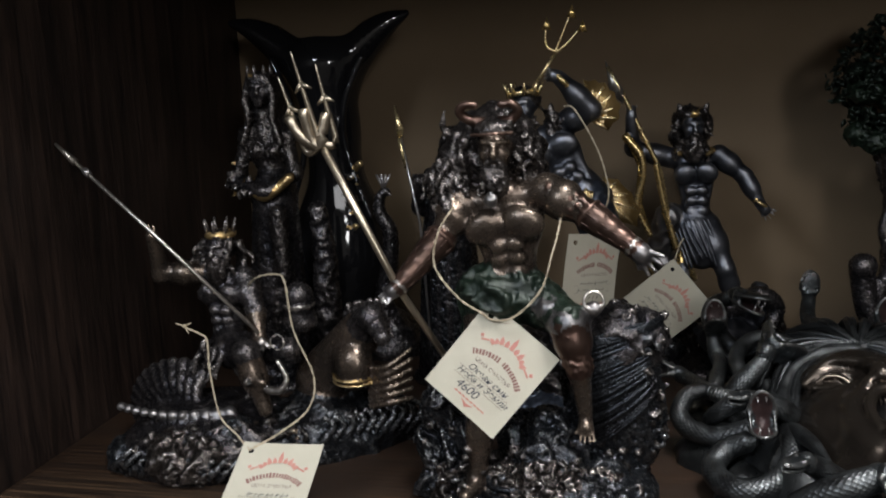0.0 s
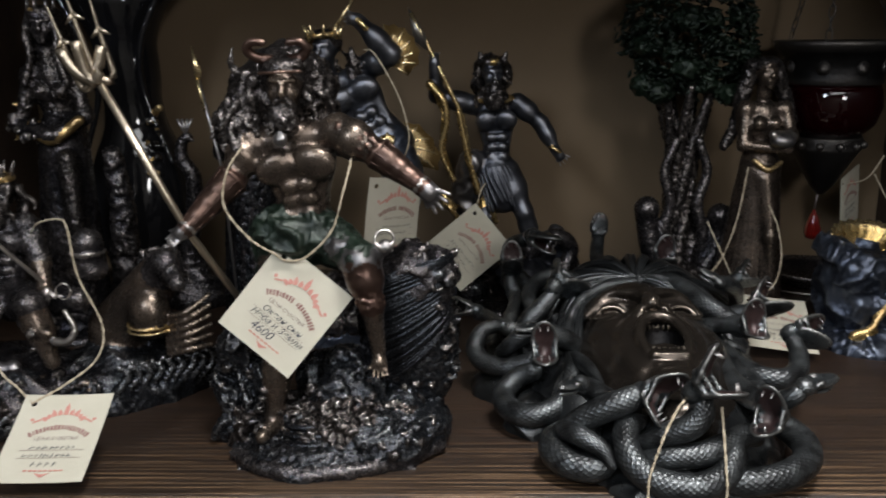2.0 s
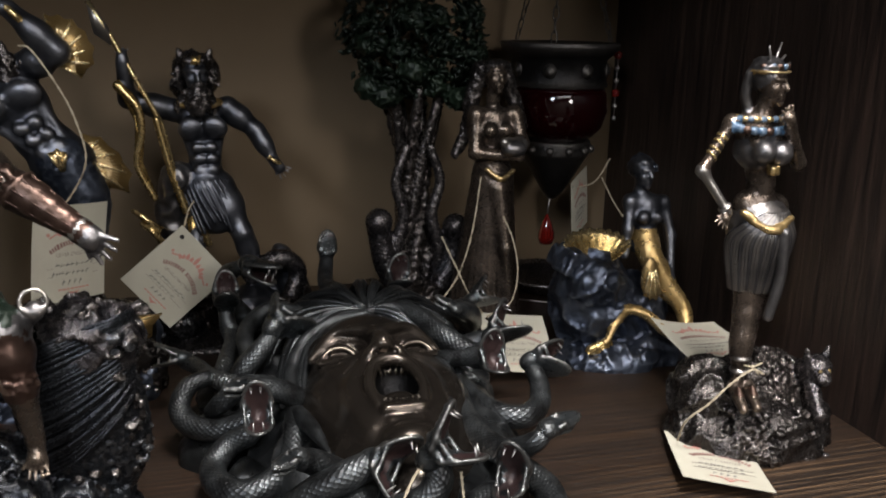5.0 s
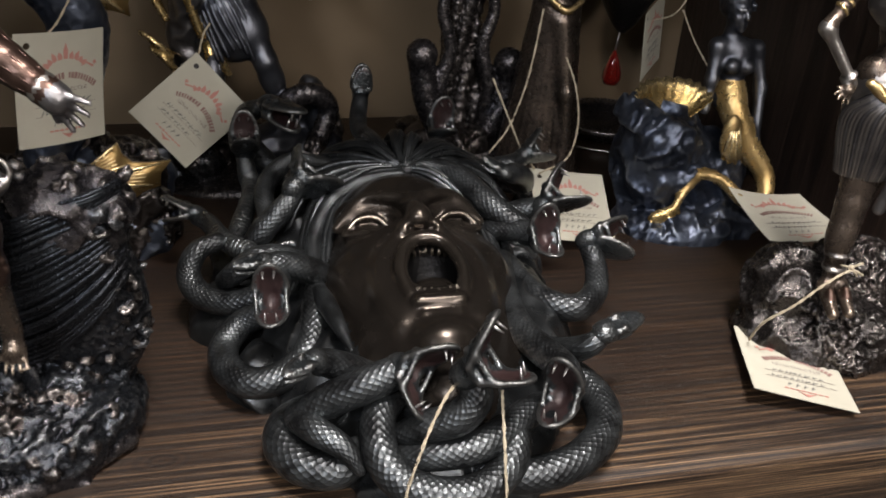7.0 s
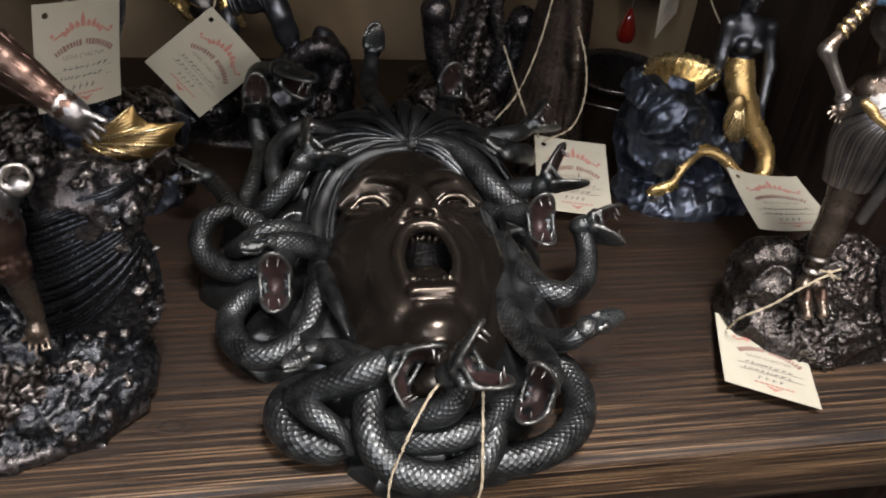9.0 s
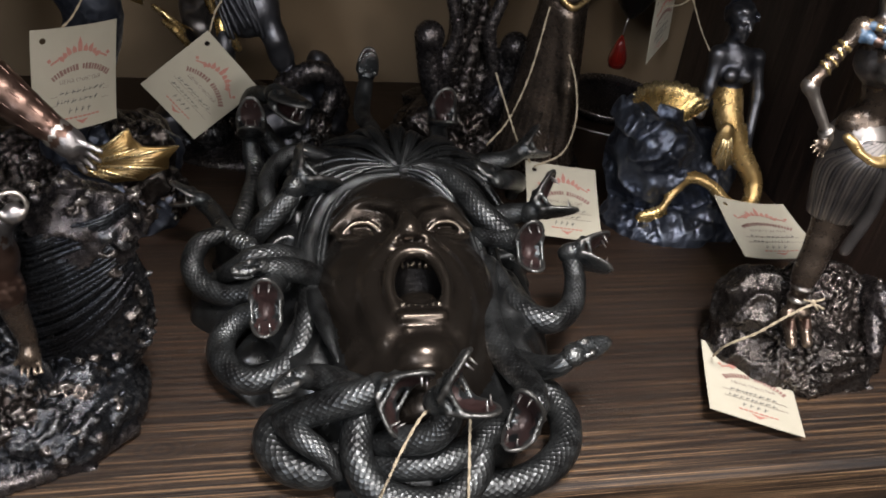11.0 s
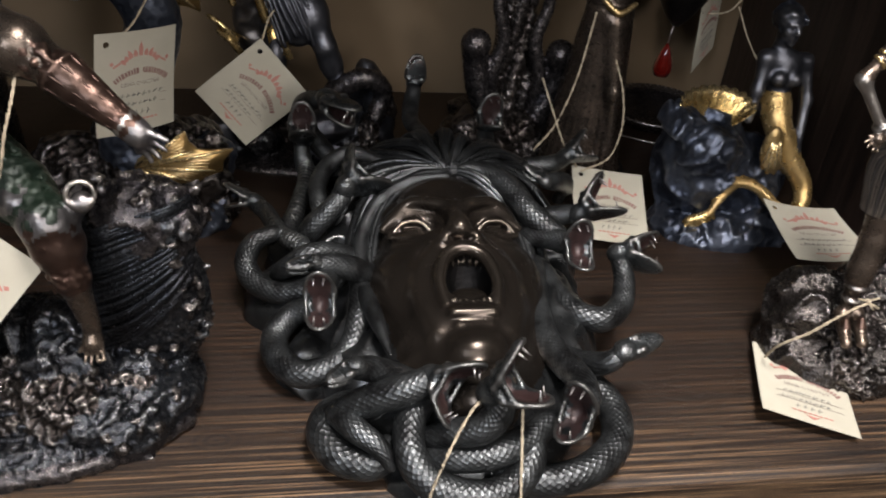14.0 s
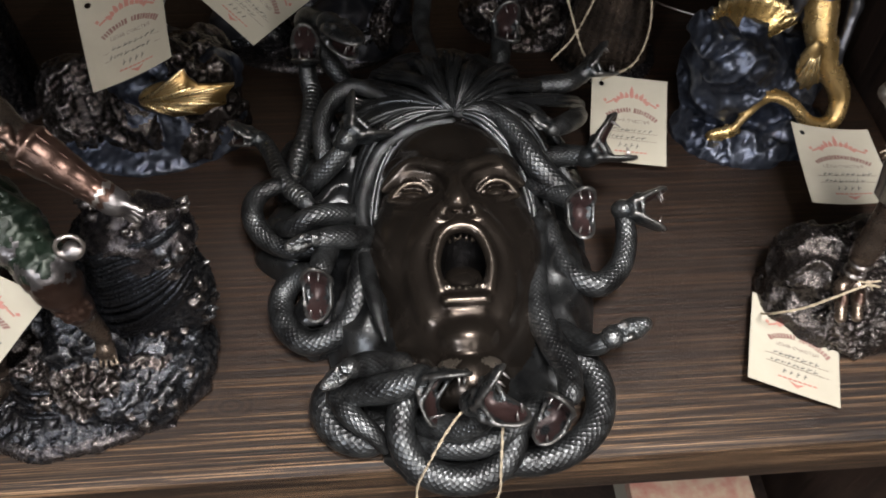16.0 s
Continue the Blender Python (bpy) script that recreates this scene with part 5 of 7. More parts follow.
def thunder_god():
    c = Clay((-0.19, 0.335, -0.003), (0.03, 0.47, 0.29), 0.0017)
    u = 0.0295
    sl, sr = (-0.12, 0.4, 0.208), (-0.074, 0.397, 0.21)
    torso(c, sl, sr, (-0.095, 0.4, 0.16), (-0.106, 0.4, 0.142), (-0.082, 0.4, 0.14), u, BLUE)
    head_form(c, (-0.1, 0.39, 0.2385), u * 0.95, BLUE, 8, HAIR, HAIR)
    curls(c, (-0.1, 0.4, 0.238), (0.0175, 0.014, 0.016), 40, 0.0065, HAIR, 7, 0.6, 0.001, 0.0115)
    c.ell((-0.1, 0.408, 0.233), (0.0195, 0.013, 0.024), HAIR, 0.004, relief=(0.003, 200, 3, 1))
    curls(c, (-0.1, 0.394, 0.22), (0.016, 0.008, 0.01), 26, 0.0065, HAIR, 8, 0.9, 0.002)
    for e in (-1, 1):
        c.cap((-0.1 + e * 0.011, 0.392, 0.252), (-0.1 + e * 0.013, 0.39, 0.2595), 0.0038, 0.0014, HAIR, 0.002)
    c.ell((-0.099, 0.379, 0.2175), (0.0095, 0.007, 0.012), HAIR, 0.004, relief=(0.002, 260, 3, 1))
    c.raw(*blade([(-0.104, 0.375, 0.2475), (-0.102, 0.373, 0.255), (-0.098, 0.373, 0.2535), (-0.095, 0.374, 0.257), (-0.096, 0.375, 0.248)], 0.001), GOLD)
    c.ring((-0.098, 0.39, 0.215), 0.016, 0.0018, OLDGOLD, 0.001, (20, 0, 0), 0.7)
    limb(c, sl, (-0.156, 0.395, 0.218), 0.0092, 0.0075, BLUE, 0.15)
    limb(c, (-0.156, 0.395, 0.218), (-0.158, 0.388, 0.25), 0.0075, 0.0055, BLUE)
    hand_form(c, (-0.158, 0.388, 0.25), (0.1, -0.1, 1), 0.012, BLUE)
    limb(c, sr, (-0.051, 0.393, 0.19), 0.0092, 0.0075, BLUE, 0.15)
    limb(c, (-0.051, 0.393, 0.19), (-0.036, 0.385, 0.163), 0.0075, 0.005, BLUE, 0.1)
    c.ring((-0.037, 0.385, 0.165), 0.006, 0.0015, GOLD, 0.001, (0, 30, 0))
    hand_form(c, (-0.036, 0.385, 0.162), (0.6, -0.1, -0.6), 0.014, BLUE, 0.9)
    # cloth about the hips
    c.ell((-0.096, 0.4, 0.136), (0.021, 0.0175, 0.018), BLUE, 0.004)
    for i in range(14):
        a = i / 13
        c.sweep([(-0.117 + 0.004 * a, 0.393, 0.15 - 0.026 * a), (-0.109, 0.3855 - 0.001 * a, 0.142 - 0.03 * a), (-0.094, 0.3825, 0.136 - 0.026 * a), (-0.077, 0.389, 0.147 - 0.012 * a)], 0.0011, 0.0011, BLUE, 5, 0.0005, 6)
    c.cap((-0.097, 0.399, 0.138), (-0.089, 0.393, 0.116), 0.0205, 0.0185, BLUE, 0.005)
    for i in range(13):
        a = radians(185 + 14 * i)
        c.sweep([(-0.097 + 0.0195 * math.cos(a), 0.4 + 0.0185 * math.sin(a), 0.148), (-0.094 + 0.0215 * math.cos(a + 0.2), 0.397 + 0.02 * math.sin(a + 0.2), 0.132), (-0.088 + 0.02 * math.cos(a + 0.4), 0.393 + 0.0195 * math.sin(a + 0.4), 0.108 - 0.006 * math.sin(i))], 0.0013, 0.0018, BLUE, 5, 0.0005, 6)
    c.tube([(-0.12, 0.395, 0.15), (-0.128, 0.4, 0.12), (-0.124, 0.4, 0.085), (-0.135, 0.4, 0.05)], 0.013, 0.01, PEWTER, 0.004, relief=(0.002, 200, 3, 1))
    limb(c, (-0.084, 0.398, 0.14), (-0.067, 0.385, 0.1), 0.0128, 0.0092, BLUE, 0.1)
    limb(c, (-0.067, 0.385, 0.1), (-0.055, 0.395, 0.06), 0.0088, 0.0055, BLUE, 0.15)
    limb(c, (-0.108, 0.4, 0.14), (-0.108, 0.388, 0.09), 0.0125, 0.009, BLUE)
    limb(c, (-0.108, 0.388, 0.09), (-0.11, 0.395, 0.04), 0.0085, 0.0055, BLUE, 0.15)
    # staff and gold lightning
    c.rod([(-0.181, 0.385, 0.298), (-0.168, 0.386, 0.275), (-0.13, 0.388, 0.198), (-0.115, 0.388, 0.118)], 0.0022, 0.0024, GOLD, 8)
    c.raw(*blade([(-0.183, 0.385, 0.304), (-0.178, 0.385, 0.272), (-0.165, 0.385, 0.262), (-0.166, 0.385, 0.276)], 0.0012), SILVER)
    for pts in ([(-0.164, 0.386, 0.23), (-0.152, 0.386, 0.222), (-0.143, 0.386, 0.2), (-0.147, 0.386, 0.165), (-0.136, 0.386, 0.132), (-0.142, 0.386, 0.135), (-0.154, 0.386, 0.165), (-0.151, 0.386, 0.2)],
                [(-0.135, 0.384, 0.2), (-0.13, 0.384, 0.2), (-0.122, 0.384, 0.16), (-0.112, 0.384, 0.125), (-0.118, 0.384, 0.122), (-0.128, 0.384, 0.158)],
                [(-0.16, 0.384, 0.125), (-0.13, 0.384, 0.105), (-0.15, 0.384, 0.113)], [(-0.114, 0.383, 0.115), (-0.105, 0.383, 0.12), (-0.105, 0.383, 0.085), (-0.11, 0.383, 0.085)]):
        c.raw(*blade(pts, 0.0013), GOLD)
    c.tube([(-0.163, 0.386, 0.23), (-0.149, 0.385, 0.212), (-0.1465, 0.385, 0.19), (-0.152, 0.385, 0.163), (-0.139, 0.385, 0.133)], 0.0042, 0.0025, GOLD, 0.001)
    c.tube([(-0.134, 0.384, 0.202), (-0.125, 0.384, 0.16), (-0.114, 0.384, 0.121)], 0.0034, 0.003, GOLD, 0.001)
    for x, z, w in ((-0.158, 0.124, 0.02), (-0.152, 0.112, 0.018), (-0.104, 0.11, 0.008)):
        c.tube([(x, 0.383, z), (x + w * 0.5, 0.38, z - 0.007), (x + w, 0.383, z - 0.019)], 0.0022, 0.003, GOLD, 0.001)
    rock(c, (-0.085, 0.405), (0.075, 0.05, 0.055), 30, [DARK, SEA, BLUE], 51, 0.0025, 120)
    rock(c, (-0.035, 0.405), (0.028, 0.04, 0.095), 12, [DARK, BLUE], 53, 0.002, 110)
    c.tube([(-0.06, 0.385, 0.06), (-0.035, 0.38, 0.075), (-0.018, 0.385, 0.06), (-0.03, 0.375, 0.03)], 0.009, 0.008, DARK, 0.004)
    c.ell((-0.085, 0.4, 0.0), (0.085, 0.055, 0.014), DARK, 0.005, relief=(0.002, 90, 3))
    return c.done("thunder_god_statue", "blue-black bearded god statue with gold lightning bolts and staff", "statue")


def crowned_goddess():
    c = Clay((-0.56, 0.25, -0.003), (-0.425, 0.38, 0.33), 0.0018)
    u = 0.029
    head_form(c, (-0.506, 0.308, 0.288), u, DARK, 10, None, HAIR)
    for e in (-1, 1):
        for k in range(4):
            c.tube([(-0.506 + e * (0.008 + 0.001 * k), 0.306 + 0.005 * k, 0.299), (-0.506 + e * (0.014 + 0.0012 * k), 0.304 + 0.006 * k, 0.28), (-0.505 + e * (0.012 + 0.002 * k), 0.302 + 0.006 * k, 0.262), (-0.505 + e * (0.019 + 0.001 * k), 0.3 + 0.006 * k, 0.238)], 0.0042, 0.0026, HAIR, 0.0012, 4)
    c.cap((-0.506, 0.312, 0.275), (-0.504, 0.312, 0.245), 0.0072, 0.0105, HAIR, 0.004)
    c.ring((-0.507, 0.312, 0.301), 0.0105, 0.002, OLDGOLD, 0.001)
    for i in range(8):
        a = 2 * math.pi * i / 8
        p = V(-0.507 + 0.0115 * math.cos(a), 0.312 + 0.0115 * math.sin(a), 0.302)
        c.rod([p, p + V(0, 0, 0.009)], 0.0022, 0.001, DARK, 6)
    torso(c, (-0.526, 0.312, 0.246), (-0.482, 0.312, 0.244), (-0.5, 0.312, 0.2), (-0.51, 0.312, 0.185), (-0.488, 0.312, 0.185), u, HAIR, True)
    limb(c, (-0.524, 0.312, 0.243), (-0.535, 0.305, 0.2), 0.0072, 0.006, HAIR)
    limb(c, (-0.536, 0.305, 0.2), (-0.502, 0.285, 0.193), 0.0075, 0.0055, DARK)
    limb(c, (-0.484, 0.312, 0.241), (-0.474, 0.304, 0.208), 0.007, 0.0058, HAIR)
    limb(c, (-0.474, 0.304, 0.208), (-0.496, 0.286, 0.193), 0.007, 0.0055, DARK)
    foam(c, (-0.53, 0.292, 0.2), (0.02, 0.012, 0.02), 60, 0.004, [OLDGOLD, DARK, DARK], 61)
    c.cap((-0.499, 0.312, 0.195), (-0.503, 0.312, 0.02), 0.02, 0.03, DARK, 0.006)
    for i in range(16):
        a = -2.7 + i * 0.16
        c.tube([(-0.5 + 0.018 * math.cos(a), 0.312 + 0.018 * math.sin(a), 0.19), (-0.502 + 0.024 * math.cos(a + 0.1), 0.312 + 0.024 * math.sin(a + 0.1), 0.1), (-0.503 + 0.03 * math.cos(a), 0.312 + 0.03 * math.sin(a), 0.012)], 0.0026, 0.0036, DARK if i % 4 else HAIR, 0.004, 4)
    limb(c, (-0.49, 0.292, 0.17), (-0.486, 0.287, 0.11), 0.008, 0.006, HAIR)
    c.tube([(-0.52, 0.295, 0.2), (-0.5, 0.286, 0.188), (-0.475, 0.292, 0.205)], 0.004, 0.004, OLDGOLD, 0.002, relief=(0.001, 400, 2, 1))
    foam(c, (-0.455, 0.315, 0.13), (0.014, 0.014, 0.045), 60, 0.004, [SILVER, DARK, PEWTER], 62)
    c.tube([(-0.452, 0.322, 0.02), (-0.456, 0.32, 0.06), (-0.455, 0.32, 0.12), (-0.46, 0.32, 0.17)], 0.016, 0.008, DARK, 0.004, relief=(0.002, 220, 4, 1))
    c.ell((-0.5, 0.312, 0.0), (0.05, 0.048, 0.016), DARK, 0.005)
    return c.done("crowned_goddess_statue", "dark bronze crowned goddess in a pleated robe", "statue")


def black_vase():
    c = Clay((-0.61, 0.37, -0.003), (-0.375, 0.51, 0.375), 0.002)
    m = GLAZE
    c.ell((-0.478, 0.442, 0.11), (0.056, 0.05, 0.075), m, 0.02)
    c.cap((-0.478, 0.442, 0.02), (-0.478, 0.442, 0.09), 0.04, 0.048, m, 0.02)
    c.cap((-0.478, 0.442, 0.16), (-0.482, 0.442, 0.24), 0.034, 0.027, m, 0.02)
    c.cap((-0.482, 0.442, 0.24), (-0.486, 0.442, 0.31), 0.027, 0.04, m, 0.02)
    # the rim spreads into two flukes
    c.tube([(-0.49, 0.442, 0.3), (-0.53, 0.442, 0.33), (-0.565, 0.442, 0.352), (-0.592, 0.442, 0.361)], 0.03, 0.004, m, 0.014)
    c.tube([(-0.48, 0.442, 0.3), (-0.445, 0.442, 0.33), (-0.415, 0.442, 0.352), (-0.392, 0.442, 0.362)], 0.03, 0.004, m, 0.014)
    c.ell((-0.487, 0.442, 0.365), (0.05, 0.03, 0.035), m, 0.004, cut=True)
    for e in (-1, 1):
        c.tube([(-0.486 + e * 0.05, 0.416, 0.318), (-0.486 + e * 0.03, 0.41, 0.27), (-0.482 + e * 0.024, 0.415, 0.22), (-0.478 + e * 0.046, 0.405, 0.15)], 0.004, 0.003, m, 0.004)
    c.ell((-0.478, 0.442, 0.0), (0.05, 0.048, 0.02), m, 0.01)
    foam(c, (-0.45, 0.405, 0.17), (0.01, 0.008, 0.035), 26, 0.0042, [SILVER, OLDGOLD, PEWTER], 71)
    c.tube([(-0.456, 0.42, 0.19), (-0.446, 0.412, 0.203), (-0.442, 0.41, 0.206)], 0.003, 0.004, OLDGOLD, 0.001)
    return c.done("black_vase", "glossy black glazed vase with a fluked rim", "vase")


def peacock():
    c = Clay((-0.46, 0.35, -0.003), (-0.37, 0.44, 0.22), 0.0016)
    c.tube([(-0.415, 0.395, 0.012), (-0.418, 0.395, 0.06), (-0.41, 0.395, 0.1), (-0.408, 0.395, 0.135), (-0.418, 0.395, 0.155), (-0.417, 0.395, 0.172), (-0.41, 0.395, 0.178)], 0.012, 0.0042, DARK, 0.002)
    c.cap((-0.412, 0.395, 0.178), (-0.404, 0.392, 0.174), 0.0045, 0.001, DARK, 0.001)
    for i in range(4):
        c.rod([(-0.413, 0.395, 0.18), (-0.42 + i * 0.005, 0.395, 0.196)], 0.001, 0.0014, PEWTER, 6)
    c.ell((-0.415, 0.398, 0.0), (0.035, 0.03, 0.05), DARK, 0.005, relief=(0.003, 150, 3, 1))
    return c.done("peacock_figurine", "small dark bronze crested bird with a curved neck", "figurine")


def spear_guard():
    c = Clay((-0.385, 0.28, -0.003), (-0.29, 0.375, 0.26), 0.0018)
    u = 0.027
    torso(c, (-0.345, 0.33, 0.2), (-0.308, 0.33, 0.2), (-0.326, 0.33, 0.16), (-0.335, 0.33, 0.145), (-0.317, 0.33, 0.145), u, DARK)
    head_form(c, (-0.322, 0.325, 0.232), u, DARK, 0, None, HAIR)
    limb(c, (-0.345, 0.33, 0.2), (-0.357, 0.322, 0.172), 0.009, 0.007, DARK)
    limb(c, (-0.357, 0.322, 0.172), (-0.354, 0.304, 0.196), 0.007, 0.0055, DARK)
    hand_form(c, (-0.354, 0.304, 0.194), (0, -0.1, 1), 0.012, DARK)
    c.ell((-0.346, 0.306, 0.199), (0.012, 0.01, 0.007), DARK, 0.003, relief=(0.001, 300, 2))
    c.cap((-0.326, 0.33, 0.16), (-0.33, 0.33, 0.02), 0.02, 0.032, SEA, 0.006)
    for i in range(14):
        a = -2.9 + i * 0.18
        c.tube([(-0.33 + 0.02 * math.cos(a), 0.33 + 0.02 * math.sin(a), 0.18), (-0.33 + 0.027 * math.cos(a), 0.33 + 0.027 * math.sin(a), 0.09), (-0.33 + 0.032 * math.cos(a), 0.33 + 0.032 * math.sin(a), 0.01)], 0.0026, 0.0034, SEA if i % 2 else DARK, 0.004, 4)
    c.ell((-0.33, 0.33, 0.0), (0.042, 0.04, 0.014), DARK, 0.004)
    c.rod([(-0.367, 0.299, 0.24), (-0.352, 0.3, 0.16), (-0.345, 0.302, 0.012)], 0.0013, 0.0013, PEWTER, 8)
    c.raw(*blade([(-0.3715, 0.299, 0.27), (-0.3705, 0.299, 0.245), (-0.3675, 0.299, 0.236), (-0.3635, 0.299, 0.247)], 0.0012), GOLD)
    c.rod([(-0.3685, 0.299, 0.24), (-0.363, 0.299, 0.212)], 0.0022, 0.0016, GOLD, 8)
    return c.done("spear_guard_statue", "dark robed warrior statue holding a gold-tipped spear", "statue")


def shell_rider():
    """A crowned sea king who leans back with a spear in a shell drawn by a horse-fish."""
    c = Clay((-0.615, 0.05, -0.003), (-0.315, 0.25, 0.205), 0.0017)
    u = 0.027
    sl, sr = (-0.509, 0.165, 0.142), (-0.47, 0.165, 0.138)
    torso(c, sl, sr, (-0.484, 0.16, 0.1), (-0.486, 0.155, 0.082), (-0.466, 0.155, 0.08), u, DARK)
    head_form(c, (-0.487, 0.16, 0.163), u, DARK, -10, HAIR, HAIR)
    curls(c, (-0.486, 0.165, 0.158), (0.02, 0.015, 0.02), 34, 0.01, HAIR, 9, 0.8, 0.002, 0.011)
    c.ring((-0.487, 0.164, 0.175), 0.0105, 0.0025, OLDGOLD, 0.001)
    for i in range(8):
        a = 2 * math.pi * i / 8
        p = V(-0.487 + 0.0105 * math.cos(a), 0.164 + 0.0105 * math.sin(a), 0.176)
        c.rod([p, p + V(0.003 * math.cos(a), 0.003 * math.sin(a), 0.011)], 0.002, 0.0008, DARK, 6)
    limb(c, sl, (-0.538, 0.155, 0.143), 0.0092, 0.0075, BROWN, 0.15)
    limb(c, (-0.538, 0.155, 0.143), (-0.537, 0.145, 0.176), 0.0075, 0.0052, BROWN)
    hand_form(c, (-0.537, 0.145, 0.173), (0, -0.1, 1), 0.012, BROWN)
    limb(c, sr, (-0.455, 0.15, 0.112), 0.009, 0.007, DARK, 0.15)
    limb(c, (-0.455, 0.15, 0.112), (-0.448, 0.137, 0.094), 0.007, 0.005, BROWN)
    hand_form(c, (-0.448, 0.137, 0.094), (0.5, -0.4, -0.3), 0.012, SILVER)
    c.rod([(-0.612, 0.148, 0.247), (-0.537, 0.14, 0.183), (-0.447, 0.134, 0.101)], 0.0016, 0.0016, SILVER, 8)
    c.rod([(-0.617, 0.148, 0.252), (-0.6, 0.147, 0.2365)], 0.001, 0.0034, SILVER, 8)
    c.rod([(-0.592, 0.146, 0.2305), (-0.587, 0.145, 0.226)], 0.003, 0.003, PEWTER, 8)
    # robe and legs
    limb(c, (-0.486, 0.155, 0.082), (-0.452, 0.12, 0.088), 0.0145, 0.0105, DARK, 0.1)
    limb(c, (-0.452, 0.12, 0.088), (-0.438, 0.115, 0.045), 0.0095, 0.006, BROWN, 0.15)
    limb(c, (-0.466, 0.155, 0.08), (-0.425, 0.14, 0.085), 0.013, 0.0095, DARK)
    curls(c, (-0.478, 0.145, 0.085), (0.026, 0.02, 0.014), 30, 0.012, DARK, 8, 0.9, 0.003)
    # scallop behind him
    for i in range(12):
        a = radians(70 + i * 11)
        p = V(-0.517 + 0.056 * math.cos(a), 0.142 - 0.012 * math.cos(a), 0.026 + 0.044 * math.sin(a))
        c.tube([(-0.505, 0.125, 0.018), V(-0.505, 0.125, 0.018).lerp(p, 0.6) + V(0, -0.008, 0.003), p], 0.004, 0.0056, DARK, 0.001, 4)
        c.ell(V(-0.56 + 0.0085 * i, 0.112 - 0.012 * math.sin(i / 3.5), 0.043), (0.0042, 0.0042, 0.0036), PEWTER, 0.001)
    # curling waves along the base
    c.ell((-0.49, 0.135, 0.0), (0.075, 0.062, 0.045), DARK, 0.006, (0, 0, 12), relief=(0.004, 110, 6, 1))
    c.ell((-0.405, 0.165, 0.0), (0.08, 0.045, 0.042), SEA, 0.006, (0, 0, 34), relief=(0.003, 120, 7, 1))
    rock(c, (-0.5, 0.13), (0.065, 0.055, 0.05), 36, [DARK, SEA, DARK], 81, 0.003, 150)
    foam(c, (-0.5, 0.09, 0.02), (0.05, 0.015, 0.02), 90, 0.004, [DARK, PEWTER, DARK], 82)
    foam(c, (-0.43, 0.12, 0.045), (0.03, 0.015, 0.03), 60, 0.004, [DARK, PEWTER, BROWN], 83)
    for i in range(12):
        t = i / 11
        x, y = -0.395 + 0.075 * t, 0.128 + 0.055 * t
        c.tube([(x - 0.012, y - 0.002, 0.005), (x, y - 0.006, 0.017), (x + 0.008, y - 0.002, 0.029), (x + 0.002, y - 0.004, 0.036)], 0.0032, 0.0018, SEA, 0.0012, 4)
    for i in range(14):
        t = i / 13
        x, y = -0.545 + 0.12 * t, 0.083 - 0.012 * math.sin(3 * t)
        c.tube([(x - 0.008, y, 0.004), (x, y - 0.004, 0.012), (x + 0.008, y, 0.02)], 0.0026, 0.0018, SEA, 0.0012, 4)
    # horse-fish in front, with a plumed harness
    c.cap((-0.41, 0.175, 0.05), (-0.375, 0.165, 0.092), 0.024, 0.018, BROWN, 0.008)
    c.ell((-0.375, 0.15, 0.07), (0.016, 0.014, 0.02), BROWN, 0.006)
    for z in (0.058, 0.062):
        c.ring((-0.376, 0.152, z), 0.0165, 0.0013, OLDGOLD, 0.001)
    c.cap((-0.375, 0.165, 0.09), (-0.36, 0.15, 0.112), 0.015, 0.01, DARK, 0.006)
    c.cap((-0.36, 0.15, 0.112), (-0.345, 0.132, 0.1), 0.0095, 0.006, DARK, 0.005)
    curls(c, (-0.372, 0.172, 0.105), (0.016, 0.014, 0.02), 30, 0.01, DARK, 17, 0.8)
    for i in range(6):
        c.tube([(-0.362, 0.15, 0.068 - 0.006 * i), (-0.345, 0.142, 0.074 - 0.006 * i), (-0.328, 0.15, 0.086 - 0.008 * i)], 0.0034, 0.0018, BROWN, 0.001, 4)
    c.ell((-0.42, 0.155, 0.105), (0.014, 0.012, 0.01), DARK, 0.003)
    c.cap((-0.42, 0.155, 0.108), (-0.42, 0.155, 0.126), 0.0115, 0.0115, DARK, 0.002)
    c.ring((-0.42, 0.155, 0.119), 0.0118, 0.0015, SILVER, 0.001)
    c.ring((-0.426, 0.12, 0.098), 0.0056, 0.0011, SILVER, 0.0008, (80, 0, 0))
    c.tube([(-0.432, 0.112, 0.062), (-0.422, 0.11, 0.063), (-0.417, 0.112, 0.072), (-0.424, 0.114, 0.085)], 0.0034, 0.002, SILVER, 0.001)
    return c.done("shell_rider_statue", "dark bronze sea king with spear riding a shell", "statue")


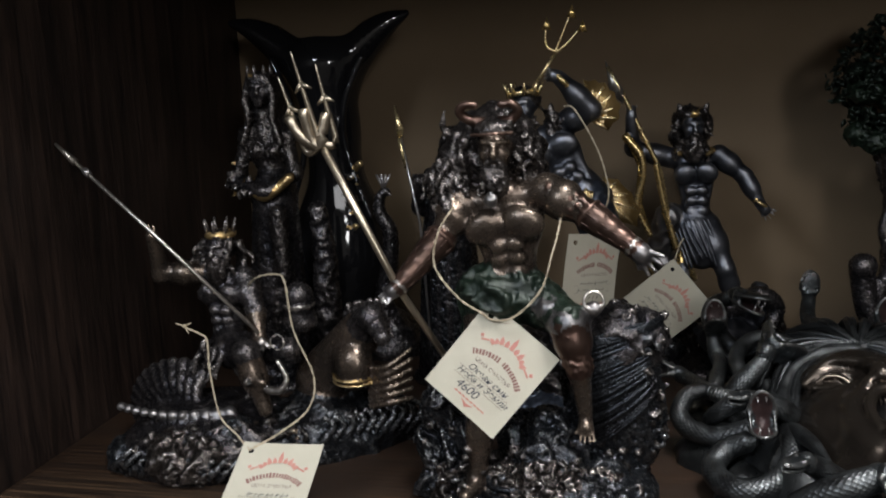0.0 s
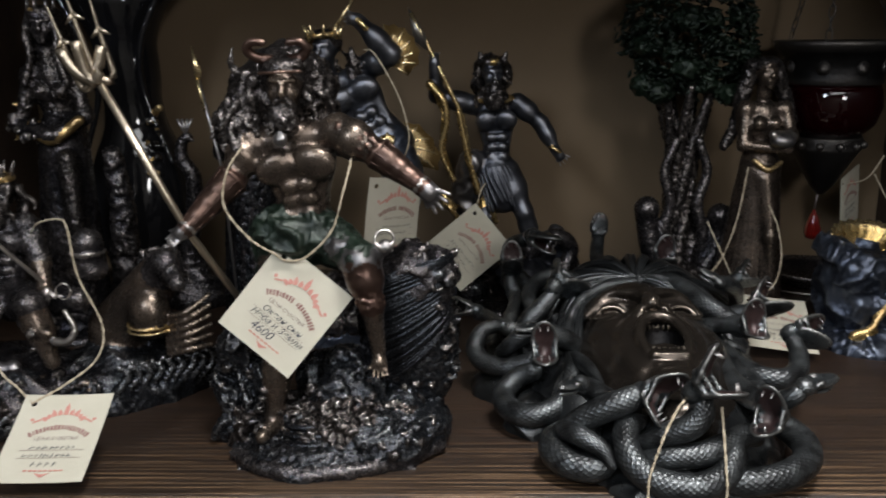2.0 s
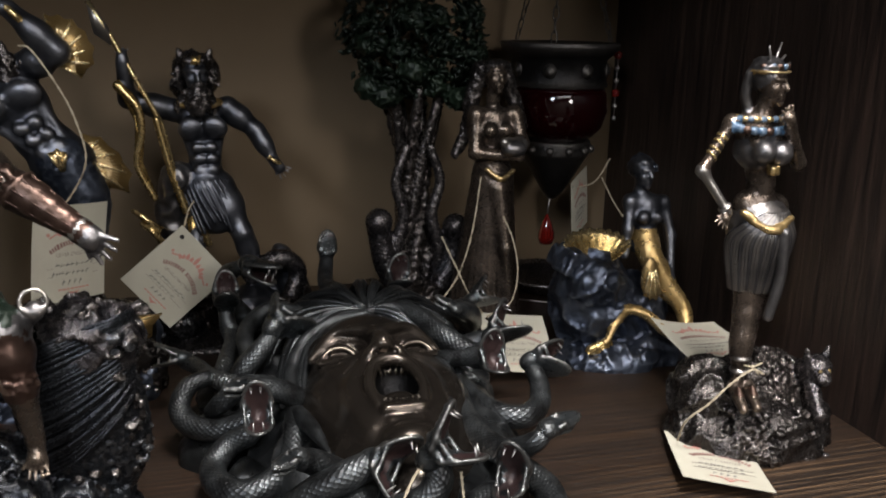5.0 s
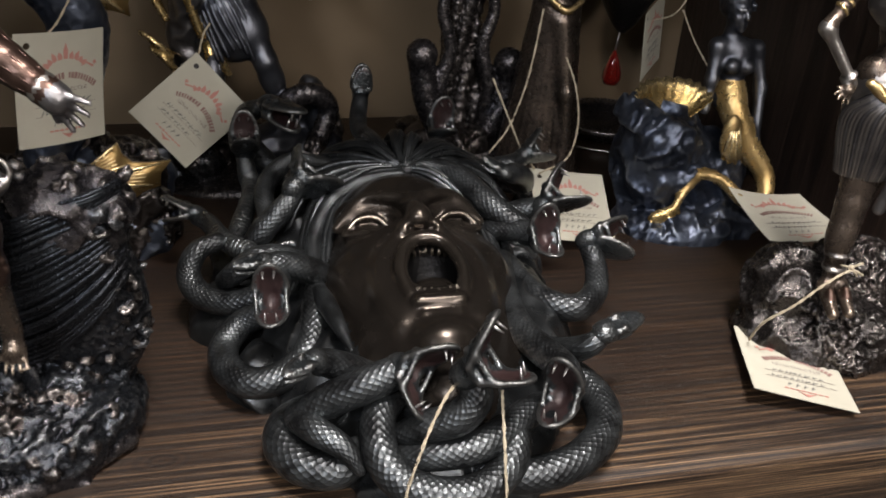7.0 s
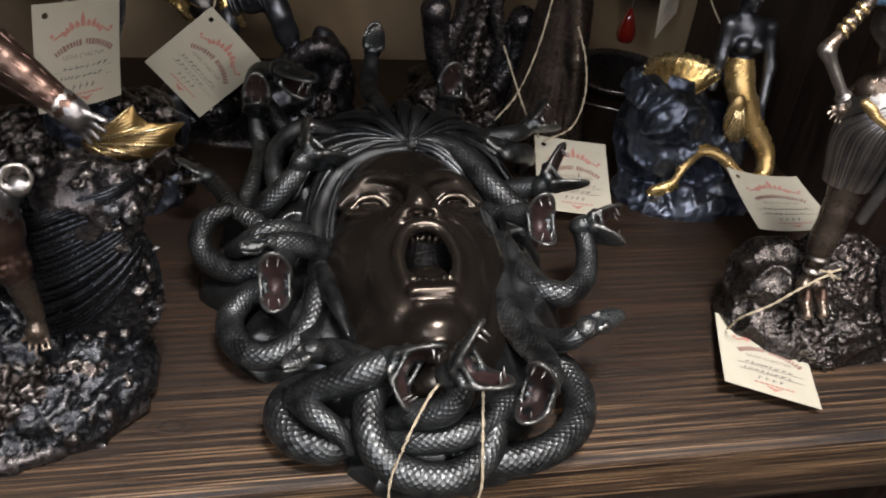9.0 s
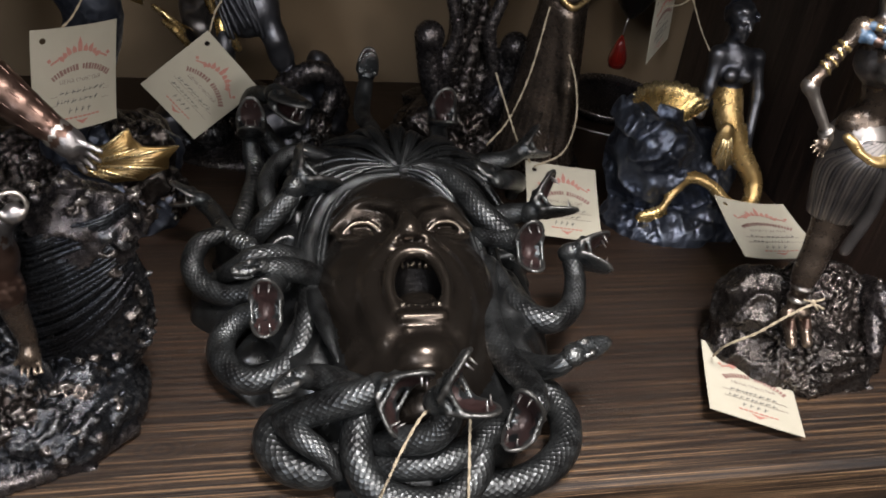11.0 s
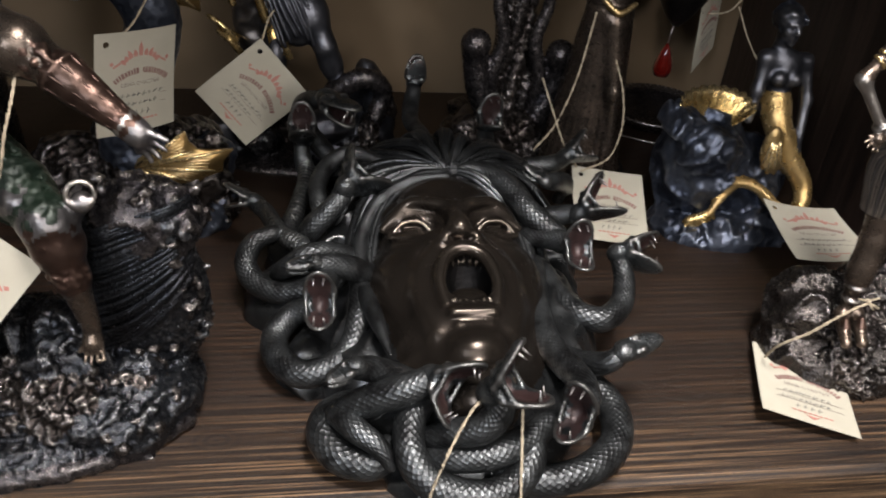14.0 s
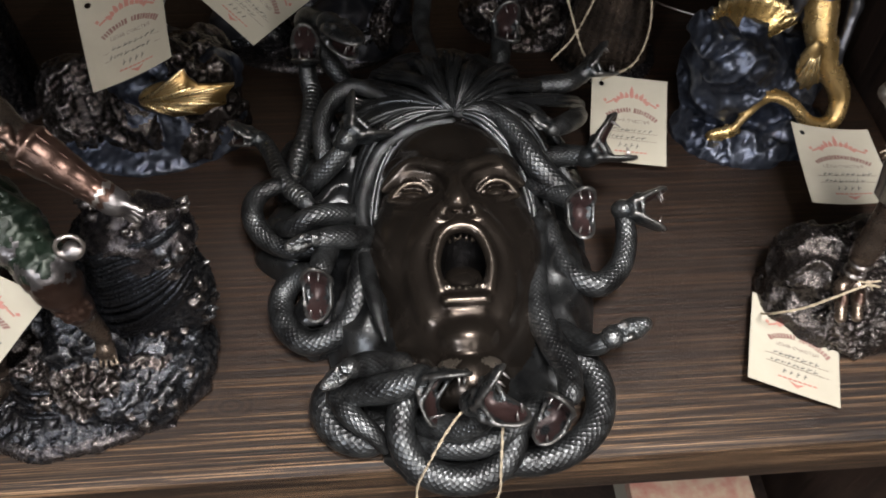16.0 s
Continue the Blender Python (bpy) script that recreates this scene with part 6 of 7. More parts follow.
def tree_couple():
    c = Clay((0.02, 0.36, -0.003), (0.185, 0.48, 0.32), 0.0018)
    g = random.Random(3)
    for i in range(7):
        a = i / 7 * 2 * math.pi
        c.tube([(0.1 + 0.022 * math.cos(a), 0.42 + 0.016 * math.sin(a), 0.03), (0.1 + 0.012 * math.cos(a + 0.8), 0.42 + 0.01 * math.sin(a + 0.8), 0.1),
                (0.1 + 0.014 * math.cos(a + 1.6), 0.42 + 0.012 * math.sin(a + 1.6), 0.16), (0.1 + 0.03 * math.cos(a + 2), 0.42 + 0.024 * math.sin(a + 2), 0.225)], 0.0068, 0.0042, CRAG if i % 2 else HAIR, 0.003, 5)
    for e in (-1, 1):
        c.tube([(0.1 + e * 0.02, 0.402, 0.03), (0.1 + e * 0.022, 0.4, 0.07), (0.1 + e * 0.014, 0.4, 0.105), (0.1 + e * 0.022, 0.4, 0.138), (0.1 + e * 0.012, 0.4, 0.17)], 0.0075, 0.004, DARK, 0.003)
    c.ell((0.062, 0.4, 0.1), (0.013, 0.013, 0.013), DARK, 0.004)
    c.tube([(0.062, 0.402, 0.09), (0.068, 0.4, 0.06), (0.08, 0.398, 0.035)], 0.011, 0.012, DARK, 0.004)
    c.tube([(0.14, 0.402, 0.09), (0.137, 0.4, 0.06), (0.125, 0.398, 0.035)], 0.012, 0.012, DARK, 0.004)
    c.ell((0.138, 0.4, 0.092), (0.012, 0.013, 0.013), DARK, 0.004)
    rock(c, (0.1, 0.415), (0.055, 0.045, 0.05), 30, [DARK, HAIR], 91, 0.003, 130)
    c.ell((0.1, 0.415, 0.0), (0.06, 0.05, 0.012), DARK, 0.004)
    # crown of overlapping leaf clumps with gaps
    for i in range(26):
        a, r = g.uniform(0, 2 * math.pi), math.sqrt(g.random())
        p = V(0.102 + 0.056 * r * math.cos(a), 0.42 + 0.038 * r * math.sin(a), 0.258 + g.uniform(-0.03, 0.05) - 0.018 * r)
        c.ell(p, (0.0115, 0.011, 0.0085), LEAF, 0.002, relief=(0.003, 260, i, 1))
    c.ell((0.055, 0.41, 0.226), (0.012, 0.011, 0.01), LEAF, 0.002, relief=(0.003, 260, 4, 1))
    for _ in range(1150):
        a, b = g.uniform(0, 2 * math.pi), math.acos(g.uniform(-1, 1))
        p = V(0.102 + 0.064 * math.sin(b) * math.cos(a) * (1 + 0.12 * math.sin(3 * a + 4 * b)), 0.42 + 0.046 * math.sin(b) * math.sin(a), 0.272 + 0.07 * math.cos(b) * (1 if b < 1.6 else 0.75))
        p += V(g.gauss(0, 0.004), g.gauss(0, 0.004), g.gauss(0, 0.004))
        w = V(g.uniform(-1, 1), g.uniform(-1, 1), g.uniform(-0.4, 1)).normalized() * g.uniform(0.004, 0.0075)
        s = w.cross(V(g.uniform(-1, 1), g.uniform(-1, 1), g.uniform(-1, 1))).normalized() * 0.0026
        n = w.cross(s).normalized() * 0.0007
        q = [p - w, p + s, p + w, p - s]
        c.raw([v + n for v in q] + [v - n for v in q], [[0, 1, 2, 3], [7, 6, 5, 4], [0, 4, 5, 1], [1, 5, 6, 2], [2, 6, 7, 3], [3, 7, 4, 0]], LEAF)
    return c.done("tree_sculpture", "dark bronze twining tree with a green leafy crown", "sculpture")


def standing_woman():
    c = Clay((0.105, 0.315, -0.003), (0.215, 0.41, 0.265), 0.0017)
    u = 0.026
    head_form(c, (0.16, 0.358, 0.24), u, BROWN, 10, None, HAIR)
    c.tube([(0.15, 0.368, 0.245), (0.142, 0.37, 0.22), (0.136, 0.366, 0.19), (0.126, 0.364, 0.17)], 0.008, 0.004, HAIR, 0.003, relief=(0.001, 350, 3, 1))
    c.tube([(0.17, 0.368, 0.245), (0.182, 0.37, 0.22), (0.19, 0.366, 0.195)], 0.008, 0.005, HAIR, 0.003, relief=(0.001, 350, 4, 1))
    torso(c, (0.143, 0.36, 0.206), (0.18, 0.36, 0.206), (0.161, 0.36, 0.165), (0.152, 0.36, 0.15), (0.171, 0.36, 0.15), u, BROWN, True)
    limb(c, (0.143, 0.36, 0.206), (0.141, 0.352, 0.172), 0.0072, 0.0058, BROWN)
    limb(c, (0.141, 0.352, 0.172), (0.178, 0.335, 0.17), 0.0055, 0.0045, BROWN)
    limb(c, (0.18, 0.36, 0.206), (0.186, 0.35, 0.18), 0.0072, 0.0055, BROWN)
    limb(c, (0.186, 0.35, 0.18), (0.162, 0.333, 0.184), 0.0055, 0.0045, SILVER)
    c.ell((0.172, 0.335, 0.178), (0.012, 0.009, 0.007), PEWTER, 0.002)
    c.cap((0.161, 0.362, 0.155), (0.155, 0.362, 0.02), 0.0175, 0.033, BROWN, 0.006)
    for i in range(14):
        a = -2.9 + i * 0.19
        c.tube([(0.161 + 0.018 * math.cos(a), 0.362 + 0.018 * math.sin(a), 0.15), (0.158 + 0.026 * math.cos(a), 0.362 + 0.026 * math.sin(a), 0.08), (0.155 + 0.036 * math.cos(a), 0.362 + 0.034 * math.sin(a), 0.01)], 0.0022, 0.003, BROWN, 0.003, 4)
    limb(c, (0.162, 0.345, 0.14), (0.167, 0.333, 0.085), 0.0085, 0.006, BROWN)
    limb(c, (0.167, 0.333, 0.085), (0.173, 0.335, 0.03), 0.0055, 0.0042, BROWN)
    c.tube([(0.15, 0.345, 0.158), (0.162, 0.339, 0.15), (0.176, 0.345, 0.156)], 0.0024, 0.0024, OLDGOLD, 0.001)
    c.ell((0.157, 0.36, 0.0), (0.043, 0.04, 0.014), DARK, 0.004, relief=(0.002, 120, 3))
    return c.done("standing_woman_statue", "slender brown bronze woman in a long slit dress", "statue")


def mermaid():
    c = Clay((0.185, 0.215, -0.003), (0.345, 0.345, 0.185), 0.0014)
    u = 0.024
    head_form(c, (0.277, 0.288, 0.161), u, BLUE, 15, None, BLUE)
    c.ell((0.279, 0.297, 0.166), (0.0105, 0.01, 0.0105), NAVY, 0.003, relief=(0.001, 420, 3, 1))
    curls(c, (0.279, 0.294, 0.167), (0.0105, 0.0095, 0.008), 34, 0.0065, NAVY, 4, 0.5, 0.0, 0.006)
    torso(c, (0.266, 0.288, 0.136), (0.299, 0.288, 0.134), (0.282, 0.286, 0.107), (0.275, 0.284, 0.096), (0.29, 0.284, 0.095), u, BLUE, True)
    limb(c, (0.266, 0.288, 0.136), (0.263, 0.282, 0.112), 0.0058, 0.0046, BLUE)
    limb(c, (0.263, 0.282, 0.112), (0.259, 0.276, 0.09), 0.0045, 0.0036, BLUE)
    limb(c, (0.299, 0.288, 0.134), (0.305, 0.28, 0.105), 0.0058, 0.0046, BLUE)
    limb(c, (0.305, 0.28, 0.105), (0.298, 0.262, 0.072), 0.0045, 0.0036, BLUE)
    hand_form(c, (0.298, 0.262, 0.073), (-0.1, -0.1, -1), 0.0095, BLUE)
    c.tube([(0.282, 0.284, 0.102), (0.284, 0.272, 0.085), (0.297, 0.264, 0.062), (0.31, 0.256, 0.042), (0.306, 0.245, 0.026), (0.288, 0.243, 0.027), (0.27, 0.249, 0.042), (0.252, 0.252, 0.046), (0.238, 0.248, 0.033), (0.23, 0.245, 0.022), (0.216, 0.246, 0.017)],
           0.0125, 0.0026, GILT, 0.003, 6, swell=-0.0022)
    fan(c, (0.276, 0.262, 0.09), [(0.268, 0.252, 0.062), (0.272, 0.25, 0.056), (0.278, 0.25, 0.055), (0.284, 0.252, 0.06)], OLDGOLD, 0.0016, GOLD)
    c.ell((0.275, 0.259, 0.074), (0.008, 0.005, 0.018), OLDGOLD, 0.003)
    c.ell((0.224, 0.245, 0.018), (0.012, 0.004, 0.0045), GOLD, 0.002, (0, -20, 0))
    # rock with a gold scallop dish
    c.ell((0.232, 0.285, 0.045), (0.034, 0.034, 0.048), NAVY, 0.006, relief=(0.004, 140, 6, 1))
    c.ell((0.262, 0.29, 0.03), (0.045, 0.035, 0.04), NAVY, 0.006, relief=(0.004, 140, 7, 1))
    c.ell((0.255, 0.265, 0.0), (0.06, 0.04, 0.02), NAVY, 0.006, relief=(0.0035, 120, 8, 1))
    c.slab((0.205, 0.275, 0.088), (0.012, 0.014, 0.01), NAVY, 0.004, (10, 25, 20), relief=(0.002, 200, 3, 1))
    c.ell((0.226, 0.262, 0.068), (0.024, 0.014, 0.019), NAVY, 0.005, relief=(0.003, 170, 9, 1))
    rows, cols = 9, 65
    shell = []
    for skin_y in (0.0, 0.0014):
        for i in range(rows):
            for j in range(cols):
                r, a = i / (rows - 1), (j / (cols - 1) - 0.5) * radians(200)
                wave = math.cos(a * 21)
                reach = r * (1 + 0.04 * wave * r)
                shell.append(V(0.2295 + 0.0305 * reach * math.sin(a), 0.2725 + 0.016 * reach * math.cos(a) + skin_y * math.cos(a), 0.0815 + (0.031 - 0.004 * a * a) * r ** 1.8 + 0.0008 * wave * r - skin_y * 0.5))
    faces = []
    for k in (0, 1):
        o = k * rows * cols
        for i in range(rows - 1):
            for j in range(cols - 1):
                q = [o + i * cols + j, o + i * cols + j + 1, o + (i + 1) * cols + j + 1, o + (i + 1) * cols + j]
                faces.append(q[::-1] if k else q)
    last, half = (rows - 1) * cols, rows * cols
    for j in range(cols - 1):
        faces.append([last + j, last + j + 1, half + last + j + 1, half + last + j])
    for j in (0, cols - 1):
        for i in range(rows - 1):
            faces.append([i * cols + j, (i + 1) * cols + j, half + (i + 1) * cols + j, half + i * cols + j])
    c.raw(shell, faces, GOLD)
    c.slab((0.255, 0.28, -0.002), (0.04, 0.03, 0.003), NAVY, 0.003)
    return c.done("mermaid_statue", "blue-black mermaid with gold tail on a navy rock", "statue")


def egyptian_queen():
    c = Clay((0.195, 0.035, -0.003), (0.362, 0.165, 0.29), 0.0011)
    u = 0.0245
    S = BROWN
    head_form(c, (0.251, 0.092, 0.254), u, S, 30, None, PEWTER)
    c.ell((0.252, 0.098, 0.262), (0.011, 0.0115, 0.009), PEWTER, 0.002, relief=(0.001, 380, 3, 1))
    for i in range(5):
        c.ell((0.243 + 0.0045 * i, 0.085 + 0.0012 * (i - 2) ** 2, 0.2655), (0.0022, 0.0016, 0.002), ENAMEL if i % 2 else COPPER, 0.0006)
    c.ring((0.251, 0.093, 0.262), 0.0115, 0.001, OLDGOLD, 0.001)
    for x, y, z in ((0.266, 0.1, 0.272), (0.27, 0.1, 0.267), (0.244, 0.088, 0.278), (0.262, 0.1, 0.28)):
        c.rod([(0.253, 0.095, 0.262), (x, y, z)], 0.0014, 0.0006, PEWTER, 6)
    c.tube([(0.24, 0.098, 0.26), (0.239, 0.1, 0.248), (0.242, 0.1, 0.238)], 0.0035, 0.0035, PEWTER, 0.001)
    torso(c, (0.23, 0.097, 0.229), (0.266, 0.095, 0.227), (0.254, 0.096, 0.197), (0.246, 0.096, 0.176), (0.268, 0.094, 0.174), u, S, True)
    c.ell((0.249, 0.094, 0.212), (0.0165, 0.0125, 0.0125), PEWTER, 0.003, relief=(0.001, 300, 3))
    c.ell((0.245, 0.082, 0.212), (0.0075, 0.0075, 0.0075), PEWTER, 0.002)
    c.ell((0.257, 0.081, 0.211), (0.0075, 0.0075, 0.0075), PEWTER, 0.002)
    c.slab((0.254, 0.082, 0.2), (0.0035, 0.003, 0.0032), GOLD, 0.001)
    for i in range(13):
        a = radians(180 + i * 15)
        c.ell((0.248 + 0.02 * math.cos(a), 0.094 + 0.011 * math.sin(a), 0.228 - 0.003 * abs(math.sin(a))), (0.003, 0.0026, 0.003), ENAMEL if i % 3 else COPPER, 0.0008)
        c.ell((0.248 + 0.0165 * math.cos(a), 0.094 + 0.0095 * math.sin(a), 0.2325), (0.0024, 0.002, 0.0022), ENAMEL if i % 2 else OLDGOLD, 0.0008)
    limb(c, (0.228, 0.096, 0.229), (0.2065, 0.09, 0.2), 0.0042, 0.0033, S)
    for i in range(4):
        c.ring(V(0.228, 0.096, 0.229).lerp(V(0.2065, 0.09, 0.2), 0.3 + 0.13 * i), 0.0042, 0.0007, GOLD, 0.0008, (0, 40 + 12 * (i % 2), 0))
    limb(c, (0.2065, 0.09, 0.2), (0.223, 0.082, 0.174), 0.0034, 0.0027, SILVER)
    c.ring((0.221, 0.083, 0.177), 0.0036, 0.0011, SILVER, 0.0008, (0, -40, 0))
    hand_form(c, (0.223, 0.082, 0.173), (-0.5, -0.3, -0.5), 0.0105, S, 0.8)
    limb(c, (0.266, 0.095, 0.227), (0.277, 0.088, 0.203), 0.0046, 0.0038, S)
    limb(c, (0.277, 0.088, 0.203), (0.258, 0.077, 0.232), 0.0042, 0.0032, S)
    hand_form(c, (0.258, 0.077, 0.231), (-0.4, -0.1, 0.9), 0.011, S)
    # pleated skirt with a sash
    c.cap((0.257, 0.096, 0.16), (0.2555, 0.095, 0.13), 0.021, 0.0145, SILVER, 0.005)
    for i in range(34):
        a = radians(175 + i * 6)
        o, h = radians(285) + (a - radians(285)) * 0.35, radians(285) + (a - radians(285)) * 0.75
        c.sweep([(0.257 + 0.0185 * math.cos(o), 0.096 + 0.0175 * math.sin(o), 0.1715), (0.2575 + 0.0222 * math.cos(h), 0.0955 + 0.0195 * math.sin(h), 0.162), (0.258 + 0.0235 * math.cos(a), 0.095 + 0.02 * math.sin(a), 0.15), (0.256 + 0.016 * math.cos(a), 0.095 + 0.015 * math.sin(a), 0.118)], 0.0015, 0.0012, SILVER if i % 3 else PEWTER, 5, 0.0, 6)
    c.tube([(0.237, 0.084, 0.172), (0.252, 0.074, 0.162), (0.27, 0.08, 0.168)], 0.0028, 0.0028, OLDGOLD, 0.001, relief=(0.0008, 500, 3))
    c.tube([(0.262, 0.075, 0.16), (0.263, 0.074, 0.13), (0.259, 0.076, 0.102)], 0.0042, 0.0034, PEWTER, 0.001)
    limb(c, (0.252, 0.092, 0.13), (0.249, 0.087, 0.1), 0.011, 0.0072, S)
    limb(c, (0.249, 0.087, 0.1), (0.2435, 0.08, 0.056), 0.0072, 0.0042, S, 0.12)
    limb(c, (0.26, 0.092, 0.13), (0.253, 0.09, 0.09), 0.01, 0.0068, S)
    limb(c, (0.253, 0.09, 0.09), (0.25, 0.084, 0.05), 0.0066, 0.004, S)
    for z in (0.063, 0.072):
        c.ring((0.2455, 0.081, z), 0.0058, 0.0012, SILVER, 0.0006)
    for x in (0.2405, 0.251):
        c.cap((x, 0.078, 0.052), (x - 0.004, 0.06, 0.044), 0.0048, 0.0032, S, 0.002)
        c.cap((x - 0.002, 0.068, 0.05), (x - 0.002, 0.07, 0.054), 0.003, 0.002, COPPER, 0.001)
    # rocky ground with a crouching cat
    c.ell((0.273, 0.102, 0.0), (0.06, 0.044, 0.034), CRAGGY_PEWTER, 0.006, relief=(0.004, 120, 6, 1))
    c.ell((0.242, 0.11, 0.028), (0.026, 0.026, 0.03), CRAGGY_PEWTER, 0.006, relief=(0.004, 150, 7, 1))
    c.ell((0.285, 0.112, 0.03), (0.035, 0.026, 0.03), CRAG, 0.006, relief=(0.003, 150, 8, 1))
    rock(c, (0.274, 0.101), (0.056, 0.042, 0.04), 40, [PEWTER, DARK, PEWTER], 101, 0.0032, 170)
    foam(c, (0.275, 0.065, 0.022), (0.045, 0.018, 0.012), 80, 0.0036, [PEWTER, DARK], 102)
    c.ell((0.312, 0.085, 0.056), (0.0105, 0.0105, 0.01), DARK, 0.003)
    c.ell((0.31, 0.075, 0.052), (0.0055, 0.006, 0.005), DARK, 0.003)
    for e in (-1, 1):
        c.cap((0.312 + e * 0.007, 0.086, 0.064), (0.312 + e * 0.009, 0.086, 0.07), 0.0034, 0.0015, DARK, 0.001)
        c.ell((0.3105 + e * 0.004, 0.0745, 0.058), (0.0013, 0.0013, 0.001), GOLD, 0.0004)
    c.cap((0.312, 0.09, 0.05), (0.325, 0.115, 0.035), 0.011, 0.014, DARK, 0.005)
    c.cap((0.306, 0.08, 0.045), (0.302, 0.064, 0.03), 0.0055, 0.0045, DARK, 0.003)
    c.slab((0.268, 0.095, -0.002), (0.045, 0.035, 0.003), DARK, 0.003)
    return c.done("egyptian_queen_statue", "bronze queen statue in a pleated silver skirt on a rocky base", "statue")


for make in (medusa, neptune, merman, thunder_god, crowned_goddess, black_vase, peacock, spear_guard, shell_rider, tree_couple, standing_woman, mermaid, egyptian_queen):
    make()

# ---- price tags and twine ----


def flat(points, lift=0.0, thick=0.00012):
    """A thin printed piece in the tag's own plane (x right, y up)."""
    bm = bmesh.new()
    a = [bm.verts.new((x, y, lift)) for x, y in points]
    b = [bm.verts.new((x, y, lift + thick)) for x, y in points]
    n = len(points)
    bm.faces.new(a[::-1])
    bm.faces.new(b)
    for i in range(n):
        bm.faces.new([a[i], a[(i + 1) % n], b[(i + 1) % n], b[i]])
    return bm


def bar(x, y, w, h, turn=0.0):
    q = Matrix.Rotation(turn, 2)
    return [tuple(Vector((x, y)) + q @ Vector(p)) for p in ((-w / 2, -h / 2), (w / 2, -h / 2), (w / 2, h / 2), (-w / 2, h / 2))]


def join(pieces):
    out = bmesh.new()
    for bm in pieces:
        mesh = bpy.data.meshes.new("piece")
        bm.to_mesh(mesh)
        bm.free()
        out.from_mesh(mesh)
        bpy.data.meshes.remove(mesh)
    return out


def words(body, size, x, y, lift, shear=0.0):
    """Lettering as a mesh in the tag's plane, centred on x."""
    data = bpy.data.curves.new("words", "FONT")
    data.body, data.size, data.align_x, data.shear = body, size, "CENTER", shear
    ob = new("words", data)
    bpy.context.view_layer.update()
    mesh = bpy.data.meshes.new_from_object(ob.evaluated_get(bpy.context.evaluated_depsgraph_get()))
    bpy.data.objects.remove(ob)
    bpy.data.curves.remove(data)
    bm = bmesh.new()
    bm.from_mesh(mesh)
    bpy.data.meshes.remove(mesh)
    for v in bm.verts:
        v.co = Vector((v.co.x + x, v.co.y + y, lift))
    return bm


WIDE, TALL = 0.059, 0.069


def tag_card(bend, cut=1.0):
    """A card with a punched hole at its upper left; bend lifts its middle or its ends."""
    bm = bmesh.new()
    nx, ny = 12, 14
    hx, hy, hr = 0.0065, -0.0065, 0.0021
    grid = {}
    for i in range(nx + 1):
        for j in range(ny + 1):
            grid[i, j] = bm.verts.new((WIDE * i / nx, -TALL * cut * j / ny, 0))
    for i in range(nx):
        for j in range(ny):
            if (i, j) == (1, 1):
                continue
            bm.faces.new([grid[i, j], grid[i, j + 1], grid[i + 1, j + 1], grid[i + 1, j]])
    # the cell with the hole: a ring of faces between the cell's edge and the circle
    cell = [grid[1, 1], grid[1, 2], grid[2, 2], grid[2, 1]]
    c = sum((v.co for v in cell), Vector()) / 4
    circle = [bm.verts.new(c + Vector((math.cos(a), math.sin(a), 0)) * hr) for a in (math.pi * (0.75 + 0.25 * k) for k in range(8))]
    for k in range(4):
        o, p = cell[k], cell[(k + 1) % 4]
        q = [circle[2 * k], circle[2 * k + 1], circle[(2 * k + 2) % 8]]
        bm.faces.new([o, p, q[2], q[1], q[0]])
    bmesh.ops.recalc_face_normals(bm, faces=bm.faces[:])
    geom = bmesh.ops.extrude_face_region(bm, geom=bm.faces[:])
    for v in geom["geom"]:
        if isinstance(v, bmesh.types.BMVert):
            v.co.z -= 0.0004
    for v in bm.verts:
        u, w = v.co.x / WIDE - 0.5, -v.co.y / TALL - 0.5
        v.co.z += bend[0] * (u * u - 0.08) + bend[1] * (w * w - 0.08) + bend[2] * u * w
    bmesh.ops.recalc_face_normals(bm, faces=bm.faces[:])
    return bm


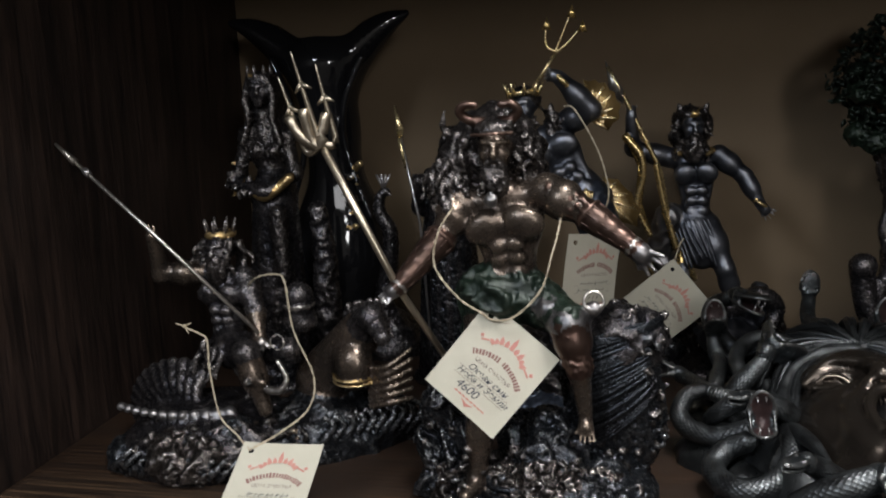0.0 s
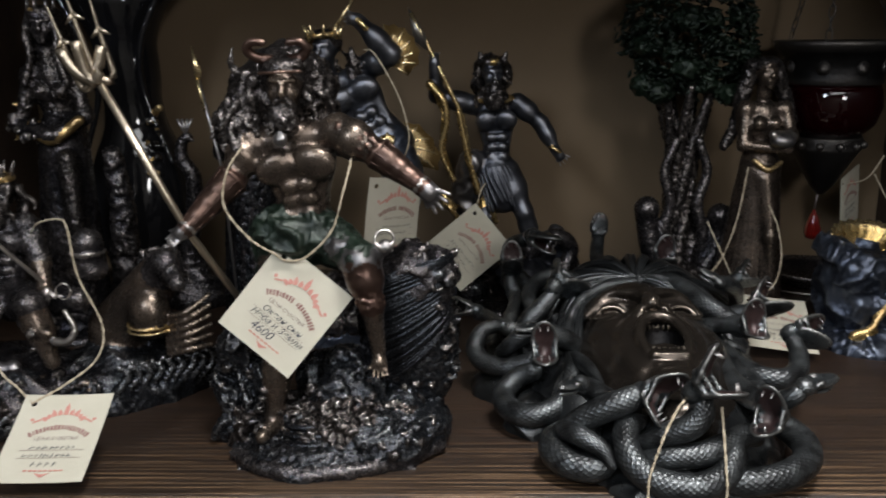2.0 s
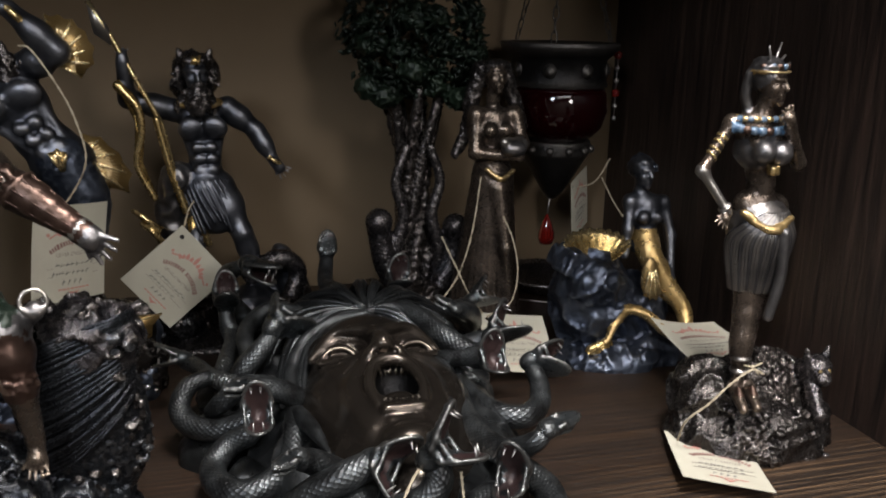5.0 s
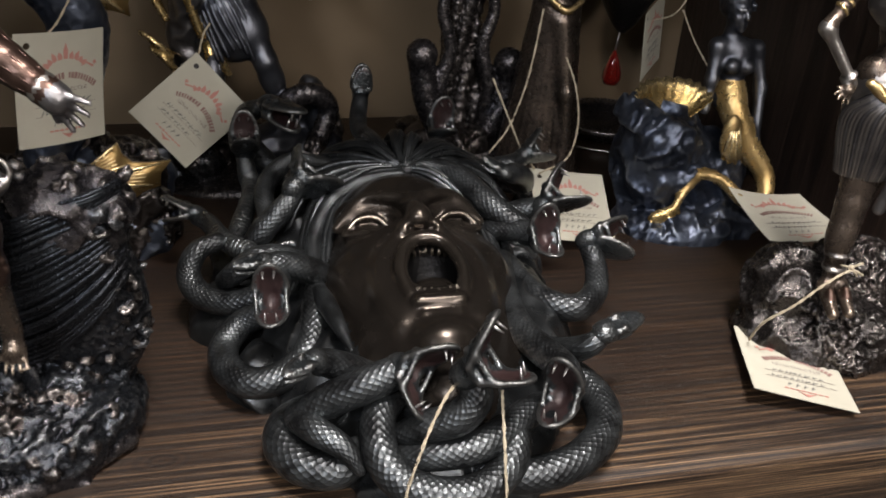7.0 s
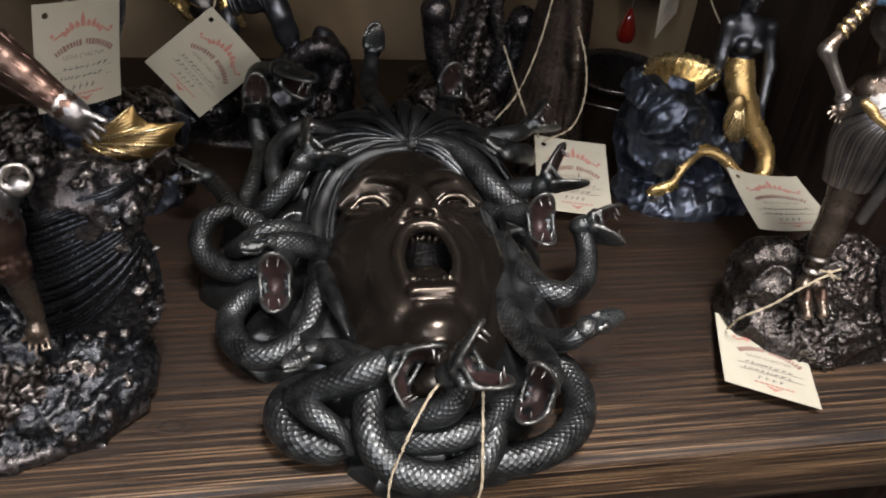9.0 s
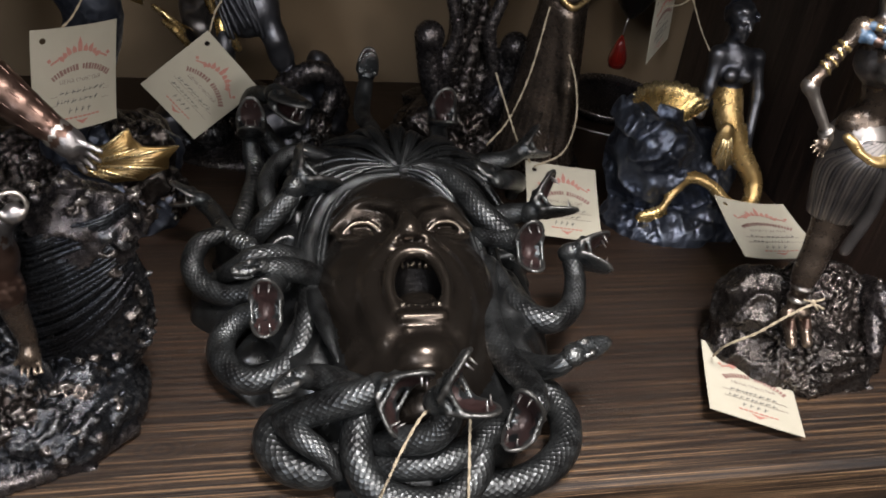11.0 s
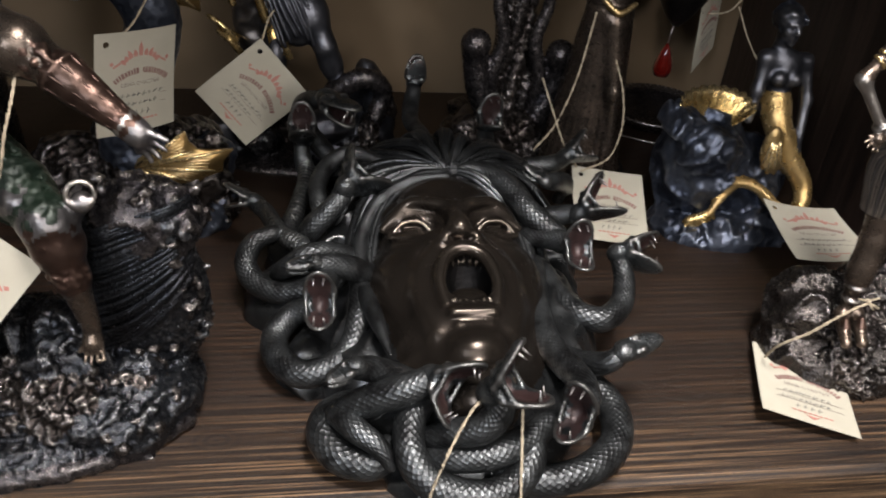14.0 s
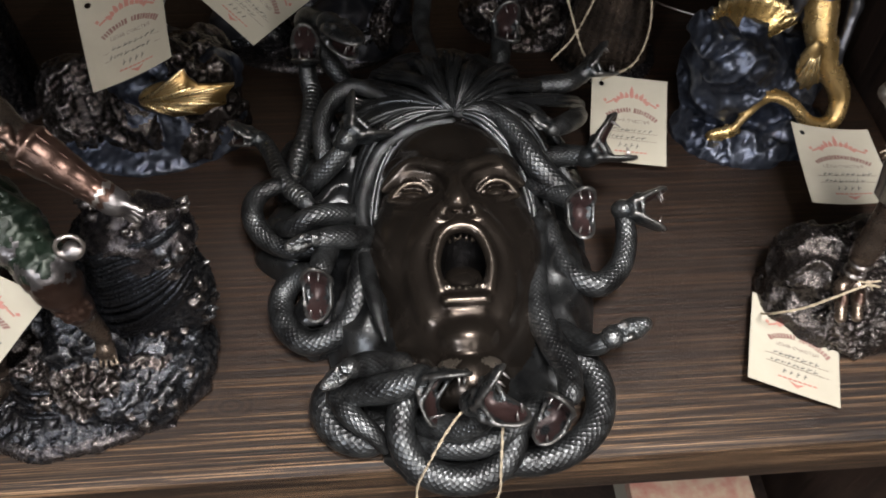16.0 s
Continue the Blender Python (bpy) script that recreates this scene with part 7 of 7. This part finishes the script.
def price_tag(corner, right, down, label, seed, price="", bend=(0.0, 0.0, 0.0), lines=()):
    """A shop tag: corner is its upper left, right and down run along its edges."""
    x, d = Vector(right).normalized(), Vector(down)
    d = (d - x * d.dot(x)).normalized()
    z = x.cross(-d)
    m = Matrix((x, -d, z)).transposed().to_4x4()
    m.translation = Vector(corner)
    ob = thing("price_tag", label, "price tag", group="price tags")
    g = random.Random(seed)

    def bent(bm):
        for v in bm.verts:
            u, w = v.co.x / WIDE - 0.5, -v.co.y / TALL - 0.5
            v.co.z += bend[0] * (u * u - 0.08) + bend[1] * (w * w - 0.08) + bend[2] * u * w
        return bm
    part("card", tag_card(bend), PAPER, ob)
    mid = WIDE * 0.53
    petals = []
    for i in range(9):
        a = math.pi * (0.1 + 0.8 * i / 8)
        r = 0.0088 if i % 2 == 0 else 0.0066
        if i == 4:
            r = 0.013
        o = Vector((mid + 0.0095 * math.cos(a) * 1.2, -0.0225 + 0.006 * math.sin(a)))
        t = o + Vector((math.cos(a) * r * 0.5, math.sin(a) * r * 0.75))
        s = Vector((-math.sin(a), math.cos(a))) * 0.0014
        petals.append(flat([tuple(o - s), tuple((o + t) / 2 - s * 1.1), tuple(t), tuple((o + t) / 2 + s * 1.1), tuple(o + s)], 0.00035))
    for e in (-1, 1):
        petals.append(flat(bar(mid + e * 0.017, -0.0215, 0.006, 0.0012, e * -0.5), 0.00035))
        petals.append(flat(bar(mid + e * 0.0205, -0.0205, 0.0022, 0.0022, 0.6), 0.00035))
    tagged(part("red_emblem", bent(join(petals)), RED, ob, "red flower emblem"), kind="stuff")
    arc = []
    a = math.pi * 0.715
    while a > math.pi * 0.285:
        w = g.uniform(0.0011, 0.0019)
        a -= (w / 2 + 0.0007) / 0.031
        if abs(a - math.pi / 2) > 0.03:
            p = Vector((mid + 0.031 * math.cos(a), -0.0575 + 0.031 * math.sin(a)))
            arc.append(flat(bar(p.x, p.y, w, g.uniform(0.003, 0.0042), a - math.pi / 2), 0.00035))
        a -= w / 2 / 0.031
    tagged(part("shop_mark", bent(join(arc)), MARK, ob, "dark arched shop mark"), kind="stuff")
    part("motto", bent(words("ЦЕНА СЧАСТЬЯ", 0.0037, mid, -0.0365, 0.0004)), PRINT, ob, "small printed motto")
    rules, pen = [], []
    for row, y in enumerate((-0.0435, -0.0495)):
        rules.append(flat(bar(mid, y - 0.0012, 0.041, 0.00025), 0.00035))
        if lines:
            pen.append(words(lines[row], 0.0062, mid + 0.001, y, 0.0004, 0.35))
            continue
        x = mid - 0.018 + g.uniform(0, 0.004)
        while x < mid + 0.015 - row * 0.004:
            w = g.uniform(0.0016, 0.0042)
            pen.append(flat(bar(x + w / 2, y + 0.0008 + g.uniform(-0.0004, 0.0005), w, g.uniform(0.0003, 0.0006), g.uniform(0.1, 0.5)), 0.00036))
            pen.append(flat(bar(x + w * 0.3, y + 0.001, 0.0003, g.uniform(0.0018, 0.0038), -0.35), 0.00037))
            x += w + g.uniform(0.0002, 0.0014)
    if price:
        part("price", bent(words(price, 0.0085, mid - 0.006, -0.0575, 0.0004, 0.25)), INK, ob, "handwritten price")
    else:
        for i in range(4):
            pen.append(flat(bar(mid - 0.008 + i * 0.0045, -0.0552, 0.0025, 0.0004, 0.4), 0.00036))
            pen.append(flat(bar(mid - 0.0085 + i * 0.0045, -0.0552, 0.0004, 0.004, -0.3), 0.00036))
    tagged(part("handwriting", bent(join(pen)), INK, ob, "dark pen strokes"), kind="stuff")
    tagged(part("rule_line", bent(join(rules)), PRINT, ob), kind="stuff")
    small = [flat(bar(mid - 0.011 + i * 0.0032, -0.0602, 0.0024, 0.0011), 0.00035) for i in range(8)]
    small += [flat([(mid - 0.005, -0.0618), (mid, -0.0655), (mid + 0.005, -0.0618), (mid, -0.063)], 0.00035)]
    tagged(part("small_print", bent(join(small)), RED, ob), kind="stuff")
    ob.matrix_world = m
    return ob


price_tag((-0.251, 0.0625, 0.15), (0.046, -0.009, -0.0365), (-0.0445, -0.0075, -0.0525), "cream card price tag with red emblem hanging on a sea god", 1, "4600", (0.002, 0.003, 0.0), ("Океан сын", "Неба и Земли"))
price_tag((-0.4275, 0.055, 0.0445), (0.0585, 0.0, 0.001), (0.0015, -0.059, -0.0295), "cream card price tag leaning on the shelf before a shell rider", 2, "", (0.004, 0.004, 0.0))
price_tag((-0.1175, 0.361, 0.1145), (0.0385, -0.006, -0.046), (-0.044, -0.002, -0.0395), "cream card price tag hanging below gold lightning bolts", 3, "", (0.002, 0.002, 0.0))
price_tag((-0.2085, 0.2275, 0.163), (0.04, 0.038, -0.006), (-0.013, -0.008, -0.072), "cream card price tag hanging before a merman", 4, "", (-0.01, 0.004, 0.0))
price_tag((0.1275, 0.2905, 0.0405), (0.0585, -0.006, -0.006), (-0.026, -0.052, -0.022), "cream card price tag leaning behind a snake-haired head", 5, "", (0.003, 0.003, 0.0))
price_tag((0.2065, 0.1045, 0.0095), (0.0607, -0.0232, -0.0085), (-0.03, -0.0533, 0.0045), "white card price tag lying under a rocky statue base", 6, "", (0.001, 0.002, 0.0))
price_tag((0.258, 0.2225, 0.0445), (0.058, -0.004, -0.002), (0.0013, -0.058, -0.003), "curled white card price tag beside a mermaid", 7, "", (0.012, 0.006, 0.01))
price_tag((0.284, 0.452, 0.1205), (0.03, 0.034, 0.0085), (0.0015, 0.0, -0.058), "cream card price tag hanging from a red glass lantern", 8, "", (0.002, 0.0, 0.0))
price_tag((-0.009, -0.0295, -0.0375), (0.0585, 0.0, -0.0045), (-0.004, 0.0, -0.068), "cream card price tag hanging over the shelf edge", 9, "", (0.002, 0.002, 0.0))


def twine(points, label="thin pale jute twine loop", r=0.00075, knot=None):
    """Two-ply twine along a smooth curve, with a little twist in it."""
    p = spline(points, 9)
    pieces = []
    for ply in (0, 1):
        q = []
        for i, c in enumerate(p):
            a = i * 1.1 + ply * math.pi
            q.append(c + Vector((math.cos(a), 0.6 * math.sin(a), math.sin(a))) * r * 0.45)
        pieces.append(rod_bm(q, r * 0.72, r * 0.72, 6))
    if knot:
        k = Vector(knot)
        for d in ((0.006, -0.001, 0.003), (-0.007, 0.0, 0.002), (0.004, -0.002, -0.005)):
            pieces.append(rod_bm([k, k + Vector(d) * 0.6, k + Vector(d)], r, r * 0.7, 6))
        ball = bmesh.new()
        bmesh.ops.create_icosphere(ball, subdivisions=2, radius=r * 2.2, matrix=Matrix.Translation(k))
        pieces.append(ball)
    ob = part("twine", join(pieces), TWINE, None, label, True)
    return tagged(ob, label, "string", "tag strings")


twine([(-0.272, 0.058, 0.212), (-0.281, 0.051, 0.197), (-0.284, 0.05, 0.175), (-0.27, 0.052, 0.154), (-0.256, 0.055, 0.1435), (-0.2485, 0.0575, 0.138), (-0.234, 0.053, 0.1415), (-0.2165, 0.051, 0.16), (-0.2095, 0.053, 0.183), (-0.206, 0.06, 0.196), (-0.2045, 0.069, 0.206)], "pale jute twine looped round a sea god's arms")
twine([(-0.489, 0.094, 0.117), (-0.471, 0.086, 0.114), (-0.464, 0.082, 0.11), (-0.463, 0.08, 0.087), (-0.456, 0.076, 0.055), (-0.437, 0.062, 0.047), (-0.421, 0.048, 0.042)], "pale jute twine with a knot above a price tag", knot=(-0.487, 0.093, 0.1175))
twine([(-0.462, 0.155, 0.135), (-0.437, 0.118, 0.15), (-0.413, 0.098, 0.157), (-0.401, 0.084, 0.154), (-0.396, 0.081, 0.121), (-0.3825, 0.08, 0.086), (-0.386, 0.074, 0.064), (-0.404, 0.062, 0.05), (-0.421, 0.0485, 0.0425)], "pale jute twine hanging over a bronze statue")
twine([(-0.215, 0.27, 0.266), (-0.206, 0.263, 0.263), (-0.19, 0.261, 0.236), (-0.181, 0.26, 0.212), (-0.178, 0.26, 0.187), (-0.19, 0.252, 0.163), (-0.205, 0.2475, 0.151)], "pale jute twine across a merman's shoulder")
twine([(-0.106, 0.381, 0.132), (-0.112, 0.37, 0.125), (-0.1178, 0.3605, 0.107)], "short jute twine below gold lightning bolts")
twine([(0.1, 0.315, 0.105), (0.111, 0.293, 0.075), (0.119, 0.29, 0.058), (0.131, 0.288, 0.041)], "pale jute twine in front of a tree sculpture")
twine([(0.138, 0.325, 0.155), (0.125, 0.306, 0.11), (0.11, 0.294, 0.076), (0.094, 0.29, 0.055)], "pale jute twine crossing a bronze dress")
twine([(0.158, 0.318, 0.12), (0.1635, 0.305, 0.1), (0.165, 0.295, 0.074), (0.158, 0.291, 0.048), (0.134, 0.285, 0.0385)], "pale jute twine hanging from a bronze woman")
twine([(0.255, 0.068, 0.064), (0.244, 0.066, 0.069), (0.228, 0.064, 0.062), (0.214, 0.066, 0.048), (0.202, 0.072, 0.034), (0.206, 0.086, 0.012)], "pale jute twine tied round a statue's ankles", knot=(0.245, 0.067, 0.0705))
twine([(0.004, 0.006, 0.067), (-0.006, -0.002, 0.06), (-0.018, -0.014, 0.042), (-0.0255, -0.0215, 0.018), (-0.02, -0.028, -0.012), (-0.004, -0.0295, -0.043)], "pale jute twine hanging from snake heads")
twine([(0.022, 0.002, 0.06), (0.021, -0.006, 0.052), (0.0205, -0.017, 0.033), (0.02, -0.024, 0.012), (0.01, -0.029, -0.018), (-0.003, -0.0292, -0.043)], "pale jute twine over the shelf edge")
twine([(0.317, 0.43, 0.15), (0.303, 0.432, 0.126), (0.291, 0.452, 0.115)], "thin twine beside a lantern")
twine([(0.309, 0.43, 0.13), (0.32, 0.42, 0.105), (0.334, 0.41, 0.082)], "thin twine beside a lantern")
tagged(part("wire", rod_bm(spline([(0.215, 0.43, 0.0015), (0.235, 0.415, 0.0022), (0.258, 0.404, 0.0022), (0.285, 0.4, 0.0015)], 6), 0.0011), SILVER, None, "", True), "thin silvery wire lying on the shelf", "wire")

# ---- hanging lantern ----


def lantern():
    base = (0.258, 0.442, 0.056)
    ob = thing("hanging_lantern", "dark metal hanging lantern with a ruby glass bowl", "lantern", base)

    def hung(name, bm, mat, parent=ob, label="", place=(0, 0, 0), smooth=True):
        o = part(name, bm, mat, parent, label, smooth)
        o.location = place
        return o
    body = hung("metal_frame", lathe([(0.004, 0.051), (0.012, 0.06), (0.034, 0.098), (0.0375, 0.103), (0.0355, 0.107), (0.037, 0.112), (0.036, 0.114)]), SHADE_METAL, label="pierced dark metal cone")
    for i in range(12):
        a = 2 * math.pi * i / 12
        bm = bmesh.new()
        bmesh.ops.create_icosphere(bm, subdivisions=2, radius=0.0042, matrix=Matrix.Translation((0.0375 * math.cos(a), 0.0375 * math.sin(a), 0.106)))
        hung("stud", bm, SHADE_METAL, body)
    hung("glass_bowl", lathe([(0.034, 0.114), (0.047, 0.128), (0.052, 0.145), (0.05, 0.162), (0.046, 0.17), (0.044, 0.17), (0.047, 0.16), (0.049, 0.145), (0.044, 0.13), (0.032, 0.117)], 40), RUBY, label="ruby red glass bowl")
    collar = hung("collar", lathe([(0.0465, 0.168), (0.0505, 0.17), (0.0485, 0.176), (0.0485, 0.196), (0.053, 0.2), (0.06, 0.207), (0.061, 0.212), (0.057, 0.213), (0.047, 0.203), (0.045, 0.17)], 40), SHADE_METAL, label="embossed dark metal collar")
    for i in range(8):
        a = 2 * math.pi * (i + 0.25) / 8
        bm = lathe([(0.0, -0.001), (0.0062, -0.001), (0.0072, 0.0008), (0.0045, 0.0014), (0.0035, 0.003), (0.0, 0.0034)], 14)
        bmesh.ops.transform(bm, verts=bm.verts[:], matrix=Matrix.Translation((0.0487 * math.cos(a), 0.0487 * math.sin(a), 0.186)) @ Matrix.Rotation(a, 4, "Z") @ Matrix.Rotation(math.pi / 2, 4, "Y"))
        hung("rosette", bm, SHADE_METAL, collar)
    drop = hung("red_drop", lathe([(0.0008, 0.034), (0.0046, 0.026), (0.0086, 0.014), (0.0092, 0.008), (0.007, 0.002), (0.001, 0.0)], 18), CHERRY, label="red glass drop")
    drop.location = (-0.004, 0, 0)
    hung("drop_wire", rod_bm([(-0.004, 0, 0.033), (-0.002, 0, 0.052)], 0.0008), PEWTER)
    for i in range(3):
        a = 2 * math.pi * i / 3
        top = Vector((0, 0, 0.405))
        foot = Vector((0.057 * math.cos(a), 0.057 * math.sin(a), 0.212))
        links = []
        n = 17
        for k in range(n):
            c = foot.lerp(top, (k + 0.5) / n)
            bm = bmesh.new()
            q = (top - foot).to_track_quat("Z", "Y").to_matrix().to_4x4() @ Matrix.Rotation(math.pi / 2 * (k % 2), 4, "Z")
            ring = [c + (q @ Vector((0.0028 * math.cos(w), 0, 0.0075 * math.sin(w)))) for w in (2 * math.pi * j / 10 for j in range(11))]
            bm.free()
            links.append(rod_bm(ring, 0.0008, 0.0008, 5))
        hung("chain", join(links), SHADE_METAL, label="dark chain")
        if i:
            continue
        out = Vector((0.066 * math.cos(a), 0.066 * math.sin(a), 0.208))
        hook = hung("bead_strand", rod_bm([foot, out, out - Vector((0, 0, 0.075))], 0.0007), PEWTER)
        for k in range(6):
            bm = bmesh.new()
            bmesh.ops.create_icosphere(bm, subdivisions=2, radius=0.0042 if k % 3 == 0 else 0.0026, matrix=Matrix.Translation(out - Vector((0, 0, 0.008 + k * 0.013))))
            hung("bead", bm, CHERRY if k % 3 == 0 else PEWTER, hook)
    return ob


lantern()
tagged(part("hook", rod_bm([(0.258, 0.442, 0.458), (0.258, 0.442, 0.471)], 0.002), SHADE_METAL), "dark metal hook under the upper shelf", "hook")


def dish():
    bm = lathe([(0.03, 0.0), (0.034, 0.002), (0.05, 0.014), (0.054, 0.018), (0.052, 0.0195), (0.046, 0.014), (0.03, 0.005)], 36)
    ob = part("dish", bm, DARK, None, "", True)
    ob.location = (0.265, 0.462, 0)
    return tagged(ob, "shallow dark metal dish on the shelf", "dish")


dish()


def leaflet():
    """A pink and cream printed box on the shelf below."""
    ob = thing("gift_box", "cream and red patterned box on the lower shelf", "box", (0.26, 0.1, -0.41))
    body = part("body", block((-0.06, -0.045, 0.0), (0.06, 0.045, 0.05), 0.002), PAPER, ob)
    part("lid", block((-0.062, -0.047, 0.05), (0.062, 0.047, 0.068), 0.002), plain("floral_print", (0.5, 0.2, 0.16), (0.62, 0.55, 0.4), 0.6, 45), ob, "red and cream patterned lid")
    return ob


leaflet()
